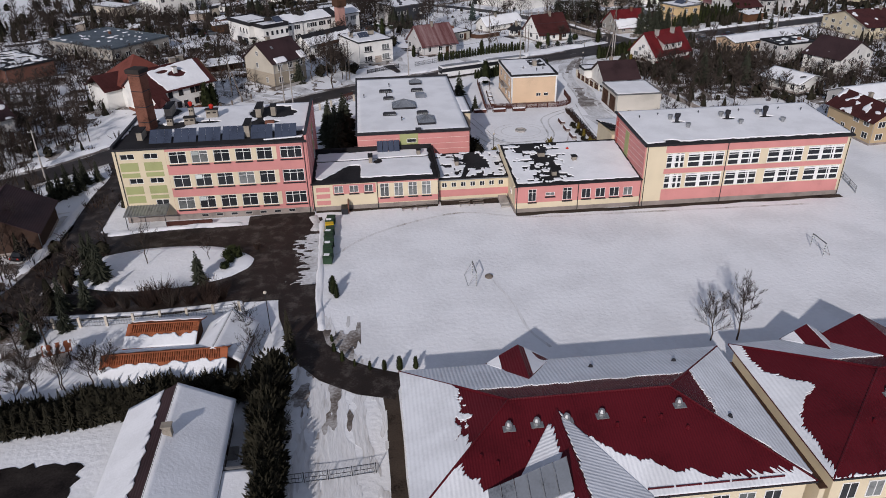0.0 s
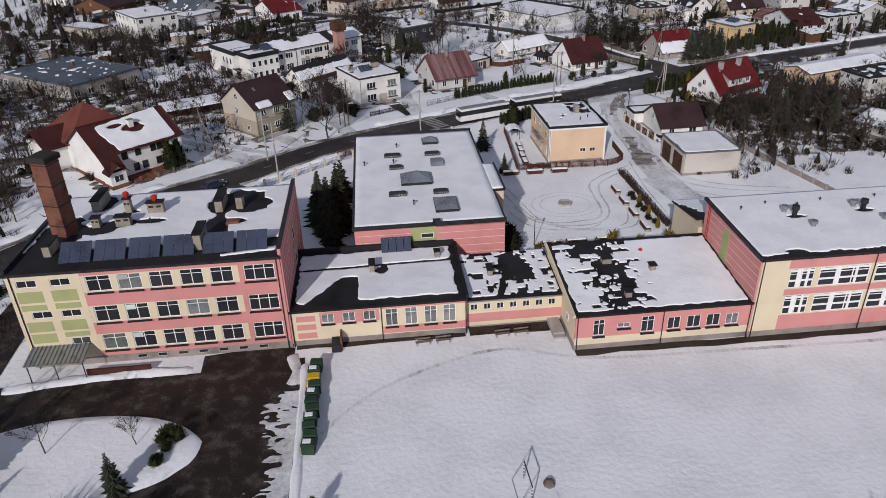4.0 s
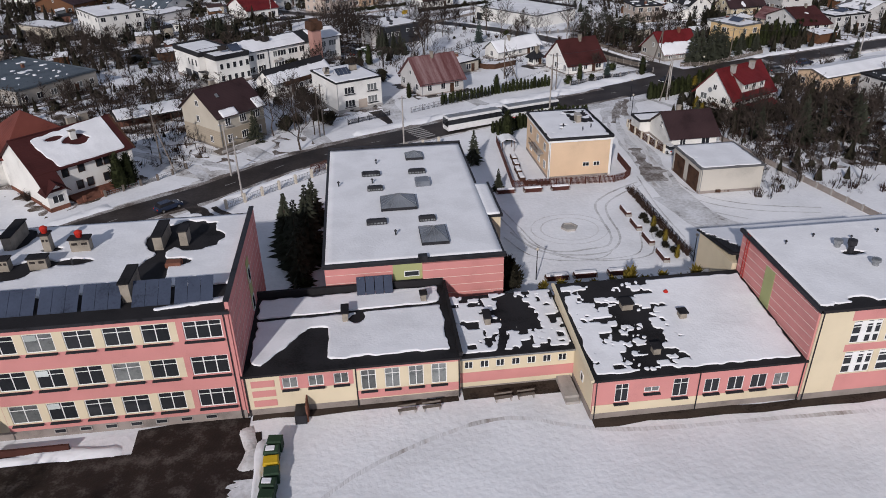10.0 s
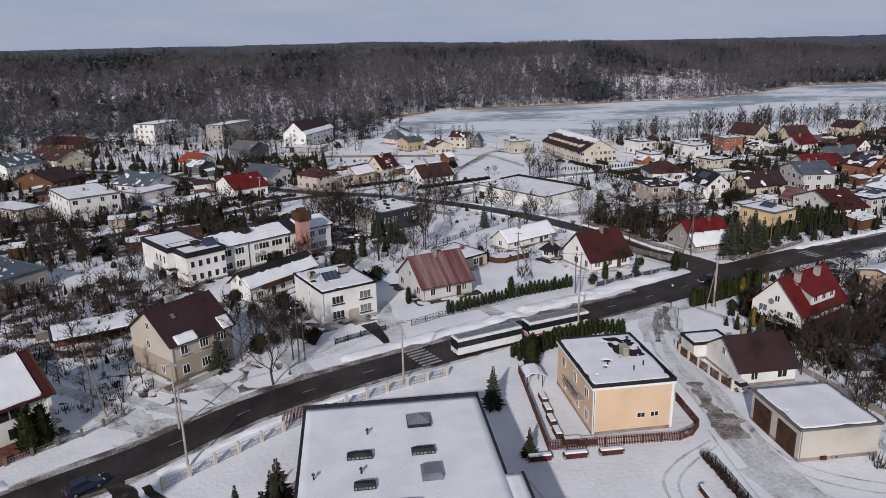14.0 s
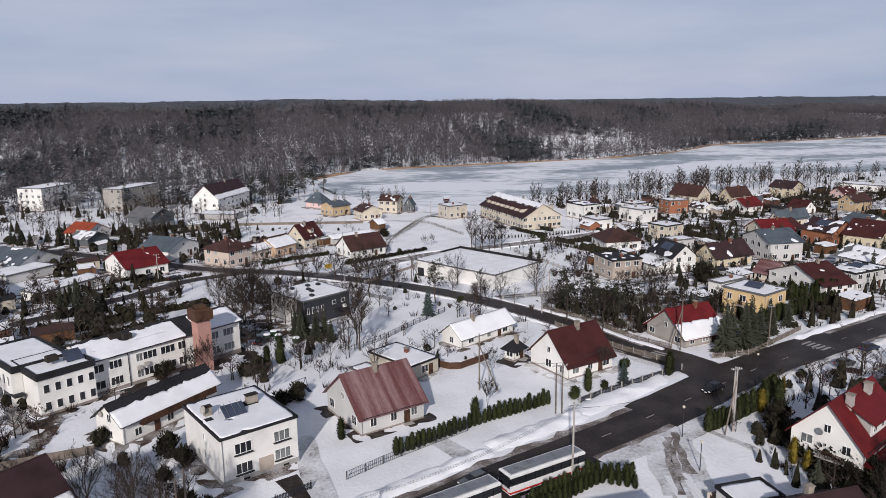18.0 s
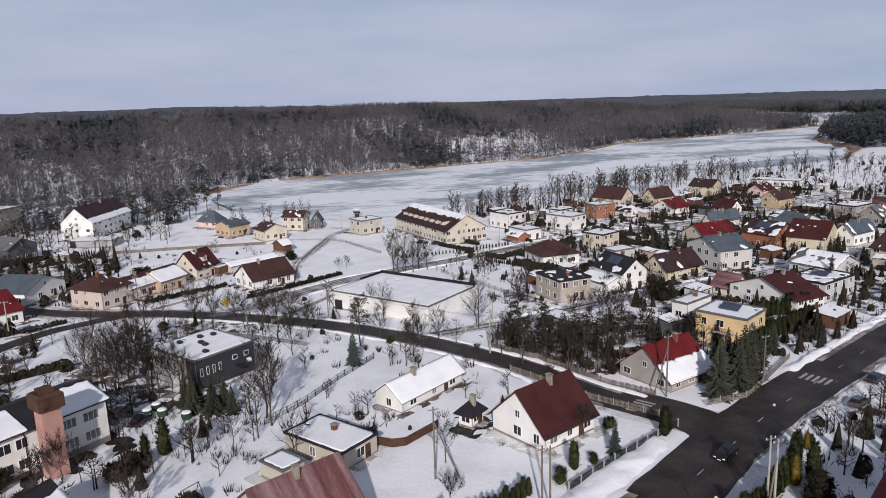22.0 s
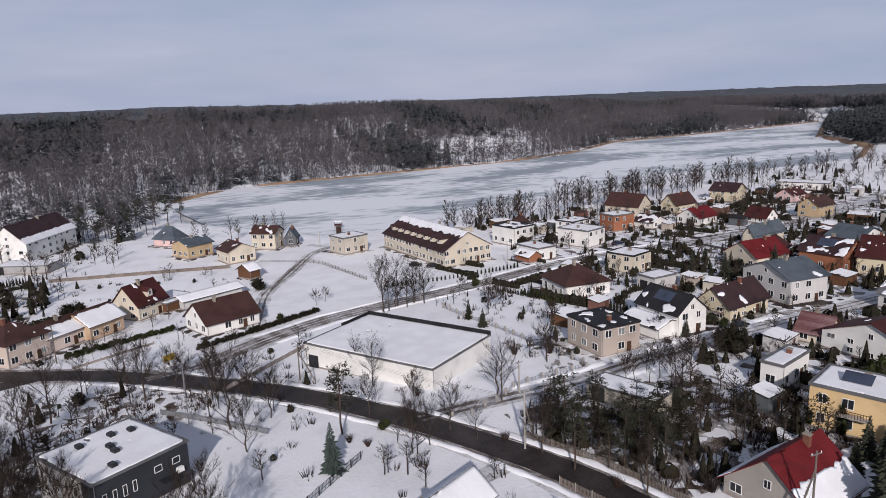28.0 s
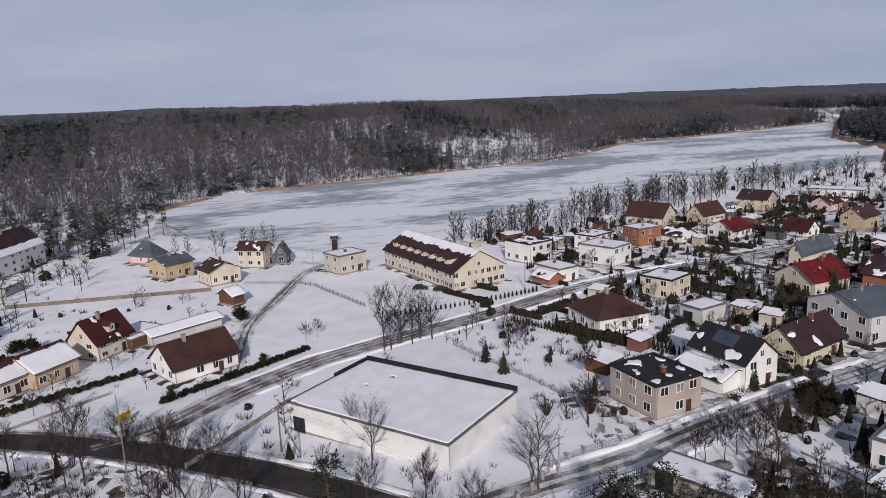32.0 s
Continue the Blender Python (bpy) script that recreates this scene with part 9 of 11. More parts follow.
# thickets on the waste ground west of the street
rs_ = random.Random(5)
for k in range(16):
    x, y = rs_.uniform(-100, -30), rs_.uniform(196, 232)
    if -0.5 * (x + 24) < abs(y - 191) + 12:
        plant(BRUSH[k % 3], x, y, rs_.uniform(1.2, 2.8), 1.5, "bare_shrub", "leafless brown thicket on waste ground", "shrub", "waste ground thicket")
for k in range(30):
    x, y = rs_.uniform(-120, -58), rs_.uniform(135, 330)
    tree(BARE[k % 4], x, y, rs_.uniform(5, 10), "bare_tree", "leafless tree among the western gardens")
for k in range(60):
    x, y = rs_.uniform(110, 330), rs_.uniform(150, 420)
    if abs(y - (217 + (x - 75) * 0.31)) > 9 and abs(y - 369) > 6:
        (tree(SPRUCE[k % 3], x, y, rs_.uniform(4, 7.5), "spruce", "dark spruce between the houses") if k % 3 else tree(APPLE[k % 2], x, y, rs_.uniform(4, 6), "fruit_tree", "small leafless garden tree", tall=5.0))
for k in range(16):
    x, y = rs_.uniform(76, 104), rs_.uniform(160, 186)
    (tree(BARE[k % 4], x, y, rs_.uniform(5, 9), "bare_tree", "leafless tree in dense garden") if k % 2 else plant(DARKBUSH, x, y, rs_.uniform(2.5, 4.5), 2.4, "evergreen_bush", "dark evergreen in dense garden", "shrub"))

# ---- forest behind the lake ----
def forest(name, spots, kinds, material, label):
    vs, fs, off = [], [], 0
    for (x, y, z, h, a), kk in zip(spots, kinds):
        tv, tf = kk
        c, s_ = math.cos(a) * h, math.sin(a) * h
        m = np.array(((c, -s_, 0), (s_, c, 0), (0, 0, h)))
        vs.append(tv @ m.T + (x, y, z))
        fs.append(tf + off)
        off += len(tv)
    v, f = np.concatenate(vs), np.concatenate(fs)
    me = bpy.data.meshes.new(name)
    me.vertices.add(len(v))
    me.vertices.foreach_set("co", v.astype(np.float32).ravel())
    me.loops.add(f.size)
    me.loops.foreach_set("vertex_index", f.astype(np.int32).ravel())
    me.polygons.add(len(f))
    me.polygons.foreach_set("loop_start", np.arange(0, f.size, 3, dtype=np.int32))
    me.materials.append(material)
    me.update(calc_edges=True)
    return tagged(new(name, me), label, "forest", "", "stuff")


def template(seed, kind):
    """A unit-high forest tree in triangles."""
    rng = random.Random(seed)
    v, f = [], []

    def blade(p, q, w):
        p, q = Vector(p), Vector(q)
        o = Vector((rng.uniform(-1, 1), rng.uniform(-1, 1), 0)).normalized() * w
        k = len(v)
        v.extend((tuple(p - o), tuple(p + o), tuple(q)))
        f.append((k, k + 1, k + 2))
    if kind == 'bare':
        for a in (0, 2.1, 4.2):
            o = Vector((math.cos(a), math.sin(a), 0)) * 0.012
            k = len(v)
            p = Vector((-math.sin(a), math.cos(a), 0)) * 0.012
            v.extend((tuple(o), tuple(p), (0, 0, 0.95)))
            f.append((k, k + 1, k + 2))
        for k in range(13):
            z = rng.uniform(0.32, 0.9)
            a = rng.uniform(0, 6.28)
            ln = 0.22 * (1.2 - z) + 0.07
            m = (math.cos(a) * ln * 0.5, math.sin(a) * ln * 0.5, z + 0.06)
            blade((0, 0, z - 0.05), m, 0.01)
            blade(m, (math.cos(a + 0.4) * ln, math.sin(a + 0.4) * ln, z + 0.16), 0.026)
            blade(m, (math.cos(a - 0.5) * ln * 0.9, math.sin(a - 0.5) * ln * 0.9, z + 0.12), 0.026)
    else:
        for a in (0, 2.1, 4.2):
            o = Vector((math.cos(a), math.sin(a), 0)) * 0.014
            k = len(v)
            p = Vector((-math.sin(a), math.cos(a), 0)) * 0.014
            v.extend((tuple(o), tuple(p), (0, 0, 0.9)))
            f.append((k, k + 1, k + 2))
        lo = 0.5 if kind == 'pine' else 0.12
        for k in range(36):
            z = lo + (1 - lo) * rng.random() ** 1.2 * 0.97
            a = rng.uniform(0, 6.28)
            ln = (0.20 * (1.05 - z) / (1 - lo) + 0.03) * rng.uniform(0.7, 1.2)
            k = len(v)
            c, s_ = math.cos(a), math.sin(a)
            v.extend(((0, 0, z + 0.02), (c * ln - s_ * ln * 0.45, s_ * ln + c * ln * 0.45, z - 0.03), (c * ln + s_ * ln * 0.45, s_ * ln - c * ln * 0.45, z - 0.05)))
            f.append((k, k + 1, k + 2))
    return np.array(v), np.array(f)


BT, PT_ = [template(k, 'bare') for k in range(5)], [template(k + 10, 'pine' if k < 2 else 'fir') for k in range(4)]
bs, bk, ps, pk = [], [], [], []
rf = random.Random(9)
n_tree = 0
while n_tree < 25000:
    x = rf.uniform(-620, 1050)
    yf = float(np.interp(x, SHORE_FAR_X, SHORE_FAR_Y))
    d = rf.random() ** 1.1 * 370
    y = yf + 4 + d
    dens = noise.noise(Vector((x / 90, y / 90, 21)))
    # a thinned, snowy slope above the far shore
    clear = math.exp(-((x - 330) / 90) ** 2 - ((d - 75) / 55) ** 2) + math.exp(-((x - 640) / 60) ** 2 - ((d - 45) / 30) ** 2)
    if rf.random() < clear * 0.93 or (d < 110 and x < 60 and rf.random() < 0.22):
        n_tree += 0.4
        continue
    n_tree += 1
    spot = (x, y, land(x, y) - 0.3, rf.uniform(11, 19) * (0.72 if d < 25 else 1.0), rf.uniform(0, 6.28))
    if dens + 0.25 * step(150, 450, d) > 0.30 + rf.uniform(-0.3, 0.3):
        ps.append(spot)
        pk.append(PT_[rf.randrange(4)])
    else:
        bs.append(spot)
        bk.append(BT[rf.randrange(5)])
for k in range(6500):
    x, y = rf.uniform(570, 1000), rf.uniform(330, 880)
    yn = float(np.interp(x, SHORE_NEAR_X, SHORE_NEAR_Y)) if x < 890 else 900
    if y < yn - 8:
        ps.append((x, y, land(x, y) - 0.3, rf.uniform(11, 18), rf.uniform(0, 6)))
        pk.append(PT_[rf.randrange(4)])
for k in range(2600):
    x, y = rf.uniform(885, 1200), rf.uniform(480, 960)
    if y < float(np.interp(x, SHORE_FAR_X, SHORE_FAR_Y)) + 30 or x > 1000:
        spot = (x, y, land(x, y) - 0.3, rf.uniform(11, 18), rf.uniform(0, 6))
        (ps if k % 2 else bs).append(spot)
        (pk if k % 2 else bk).append(PT_[k % 4] if k % 2 else BT[k % 5])
for k in range(1100):
    x, y = rf.uniform(-300, 25), rf.uniform(490, 612)
    if y < float(np.interp(x, SHORE_FAR_X, SHORE_FAR_Y)) + 5:
        spot = (x, y, land(x, y) - 0.3, rf.uniform(8, 15), rf.uniform(0, 6))
        (ps if k % 3 == 0 else bs).append(spot)
        (pk if k % 3 == 0 else bk).append(PT_[k % 4] if k % 3 == 0 else BT[k % 5])
UT = []
for k in range(3):
    v_, f_ = [], []
    ru = random.Random(k + 40)
    for q in range(9):
        a_ = ru.uniform(0, 6.28)
        t_ = ru.uniform(0.1, 0.6)
        j = len(v_)
        v_ += [(math.cos(a_) * t_ - 0.05, math.sin(a_) * t_, 0), (math.cos(a_) * t_ + 0.05, math.sin(a_) * t_, 0), (math.cos(a_) * t_ * 2, math.sin(a_) * t_ * 2, ru.uniform(0.5, 1.0))]
        f_.append((j, j + 1, j + 2))
    UT.append((np.array(v_), np.array(f_)))
us, uk = [], []
for k in range(9000):
    x = rf.uniform(-500, 950)
    d = 2 + rf.random() ** 1.4 * 260
    y = float(np.interp(x, SHORE_FAR_X, SHORE_FAR_Y)) + d
    us.append((x, y, land(x, y) - 0.1, rf.uniform(1.5, 4.5), rf.uniform(0, 6)))
    uk.append(UT[k % 3])
# trees beyond the lake wear colours with the haze painted in
forest("forest_undergrowth", us, uk, HAZY_TWIG, "brown undergrowth between the forest trunks")
forest("leafless_forest", bs, bk, HAZY_TWIG, "grey-brown leafless forest on the far shore")
forest("conifer_forest", ps, pk, HAZY_PINE, "dark pine and spruce forest on the hills")
# crowns that close the forest towards the horizon, distance haze tinted into their colour
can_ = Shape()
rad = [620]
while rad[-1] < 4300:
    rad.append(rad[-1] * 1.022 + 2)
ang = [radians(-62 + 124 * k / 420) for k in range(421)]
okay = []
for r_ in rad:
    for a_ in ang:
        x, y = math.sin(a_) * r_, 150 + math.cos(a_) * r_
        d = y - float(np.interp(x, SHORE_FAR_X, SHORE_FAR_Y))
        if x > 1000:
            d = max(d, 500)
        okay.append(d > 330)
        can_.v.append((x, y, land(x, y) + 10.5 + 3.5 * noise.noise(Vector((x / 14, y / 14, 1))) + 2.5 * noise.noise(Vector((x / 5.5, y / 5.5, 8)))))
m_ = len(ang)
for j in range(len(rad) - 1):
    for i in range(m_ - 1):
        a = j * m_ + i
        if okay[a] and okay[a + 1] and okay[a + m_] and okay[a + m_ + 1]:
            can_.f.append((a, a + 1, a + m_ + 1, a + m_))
tagged(part("far_forest", can_, HAZY_CANOPY), "endless dark forest reaching the horizon", "forest", "", "stuff")
ribbon("reed_belt", [(x, float(np.interp(x, SHORE_FAR_X, SHORE_FAR_Y)) + 1) for x in (36, 60, 100, 150, 220, 300, 380, 430, 476, 560, 657, 760, 880)], 5.0, REED, 0.7, "belt of dry brown reeds along the far shore", "reeds", "stuff", every=6, rough=0.5)
ribbon("reed_belt", [(x, float(np.interp(x, SHORE_NEAR_X, SHORE_NEAR_Y)) - 1) for x in (470, 520, 560, 600, 637, 700, 800, 880)], 9.0, REED, 0.9, "belt of dry brown reeds at the lake end", "reeds", "stuff", every=6, rough=0.5)
# ---- more trees of the gardens ----
for k, (x, y, h) in enumerate(((-74, 266, 9), (-70, 261, 9), (-69, 263, 8), (-65, 256, 10), (-63, 258, 8), (-69, 273, 8), (-65, 266, 7), (-44, 235, 8), (-81, 276, 7), (-15, 190, 11), (-13, 194, 10), (-11, 193, 11), (-9, 196, 9), (-7, 189, 9), (-18, 200, 8), (-6, 197, 8), (19, 252, 9), (23, 263, 10), (-8, 287, 11), (-6, 288, 10), (-2, 279, 12), (0, 282, 11), (3, 272, 10), (4, 273, 11), (7, 274, 9), (21, 250, 12), (30, 283, 9), (53, 306, 8), (54, 299, 9), (51, 271, 7), (54, 272, 7), (81, 253, 7), (103, 274, 8), (109, 275, 7), (75, 174, 9), (79, 178, 8), (77, 172, 9), (69, 172, 8), (118, 323, 7), (120, 305, 7), (-64, 126, 8), (-64, 131, 8), (-60, 113, 9), (-56, 115, 8), (-54, 97, 8), (-54, 102, 7), (-67, 150, 8), (-71, 138, 9), (-70, 144, 8), (-35, 65, 6), (-38, 65, 6), (-39, 63, 5), (-30, 66, 5), (-32, 65, 6))):
    tree(BARE[k % 4], x, y, h, "bare_tree", "leafless dark garden tree in snow")
for k, (x, y, h) in enumerate(((-73, 307, 6), (-73, 303, 5), (-66, 313, 6), (-70, 304, 5), (-47, 313, 6), (-41, 301, 7), (-40, 302, 6), (-37, 297, 7), (-19, 191, 6), (-20, 193, 5), (-104, 422, 7), (-98, 413, 6), (-92, 414, 6), (-90, 418, 6), (-84, 409, 6), (-80, 416, 6), (-75, 415, 6), (-73, 422, 6), (-54, 425, 6), (-109, 423, 6), (-130, 400, 5), (-140, 410, 5), (-134, 389, 5), (88, 228, 10), (93, 229, 9.5), (10, 261, 7), (11, 263, 6), (13, 259, 7), (15, 261, 6), (9, 265, 6), (16, 258, 5), (102, 241, 6), (101, 238, 6), (108, 241, 6), (104, 235, 6), (111, 239, 6), (97, 239, 5), (122, 284, 5), (122, 281, 5), (166, 315, 5), (210, 325, 6), (204, 317, 6), (171, 344, 5), (170, 333, 5), (191, 295, 6), (199, 299, 6), (117, 291, 4), (149, 314, 5), (155, 318, 5), (136, 316, 4), (-42.6, 75.4, 4.6), (-54, 119, 5), (-53, 120, 6), (-52, 122, 5), (-52, 125, 5), (-50, 126, 4), (-55, 118, 5), (-41, 82, 5), (-38, 82, 5), (-40, 90, 7))):
    t_ = tree(SPRUCE[k % 3], x, y, h, "spruce", "broad dark green spruce in a garden")
    t_.scale = (t_.scale[0] * 1.35, t_.scale[1] * 1.35, t_.scale[2])
rq = random.Random(12)
for k in range(30):
    x, y = rq.uniform(68, 101), rq.uniform(244, 268)
    if abs(x - 70 + (y - 246) * 0.55) > 5 and (x - 86) ** 2 + (y - 239) ** 2 > 110 and x + 1.2 * y < 402:
        tree(BUSHPINE[k % 3], x, y, rq.uniform(6, 9), "pine", "dark brushy pine in a thicket", group="pine thicket", tall=12.0)
for k, (x, y, h) in enumerate(((93, 276.5, 6), (95.5, 275.5, 5.5), (98, 276, 6.5), (99.5, 274, 6), (102, 275, 6), (98, 279.5, 4.5), (86, 293, 7.5), (95, 331, 6), (97, 309, 6), (-7.4, 244.5, 6.5), (-10, 243, 5.5), (-5, 243.5, 5))):
    tree(APPLE[k % 2], x, y, h, "fruit_tree", "gnarled leafless brown tree in a garden", tall=5.0)
for x, y, h in ((71.1, 188.7, 3.6), (71.4, 186.5, 2.8), (77.3, 203.3, 3.6), (83.4, 209.0, 3.2), (80, 206.5, 3.0), (86, 209.3, 2.6)):
    plant(THG, x, y, h, 3.0, "thuja", "golden brown thuja by the corner house", "shrub")
for x, y, h in ((-20.5, 219.5, 2.6), (-15.9, 211.7, 2.0), (-9.9, 205.6, 2.4), (-6.6, 197.5, 3.2), (-4.0, 195.1, 3.0), (-10.6, 196.4, 2.6), (-12.8, 193.2, 3.2), (-15.2, 245.1, 3.4), (-0.5, 241.6, 3.0), (1.5, 243, 3.4), (74, 196, 3), (76, 199, 3.2), (73, 193, 2.6), (79, 201, 3)):
    plant(DARKBUSH, x, y, h, 2.4, "evergreen_bush", "dark brown-green bush in a garden", "shrub")
for x, y, h in ((-31, 81.6, 3.2), (-29, 82.0, 3.6), (-27, 81.8, 3.0), (-23, 81.6, 3.4), (-25, 81.2, 2.6), (-21, 81.8, 2.8), (-35, 81.8, 2.6)):
    plant(BRUSH[1], x, y, h, 1.5, "bare_shrub", "tall reddish brown shrub beside the drive", "shrub")

# ---- poles, lamps, fences ----
POLE = Shape().tube((0, 0, -0.3), (0, 0, 10), 0.17, 0.11, 8).mesh("post", CONCRETE)
POLEWOOD = Shape().tube((0, 0, -0.3), (0, 0, 10), 0.14, 0.10, 8).mesh("post", WOODGREY)
TOPS = {}


def pole(x, y, h, wood=False, lamp=False, brace=None, yaw=0):
    p = thing("utility_pole", x, y, land(x, y), yaw, ("weathered wooden" if wood else "grey concrete") + " utility pole with insulators beside the road", "pole")
    part("post", POLEWOOD if wood else POLE, CONCRETE, p, at=Matrix.Diagonal((1, 1, h / 10, 1)))
    arm = part("crossarm", Shape().box(0, 0, h - 0.4, 1.5, 0.1, 0.1), STEEL, p)
    for k in (-0.65, 0, 0.65):
        part("insulator", Shape().lathe(k, 0, ((0.05, h - 0.35), (0.07, h - 0.25), (0.03, h - 0.15)), 6), PVC, arm)
    if lamp:
        part("lamp_arm", Shape().tube((0, 0, h - 0.8), (1.6, 0, h + 0.2), 0.04, 0.035, 5), STEEL, p)
        part("lamp_head", Shape().box(1.9, 0, h + 0.22, 0.7, 0.28, 0.14, cut=0.04), PVC, p)
    if brace:
        part("brace", Shape().tube((brace[0], brace[1], -0.2), (0, 0, h * 0.8), 0.12, 0.1, 6), WOODGREY, p)
    return p


for a in ((9.9, 178.1, 10.0), (41.3, 192.8, 10.4, False, True), (-20.5, 170.0, 9.5), (-5.9, 187.8, 9.7, True), (-5.1, 188.6, 10.2, True), (37.9, 223.5, 10.0, True, False, (3.0, -1.2)), (46.6, 211.2, 8.3, True), (47.5, 210.9, 8.3, True),
          (69.1, 198.7, 10.0, False, False, (-1.8, -0.6)), (80.8, 231.6, 10.5, True, False, (-1.2, 1.6)), (98.8, 229.4, 8.3, True), (65.1, 264.3, 8.8, False, False, (2.2, 1.0)), (43.0, 308.3, 7.0, True, False, (2.5, -2.0)), (75.4, 427.4, 7.3), (83.2, 350.7, 8.5),
          (74.5, 282.9, 5.6), (-17.5, 160.6, 10.4), (-33.9, 178.1, 10.0, True, False, (2.8, -3.2)), (70.5, 201.0, 9.0), (135, 229, 8.5), (-60, 128, 9.5), (120, 372, 8), (-28, 332, 8.5), (0, 345, 8.5, True)):
    pole(*a)
mast = thing("radio_mast", 23.0, 297.5, land(23, 297.5), 0, "tall slim grey lattice mast above the street", "mast")
part("shaft", Shape().tube((0, 0, 0), (0, 0, 17), 0.11, 0.06, 6), STEEL, mast)
part("lattice", Shape().tube((0.4, 0, 0), (0.05, 0, 9), 0.03, 0.03, 4).tube((-0.4, 0, 0), (-0.05, 0, 9), 0.03, 0.03, 4).tube((0, 0.4, 0), (0, 0.05, 9), 0.03, 0.03, 4), STEEL, mast)
for x, y, h in ((22.9, 128.1, 4.2), (44.6, 130.1, 3.4), (-13.8, 73.1, 5.6), (83.4, 212.7, 5.3), (61, 199, 4.5), (58, 190, 4.0)):
    l_ = thing("street_lamp", x, y, land(x, y), 0, "slim dark street lamp with pale globe", "lamp")
    part("post", Shape().tube((0, 0, -0.1), (0, 0, h), 0.07, 0.05, 6), BLACKMETAL, l_)
    part("globe", Shape().lathe(0, 0, ((0.05, h), (0.2, h + 0.12), (0.2, h + 0.3), (0.05, h + 0.42)), 8), CREAMPOST, l_)
# overhead wires
for (a, b, h) in (((9.9, 178.1), (41.3, 192.8), 9.8), ((41.3, 192.8), (69.1, 198.7), 9.6), ((69.1, 198.7), (98.8, 229.4), 8.6), ((98.8, 229.4), (135, 229), 8.2), ((-17.5, 160.6), (9.9, 178.1), 9.8), ((46.6, 211.2), (80.8, 231.6), 8.2), ((37.9, 223.5), (46.6, 211.2), 8.3), ((80.8, 231.6), (65.1, 264.3), 8.5), ((65.1, 264.3), (43, 308.3), 7.6)):
    w_ = Shape()
    for o in (-0.5, 0, 0.5):
        q = None
        for k in range(9):
            t = k / 8
            p = (a[0] + (b[0] - a[0]) * t + o, a[1] + (b[1] - a[1]) * t, land(*a) * (1 - t) + land(*b) * t + h - 1.2 * 4 * t * (1 - t))
            if q:
                w_.tube(q, p, 0.012, 0.012, 3)
            q = p
    tagged(part("overhead_wire", w_, BLACKMETAL), "thin dark overhead wires sagging between poles", "wire", "", "stuff")

POSTS = {}


def fence(pts, label, post=(0.08, 0.08, 1.3), gap=2.5, post_mat=None, panel="wire", panel_mat=None, h=1.2):
    """Posts with a panel in each bay: pickets, boards or wire."""
    post_mat, panel_mat = post_mat or BLACKMETAL, panel_mat or BLACKMETAL
    f = thing("fence", *pts[0], land(*pts[0]), 0, label, "fence")
    key = (post, post_mat.name)
    if key not in POSTS:
        POSTS[key] = Shape().box(0, 0, post[2] / 2 - 0.1, post[0], post[1], post[2] + 0.2, cut=0.02).mesh("post", post_mat)
    sp = along(pts, gap)
    x0, y0 = pts[0]
    z0 = land(x0, y0)
    for x, y, hd in sp:
        part("post", POSTS[key], post_mat, f, at=pose(x - x0, y - y0, land(x, y) - z0, 0, 0, math.degrees(hd)))
    for (xa, ya, ha), (xb, yb, hb) in zip(sp, sp[1:]):
        s = Shape()
        ln = math.hypot(xb - xa, yb - ya)
        if ln > gap * 1.5:
            continue
        za = (land(xa, ya) + land(xb, yb)) / 2 - z0
        if panel in ("wire", "pickets"):
            gap_, bar = (0.3, 0.025) if panel == "wire" else (0.2, 0.11)
            n_ = max(2, int(ln / gap_))
            xs, zs = [], [0.08, 0.12, h * 0.5, h * 0.5 + 0.04, h - 0.04, h] if panel == "wire" else [0.05, 0.28, 0.36, h * 0.8, h * 0.8 + 0.08, h * 1.05]
            for k in range(n_):
                c_ = ln * (k + 0.5) / n_
                xs += [c_ - bar / 2, c_ + bar / 2]
            rails = (0, 2, 4) if panel == "wire" else (1, 3)
            lattice(s, xs, zs, lambda i, j: i % 2 == 0 or j in rails, -0.02, 0.02)
        else:
            s.box(ln / 2, 0, h / 2, ln, 0.09, h, cut=0.02)
        part("panel", s, panel_mat, f, at=pose(xa - x0, ya - y0, za, 0, 0, math.degrees(math.atan2(yb - ya, xb - xa))))
    return f


fence([(-33.2, 142.6), (-30.8, 145.4), (-26.4, 150.4)], "cream masonry posts with grey railings by the school path", (0.38, 0.38, 1.55), 3.3, CREAMPOST, "wire", STEEL, 1.2)
fence([(-39.8, 164.6), (-32.1, 170.8), (-28.3, 175.5)], "low brown posts with rails along a snowy drive", (0.34, 0.34, 1.1), 3.0, WOODGREY, "wire", STEEL, 0.8)
fence([(-19.4, 156.5), (-7.0, 166.8), (0.5, 172), (8.4, 176.3), (17.7, 179.8)], "cream masonry posts with grey railings along the street", (0.38, 0.38, 1.55), 3.3, CREAMPOST, "wire", STEEL, 1.2)
fence([(-47, 77.5), (-42.8, 77.8), (-36.4, 77.4), (-33, 77.4), (-24, 78), (-15.8, 79.0)], "cream posts with wire panels by the school drive", (0.3, 0.3, 1.4), 3.2, CREAMPOST, "wire", STEEL, 1.1)
fence([(-10.5, 48.5), (-6, 48.6), (-1.5, 49.0)], "low dark metal gate and fence", gap=2.2)
fence([(20.0, 250.7), (27.3, 256.2), (35, 264.5), (44.8, 273.4)], "dark mesh fence across a snowy field")
fence([(51.7, 213.6), (60, 217), (68.4, 219.9), (76.5, 222.5)], "dark picket fence in front of the garden", panel="pickets", h=1.1, panel_mat=BLACKMETAL, post_mat=CONCRETE, post=(0.2, 0.2, 1.3))
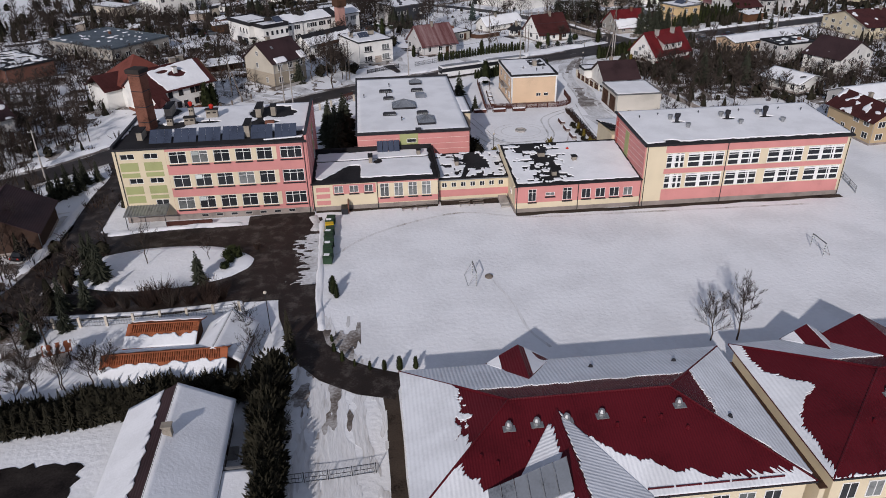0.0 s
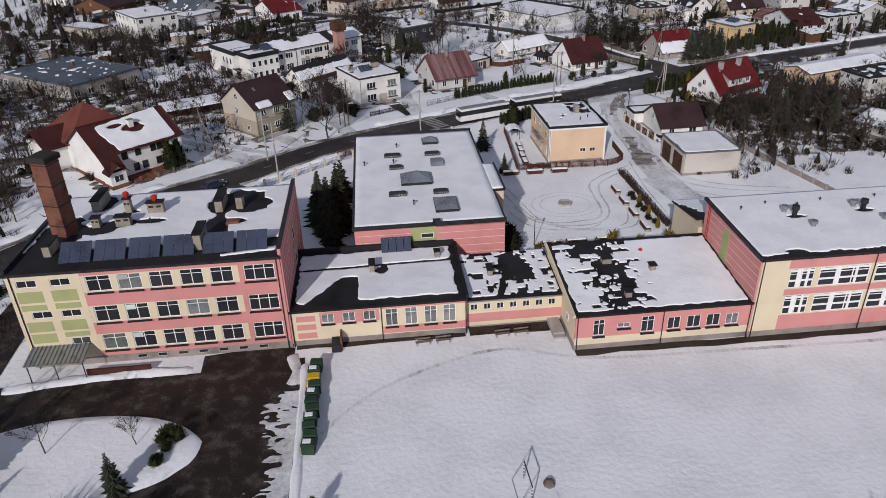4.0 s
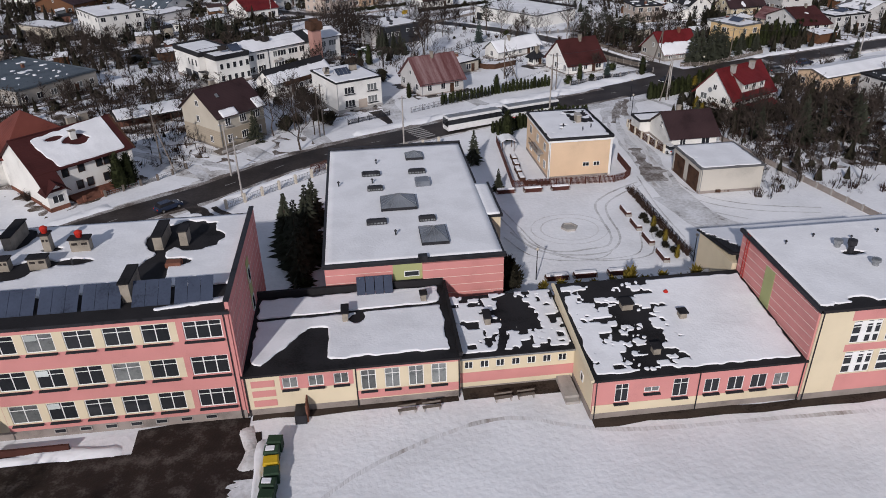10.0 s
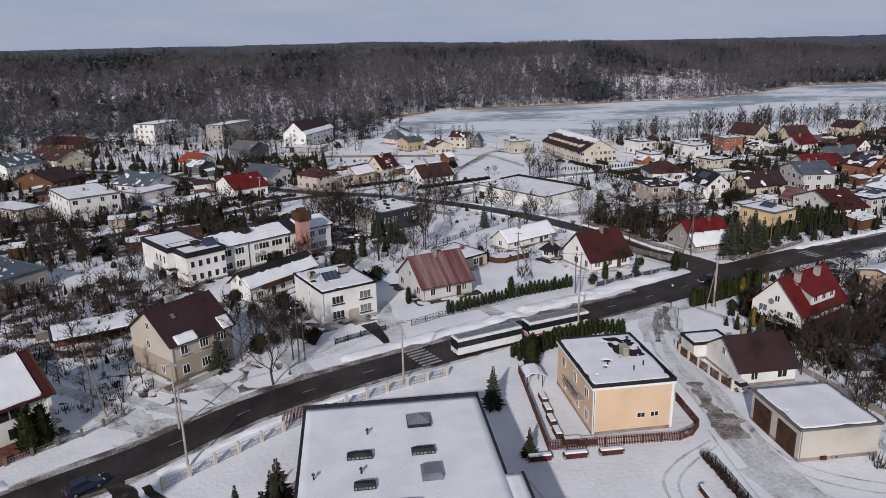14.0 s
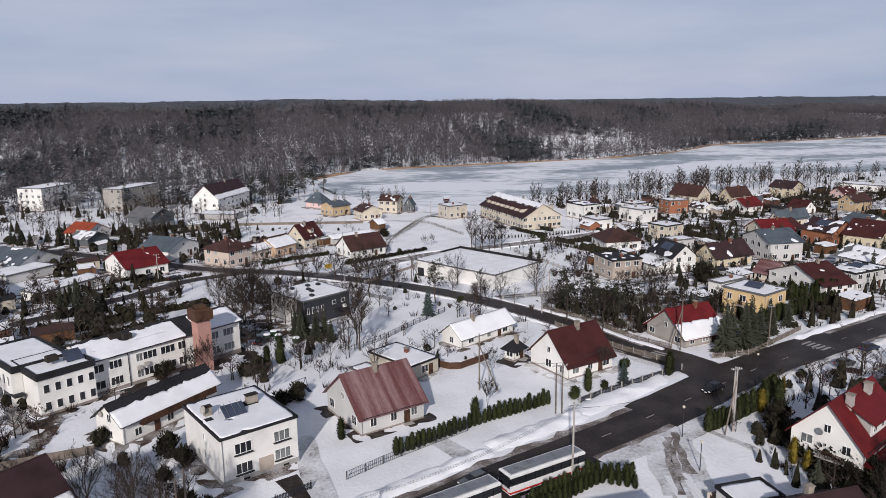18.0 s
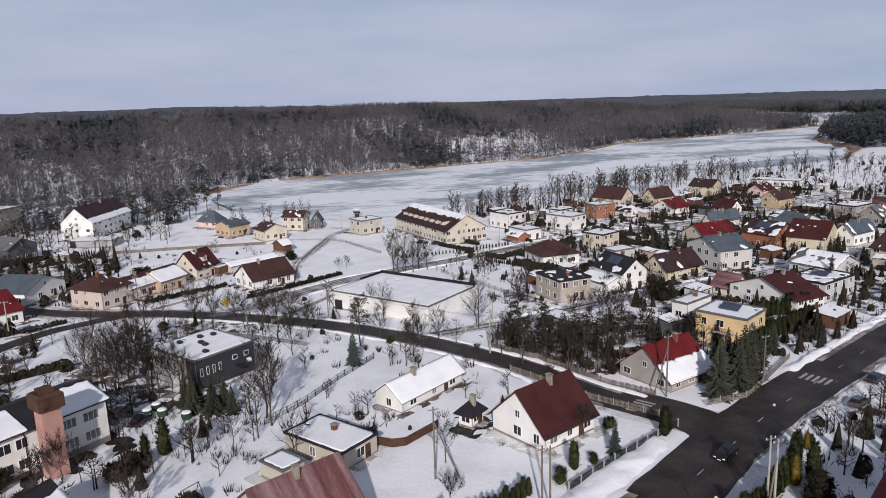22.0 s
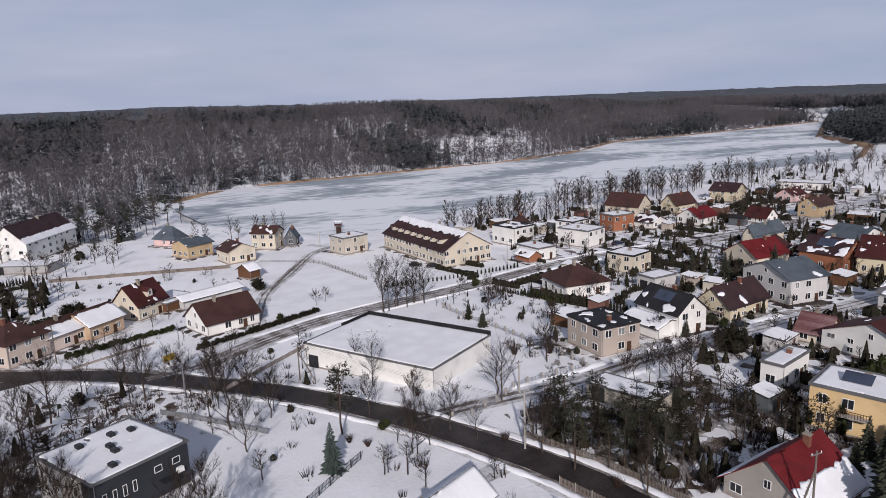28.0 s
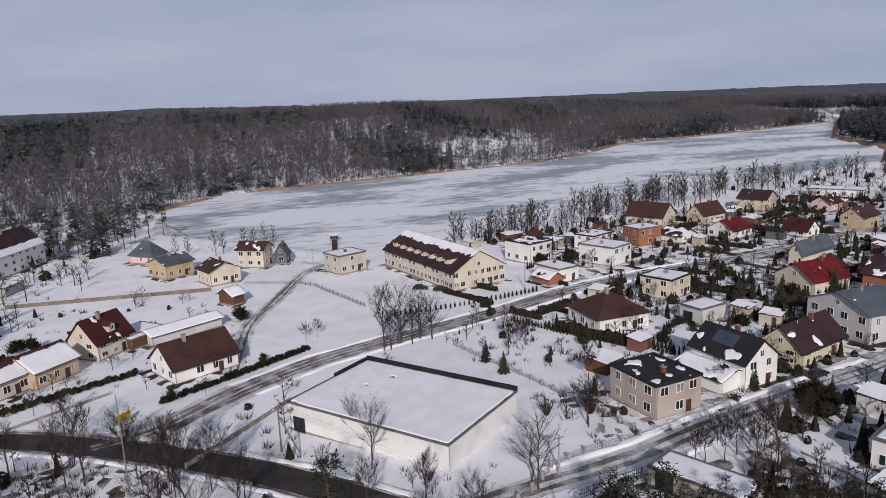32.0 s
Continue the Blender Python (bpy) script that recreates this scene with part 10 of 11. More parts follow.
fence([(75.0, 226.0), (69.5, 236), (67.5, 243), (64.0, 254)], "grey picket fence along the cross street", panel="pickets", panel_mat=WOODGREY, post_mat=CONCRETE, h=1.1)
fence([(79.5, 232.6), (75.4, 240), (71.5, 256), (66.5, 268)], "grey wooden fence under the pines", panel="pickets", panel_mat=WOODGREY, post_mat=WOODGREY, h=1.1)
fence([(84, 226), (92, 225.6), (100, 229.8), (112, 236)], "low grey fence round the corner garden", panel="pickets", panel_mat=WOODGREY, post_mat=CONCRETE, h=1.0)
fence([(60.4, 278.6), (64, 278.2), (69.9, 281.2), (74.7, 284.9), (82.1, 286.2), (91.2, 286.4), (90.8, 293.3), (89.6, 301.8), (88.3, 315.3), (86.4, 326.9), (84.5, 341.0)], "white posts and rails by the road", (0.36, 0.36, 1.2), 3.2, CONCRETE, "wire", STEEL, 0.9)
fence([(-0.4, 194.0), (5, 197), (9.9, 199.5)], "low dark metal garden fence", panel="pickets", h=1.0)
fence([(13, 199.8), (19.5, 203.4), (33, 209.6)], "low dark metal garden fence", gap=3)
fence([(29.8, 309.9), (39, 318.6), (48.2, 327.3)], "low dark concrete wall beside the white hall", (0.25, 0.25, 0.9), 2.5, CONCRETE, "solid", PLINTH, 0.8)
fence([(-9.4, 430.1), (17, 425), (44.5, 419.2)], "long grey board fence across the snowy meadow", gap=2.7, panel="solid", panel_mat=WOODGREY, post_mat=WOODGREY, h=1.1)
fence([(50, 381), (58, 399), (66.5, 416), (71.3, 408), (75, 392), (78, 378)], "pale wooden fence round the meadow", gap=2.2, panel="wire", panel_mat=WOODGREY, post_mat=WOODGREY, h=1.0)
fence([(26, 157), (35.5, 156.8), (43.5, 156.5), (46.4, 158.3), (46.8, 168)], "dark red-brown board fence round the yellow house", gap=2.4, panel="pickets", panel_mat=WOODRED, post_mat=WOODRED, h=1.3)
fence([(26, 157), (26.6, 166), (27.4, 179)], "dark red-brown board fence of the garden", gap=2.4, panel="pickets", panel_mat=WOODRED, post_mat=WOODRED, h=1.3)
fence([(44.55, 151.0), (44.4, 140), (44.26, 127.5)], "dark mesh fence beside the planted strip", gap=2.4)
fence([(57, 183.8), (53.9, 182.6), (54.6, 176), (55.8, 168), (58, 167.8)], "brown boards between cream posts", (0.35, 0.35, 1.6), 2.6, CREAMPOST, "pickets", WOODDARK, 1.4)
fence([(80, 102), (84, 118), (92, 138)], "grey mesh fence beside the school", gap=3, panel_mat=STEEL, post_mat=STEEL)
fence([(68.8, 172.4), (71.2, 159.5), (73.8, 147), (76, 136)], "low rendered wall capped with snow behind the garages", (0.3, 0.3, 1.05), 3.0, CONCRETE, "solid", PLINTH, 0.95)
fence([(-52, 205), (-40, 212), (-30, 215), (-20, 216.5)], "rusty dark fence on waste ground", gap=2.6, panel="solid", panel_mat=WOODGREY, post_mat=WOODDARK, h=1.3)
fence([(3.4, 338.9), (12, 344.2), (21.2, 349.5)], "low dark wall beside the garden", (0.2, 0.2, 0.7), 3, CONCRETE, "solid", PLINTH, 0.5)
fence([(67, 268), (73, 276.5), (84, 277.5), (92, 278)], "dark mesh fence beside the road", gap=2.6)
fence([(-48.4, 231.2), (-40.6, 223.3), (-33.2, 216.8)], "dark mesh fence on waste ground", gap=3.0)
fence([(-22.2, 217.1), (-14.0, 206.5), (-7.5, 201.8)], "dark mesh fence between gardens", gap=3.0)
fence([(19.0, 304.6), (25.3, 297.9), (35.1, 286.0)], "pale grey fence by the charcoal block", gap=3.2, panel="solid", panel_mat=STEEL, post_mat=STEEL, h=0.9)
fence([(30.4, 239.5), (36.5, 233.6), (45.2, 238.4)], "dark brown board fence round a cluttered yard", gap=2.4, panel="solid", panel_mat=WOODDARK, post_mat=WOODDARK, h=1.3)

# ---- vehicles ----
CARS = {}


def car(x, y, yaw, colour, tall=1.0, label=""):
    if colour not in CARS:
        paint = CARPAINT[colour]
        body = Shape()
        prof = [(-2.1, 0.32), (-2.15, 0.62), (-2.0, 0.86), (-1.2, 0.92), (1.0, 0.92), (1.9, 0.78), (2.12, 0.6), (2.1, 0.32)]
        n = len(prof)
        for yy, ins in ((-0.85, 0), (-0.78, 0.06), (0.78, 0.06), (0.85, 0)):
            for px, pz in prof:
                body.v.append((px * (0.985 if ins else 1.0), yy, pz + (0.04 if ins and pz > 0.8 else 0)))
        for r_ in range(3):
            for i in range(n - 1):
                a = r_ * n + i
                body.f.append((a, a + 1, a + n + 1, a + n))
        body.f.append(tuple(range(n))[::-1])
        body.f.append(tuple(range(3 * n, 4 * n)))
        cab = Shape()
        lo = [(-1.75, -0.76, 0.92), (1.05, -0.76, 0.92), (1.05, 0.76, 0.92), (-1.75, 0.76, 0.92)]
        hi = [(-1.35, -0.6, 1.42), (0.3, -0.6, 1.42), (0.3, 0.6, 1.42), (-1.35, 0.6, 1.42)]
        for i in range(4):
            cab.poly([lo[i], lo[(i + 1) % 4], hi[(i + 1) % 4], hi[i]])
        cab.poly(hi)
        roof_ = Shape().slab([(-1.4, -0.62, 1.45), (0.34, -0.62, 1.45), (0.34, 0.62, 1.45), (-1.4, 0.62, 1.45)], 0.06)
        wheel = Shape().tube((0, -0.1, 0), (0, 0.1, 0), 0.32, 0.32, 12)
        wheel.f.append(tuple(range(12))[::-1])
        rim = Shape().tube((0, -0.115, 0), (0, 0.115, 0), 0.19, 0.19, 8)
        rim.f.append(tuple(range(8))[::-1])
        CARS[colour] = (body.mesh("body", paint), cab.mesh("glasshouse", GLASS), roof_.mesh("roof", paint), wheel.mesh("tyre", TYRE), rim.mesh("rim", STEEL),
                        Shape().box(0, 0, 0, 0.08, 0.34, 0.14).mesh("headlight", PVC), Shape().box(0, 0, 0, 0.06, 0.26, 0.2).mesh("tail_light", REDPAINT))
    b, g_, r_, w_, rm_, hl, tl = CARS[colour]
    c = thing("car", x, y, land(x, y) + 0.07, yaw, label or colour.replace("_", " ") + " hatchback parked on snow", "car")
    part("body", b, TYRE, c)
    part("glasshouse", g_, GLASS, c)
    part("roof", r_, TYRE, c)
    for sx in (-1.3, 1.32):
        for sy in (-0.8, 0.8):
            wo = part("wheel", w_, TYRE, c, at=pose(sx, sy, 0.32))
            part("rim", rm_, STEEL, wo)
    for sy in (-0.6, 0.6):
        part("headlight", hl, PVC, c, at=pose(2.08, sy, 0.66))
        part("tail_light", tl, REDPAINT, c, at=pose(-2.1, sy, 0.74))
    part("number_plate", Shape().box(2.14, 0, 0.45, 0.03, 0.5, 0.11), PVC, c)
    return c


for x, y, yaw, col, lb in ((-28.4, 157.7, 41, "dark_blue", "dark grey-blue car waiting on the street"), (-60.7, 270.1, 30, "black", ""), (28.6, 194.4, 203, "grey", "grey car passing the buses"), (-53.7, 261.9, 20, "grey", ""), (74.8, 212.1, 204, "black", "black car waiting at the crossing"), (-1.1, 265.6, 60, "grey", ""), (2.0, 260.5, 62, "black", ""),
                           (-30.5, 335.2, 20, "black", ""), (-23.3, 332.3, 22, "black", ""), (135.1, 232.5, 200, "silver", "silver car on the street"), (114.9, 221.5, 15, "dark_blue", ""), (104.2, 216.0, 15, "grey", ""), (96.3, 388.3, -30, "black", ""), (100.4, 383.7, -30, "black", ""),
                           (166.0, 379.5, 10, "dark_blue", ""), (-51.8, 97.5, 75, "black", "black car half under snow by the drive"), (56.8, 168.5, 100, "white", "white van behind the garage"), (104, 178, 30, "silver", ""), (101, 184, 25, "grey", ""), (130, 290, 8, "black", "")):
    car(x, y, yaw, col, label=lb)


def bus(x, y, yaw, stripe):
    b = thing("bus", x, y, land(x, y) + 0.07, yaw, "white city bus with dark windows and grey roof", "bus")
    L, W, H = 12.0, 2.5, 3.1
    white, dark = CARPAINT["white"], CARPAINT["black"]
    part("body", Shape().box(0, 0, 0.95, L, W, 1.2, cut=0.03), white, b)
    part("window_band", Shape().box(0, 0, 2.05, L - 0.06, W - 0.04, 1.05), GLASS, b)
    part("roof", Shape().box(0, 0, 2.75, L, W, 0.4, cut=0.14), white, b)
    part("roof_top", Shape().box(0, 0, 2.98, L - 0.7, W - 0.7, 0.1, cut=0.03), STEEL, b)
    part("roof_hatch", Shape().box(-3, 0, 3.1, 1.2, 1.0, 0.2, cut=0.05), STEEL, b)
    if stripe:
        part("stripe", Shape().box(0, 0, 0.62, L + 0.02, W + 0.03, 0.25), REDPAINT, b, "orange red stripe")
    for k in range(8):
        for sy in (-1, 1):
            part("window_pillar", Shape().box(-5.0 + k * 1.4, sy * 1.235, 2.05, 0.1, 0.05, 1.06), dark, b)
    part("windscreen", Shape().box(-L / 2 - 0.01, 0, 1.95, 0.06, W - 0.25, 1.5), GLASS, b)
    for sx in (-3.6, 2.9):
        for sy in (-1.12, 1.12):
            w = part("wheel", Shape().tube((sx, sy - 0.14, 0.48), (sx, sy + 0.14, 0.48), 0.48, 0.48, 14), TYRE, b)
            part("rim", Shape().tube((sx, sy - 0.16, 0.48), (sx, sy + 0.16, 0.48), 0.26, 0.26, 8), STEEL, w)
    for sy in (-0.9, 0.9):
        part("headlight", Shape().box(-L / 2 - 0.02, sy, 0.75, 0.06, 0.36, 0.18), PVC, b)
    return b


bus(24.4, 188.4, 19, False)
bus(37.3, 193.0, 17, True)

for k, (x, y, h) in enumerate(((72.5, 344.5, 9), (75, 346.5, 10), (77.5, 345.2, 9.5), (80, 347.5, 9), (82.5, 346.2, 10), (70.5, 283.2, 8.5), (22.1, 316, 8), (28.2, 309.5, 9), (33.3, 304.6, 8.5))):
    t_ = tree(BARE[k % 4], x, y, h, "bare_tree", "broad leafless grey tree by the road")
    t_.scale = (t_.scale[0] * 1.25, t_.scale[1] * 1.25, t_.scale[2])
for x, y, h in ((72.8, 189.0, 4.0), (73.8, 187.0, 4.6), (74.6, 184.8, 5.0), (75.6, 182.6, 4.6), (76.8, 180.6, 4.2), (75.2, 178.6, 3.6), (73.0, 182.0, 3.4)):
    plant(DARKBUSH, x, y, h, 2.4, "evergreen_shrub", "tall dark rounded evergreen beside the corner house", "shrub")
for k in range(9):
    plant(DARKBUSH if k % 3 else THG, 42.6 + 0.3 * math.sin(k * 2.3), 130.8 + k * 1.5, 1.1 if k % 3 else 1.5, 2.4, "round_shrub", "small rounded shrub in the planted strip", "shrub", "planted strip")

for k, (x, y, h) in enumerate(((-9.2, 143.6, 6.6), (-7.6, 141.8, 7.4), (-6.4, 144.2, 6.4), (-5.6, 149.4, 7.2), (-8.0, 137.4, 7.0))):
    t_ = tree(SPRUCE[k % 3], x, y, h, "spruce", "broad dark green spruce beside the sports hall")
    t_.scale = (t_.scale[0] * 1.8, t_.scale[1] * 1.8, t_.scale[2])

# ---- markings, school yard things ----
def stripes(x, y, yaw, n, w, ln, label):
    z = thing("zebra_crossing", x, y, land(x, y) + 0.085, yaw, label, "road marking", kind="structure")
    for k in range(n):
        part("stripe", Shape().box(0, (k - (n - 1) / 2) * w * 2, 0, ln, w, 0.012), MARKING, z)


stripes(13.5, 186.7, 25, 7, 0.5, 3.6, "worn white zebra crossing on wet asphalt")
stripes(74.8, 230.2, -60, 5, 0.5, 3.2, "worn white zebra crossing on the side street")
stripes(107.5, 225.4, 20, 7, 0.5, 3.0, "worn white zebra crossing")
for k in range(0, 40, 2):
    x, y, hd = along(MAIN[3:16], 5.0)[k]
    o = Shape().box(0, 0, 0, 2.0, 0.12, 0.012)
    tagged(part("lane_mark", o, MARKING, at=pose(x, y, land(x, y) + 0.082, 0, 0, math.degrees(hd))), "faded white lane mark on asphalt", "road marking", "", "structure")

for k in range(11):
    y = 89.6 + k * 1.28
    c = thing("waste_container", -7.5 + 0.12 * math.sin(k * 2), y, 0.05, RNG.uniform(-8, 8), "green plastic waste container in a row" if k != 8 else "yellow plastic waste container in a row", "container", "waste containers")
    m_ = YELLOW if k == 8 else GREENPLASTIC
    part("bin", Shape().box(0, 0, 0.62, 1.25, 0.98, 1.1, cut=0.1), m_, c)
    part("lid", Shape().box(0, 0, 1.24, 1.32, 1.05, 0.2, cut=0.09), m_, c)
    part("snow_cap", Shape().box(-0.1, 0.05, 1.36, 0.8, 0.6, 0.08, cut=0.03), SNOW_ROOF, c) if k % 3 == 0 else None
for gx, gy, yaw in ((12.4, 82.3, 92), (62.2, 83.7, -88)):
    g_ = thing("goal", gx, gy, 0, yaw, "dark striped handball goal on snow", "goal")
    for sx in (-1.5, 1.5):
        part("post", Shape().box(sx, 0, 1.0, 0.09, 0.09, 2.05), BLACKMETAL, g_)
        part("back_stay", Shape().tube((sx, 1.1, 0), (sx, 0, 2.0), 0.03, 0.03, 5), STEEL, g_)
        for k in range(5):
            part("white_band", Shape().box(sx, 0, 0.2 + k * 0.4, 0.1, 0.1, 0.18), PVC, g_)
    part("crossbar", Shape().box(0, 0, 2.04, 3.1, 0.09, 0.09), BLACKMETAL, g_)
    part("base_bar", Shape().tube((-1.5, 1.1, 0.05), (1.5, 1.1, 0.05), 0.03, 0.03, 5), STEEL, g_)
stump = thing("snow_heap", 14.5, 82.8, 0, 0, "small heap of dirty snow and twigs", "heap")
part("heap", Shape().lathe(0, 0, ((0.6, 0), (0.5, 0.25), (0.25, 0.42), (0.05, 0.5)), 7), WOODGREY, stump)
for x, y in ((4.8, 105.6), (7.2, 105.7), (14.3, 106.0), (16.6, 106.1)):
    b = thing("bench", x, y, 0, 4, "weathered wooden bench standing in snow", "bench", "school benches")
    for k in range(3):
        part("seat_slat", Shape().box(0, -0.15 + k * 0.15, 0.45, 1.8, 0.11, 0.04), WOODGREY, b)
    for sx in (-0.75, 0.75):
        part("leg", Shape().box(sx, 0, 0.22, 0.08, 0.4, 0.44), CONCRETE, b)
    part("backrest", Shape().box(0, 0.26, 0.75, 1.8, 0.04, 0.2), WOODGREY, b)
for x, y, yaw in ((25.5, 127.8, 0), (29.2, 127.9, 0), (33.7, 127.9, 0), (40.8, 131.2, 90), (40.7, 136.1, 90), (40.6, 140.6, 90), (40.7, 145.2, 90), (24.5, 155.3, 0), (28.9, 155.2, 0), (33.4, 155.2, 0)):
    p = thing("planter", x, y, 0, yaw, "long red-brown planter capped with snow", "planter", "yard planters")
    part("trough", Shape().box(0, 0, 0.32, 3.0, 0.75, 0.65, cut=0.04), WOODRED, p)
    part("snow_cap", Shape().box(0, 0, 0.72, 2.8, 0.62, 0.18, cut=0.07), SNOW_ROOF, p)
    for sx in (-1.45, 1.45):
        part("end_block", Shape().box(sx, 0, 0.2, 0.2, 0.85, 0.4), CONCRETE, p)
fnt = thing("fountain_basin", 31.0, 141.5, 0, 0, "small stone basin filled with snow", "basin")
part("rim", Shape().lathe(0, 0, ((1.2, 0), (1.25, 0.35), (1.05, 0.35), (1.0, 0.2)), 6), CONCRETE, fnt)
# wheel tracks looping through the snowy yard
TRACK_A = [(46.5, 156.0), (40.7, 152.5), (37.2, 148.8), (36.5, 144.0), (36.2, 138.6), (34.8, 135.6), (31.8, 134.9), (27.6, 134.8), (24.7, 137.3), (23.6, 141.5)]
TRACK_B = [(47.1, 154.8), (42.7, 152.1), (38.9, 148.5), (37.8, 144.2), (37.6, 139.3), (36.6, 136.1), (34.7, 134.0), (31.7, 133.4), (27.9, 134.0), (24.6, 136.2), (22.4, 141.5)]
TRACK_C = [(22.2, 151.5), (24.1, 142.5), (25.8, 136.3), (31.2, 131.9), (39.3, 132.0), (42, 138)]
for k, (tr, wd_) in enumerate(((TRACK_A, 0.34), (TRACK_B, 0.34), (TRACK_C, 0.24), ([(x - 1.5, y + 0.6) for x, y in TRACK_C], 0.24), ([(x - 1.2, y - 1.4) for x, y in TRACK_B[5:]], 0.2), ([(50.1, 159.1), (49.8, 150.9), (51.5, 143.3), (56, 138.9)], 0.3), ([(51.7, 158.8), (51.4, 151.2), (53.1, 144.0), (57.5, 140.3)], 0.3), ([(53, 158), (54, 150), (60, 145), (70, 142)], 0.25), ([(52.2, 160), (52.6, 149), (58.5, 143.4), (69, 140.4)], 0.25), ([(47.4, 158.3), (46.2, 146.5), (46.0, 136)], 0.25))):
    ribbon("wheel_track", tr, wd_, TRACK, 0.024 + 0.002 * k, "wheel track curving through snow", "track", every=0.8, rough=0.6, seed=k + 1)
for rr in (4.2, 5.6):
    ribbon("wheel_track", [(31 + rr * math.cos(radians(20 * k)), 141.3 + rr * 0.85 * math.sin(radians(20 * k))) for k in range(19)], 0.2, TRACK_LIGHT, 0.018, "wheel track circling in snow", "track", every=1.0, rough=0.5, seed=rr)
# trodden path across the field
ribbon("trodden_path", [(14.8, 82), (16.5, 76), (17.2, 70), (19, 66)], 0.35, TRACK_LIGHT, 0.02, "trodden footpath across the snowy field", "track", every=1.0, rough=0.6, seed=21)
ribbon("trodden_path", [(-6.5, 92), (-2, 97), (5, 101), (14, 103.5), (24, 100.5), (40, 99.8), (70, 99)], 0.5, TRACK_LIGHT, 0.015, "faint trodden path along the school", "track", every=1.0, rough=0.6, seed=22)
ribbon("wheel_track", [(49, 150), (52, 138), (60, 130), (75, 128), (95, 133)], 5.0, TRACK, 0.03, "driven snow behind the gym", "track", rough=0.4, seed=23)

# dark wheel ruts in the packed snow roads
for line, offs in ((NORTH[0:13], (-1.1, -0.5, 0.6, 1.2)), (EAST, (-0.8, 0.8)), (LANE, (-0.7, 0.7))):
    for k, o_ in enumerate(offs):
        ribbon("wheel_rut", shifted(line, o_), 0.6, RUT, 0.075 + 0.004 * k, "brown slushy wheel rut in packed snow", "track", every=1.5, rough=0.9, seed=k * 7 + 1)

fence([(-6.9, 168.5), (-4.0, 170.6)], "closed red-brown board gate by the street", gap=1.75, panel="pickets", panel_mat=WOODRED, post_mat=WOODRED, h=1.7)
for k, (x, y) in enumerate(((28.2, 160.5), (28.3, 163.6), (28.6, 166.6), (28.8, 169.6), (29.4, 158.4), (31.2, 158.0))):
    gp = thing("garden_planter", x, y, 0, 90 if k < 4 else 0, "dark planting trough capped with snow beside the apricot house", "planter", "garden troughs")
    part("trough", Shape().box(0, 0, 0.3, 2.4, 0.9, 0.6, cut=0.05), WOODDARK, gp)
    part("snow_cap", Shape().box(0.1, 0, 0.66, 2.0, 0.75, 0.22, cut=0.09), SNOW_ROOF, gp)
arb = thing("garden_shelter", 28.6, 174.6, 0, 0, "small arched garden shelter with snow on its roof", "shelter")
for sx in (-1.1, 1.1):
    for sy in (-1.2, 1.2):
        part("post", Shape().box(sx, sy, 1.0, 0.1, 0.1, 2.0), WOODDARK, arb)
part("arched_roof", Shape().slab([(-1.4, -1.6, 2.0), (-0.6, -1.6, 2.5), (-0.6, 1.6, 2.5), (-1.4, 1.6, 2.0)], 0.1).slab([(-0.6, -1.6, 2.5), (0.6, -1.6, 2.5), (0.6, 1.6, 2.5), (-0.6, 1.6, 2.5)], 0.1).slab([(0.6, -1.6, 2.5), (1.4, -1.6, 2.0), (1.4, 1.6, 2.0), (0.6, 1.6, 2.5)], 0.1), SNOW_ROOF, arb)
# rubble beside the garage
rub = thing("rubble_heap", 58.5, 150.6, 0, 4, "heap of boards, bricks and rubble beside the garage", "rubble")
rr_ = random.Random(3)
for k in range(16):
    part("board" if k % 3 else "brick", Shape().box(rr_.uniform(-2.5, 6), rr_.uniform(-0.7, 0.5), 0.12 + 0.25 * rr_.random(), rr_.uniform(0.5, 1.4), rr_.uniform(0.3, 0.6), rr_.uniform(0.2, 0.45), turn=rr_.uniform(-0.6, 0.6)), (WOODGREY, WOODDARK, BRICK)[k % 3], rub)
# tan slush shoulders along the cleared streets
for line, o_, wd_ in ((MAIN[2:17], 3.6, 1.9), (MAIN[2:17], -3.5, 1.4), (CROSS[1:12], 3.2, 1.0), (CROSS[1:12], -3.2, 1.0)):
    ribbon("slush_shoulder", shifted(line, o_), wd_, RUT, 0.062, "tan slush shoulder beside the asphalt", "snow", every=1.5, rough=1.1, seed=o_)
# clutter in the cottage yard
lum = thing("lumber_stack", 33.2, 241.0, land(33.2, 241), 35, "stack of weathered boards under patchy snow", "lumber")
for k in range(7):
    part("board", Shape().box((k % 3 - 1) * 0.15, (k % 4 - 1.5) * 0.34, 0.12 + 0.16 * (k // 2), 4.2, 0.3, 0.14, turn=(k % 3 - 1) * 0.05), WOODGREY if k % 2 else WOODDARK, lum)
part("snow_cap", Shape().box(0.2, 0, 0.76, 3.0, 1.2, 0.12, cut=0.05), SNOW_ROOF, lum)
for x, y, c_, lb in ((31.2, 243.4, "dark_blue", "blue plastic barrel in snow"), (30.2, 242.0, "red", "dull red plastic barrel in snow")):
    br = thing("barrel", x, y, land(x, y), 0, lb, "barrel")
    part("drum", Shape().lathe(0, 0, ((0.36, 0), (0.42, 0.3), (0.42, 0.8), (0.36, 1.1), (0.02, 1.12)), 10), CARPAINT[c_], br)
    part("hoop", Shape().lathe(0, 0, ((0.44, 0.52), (0.44, 0.6)), 10), BLACKMETAL, br)

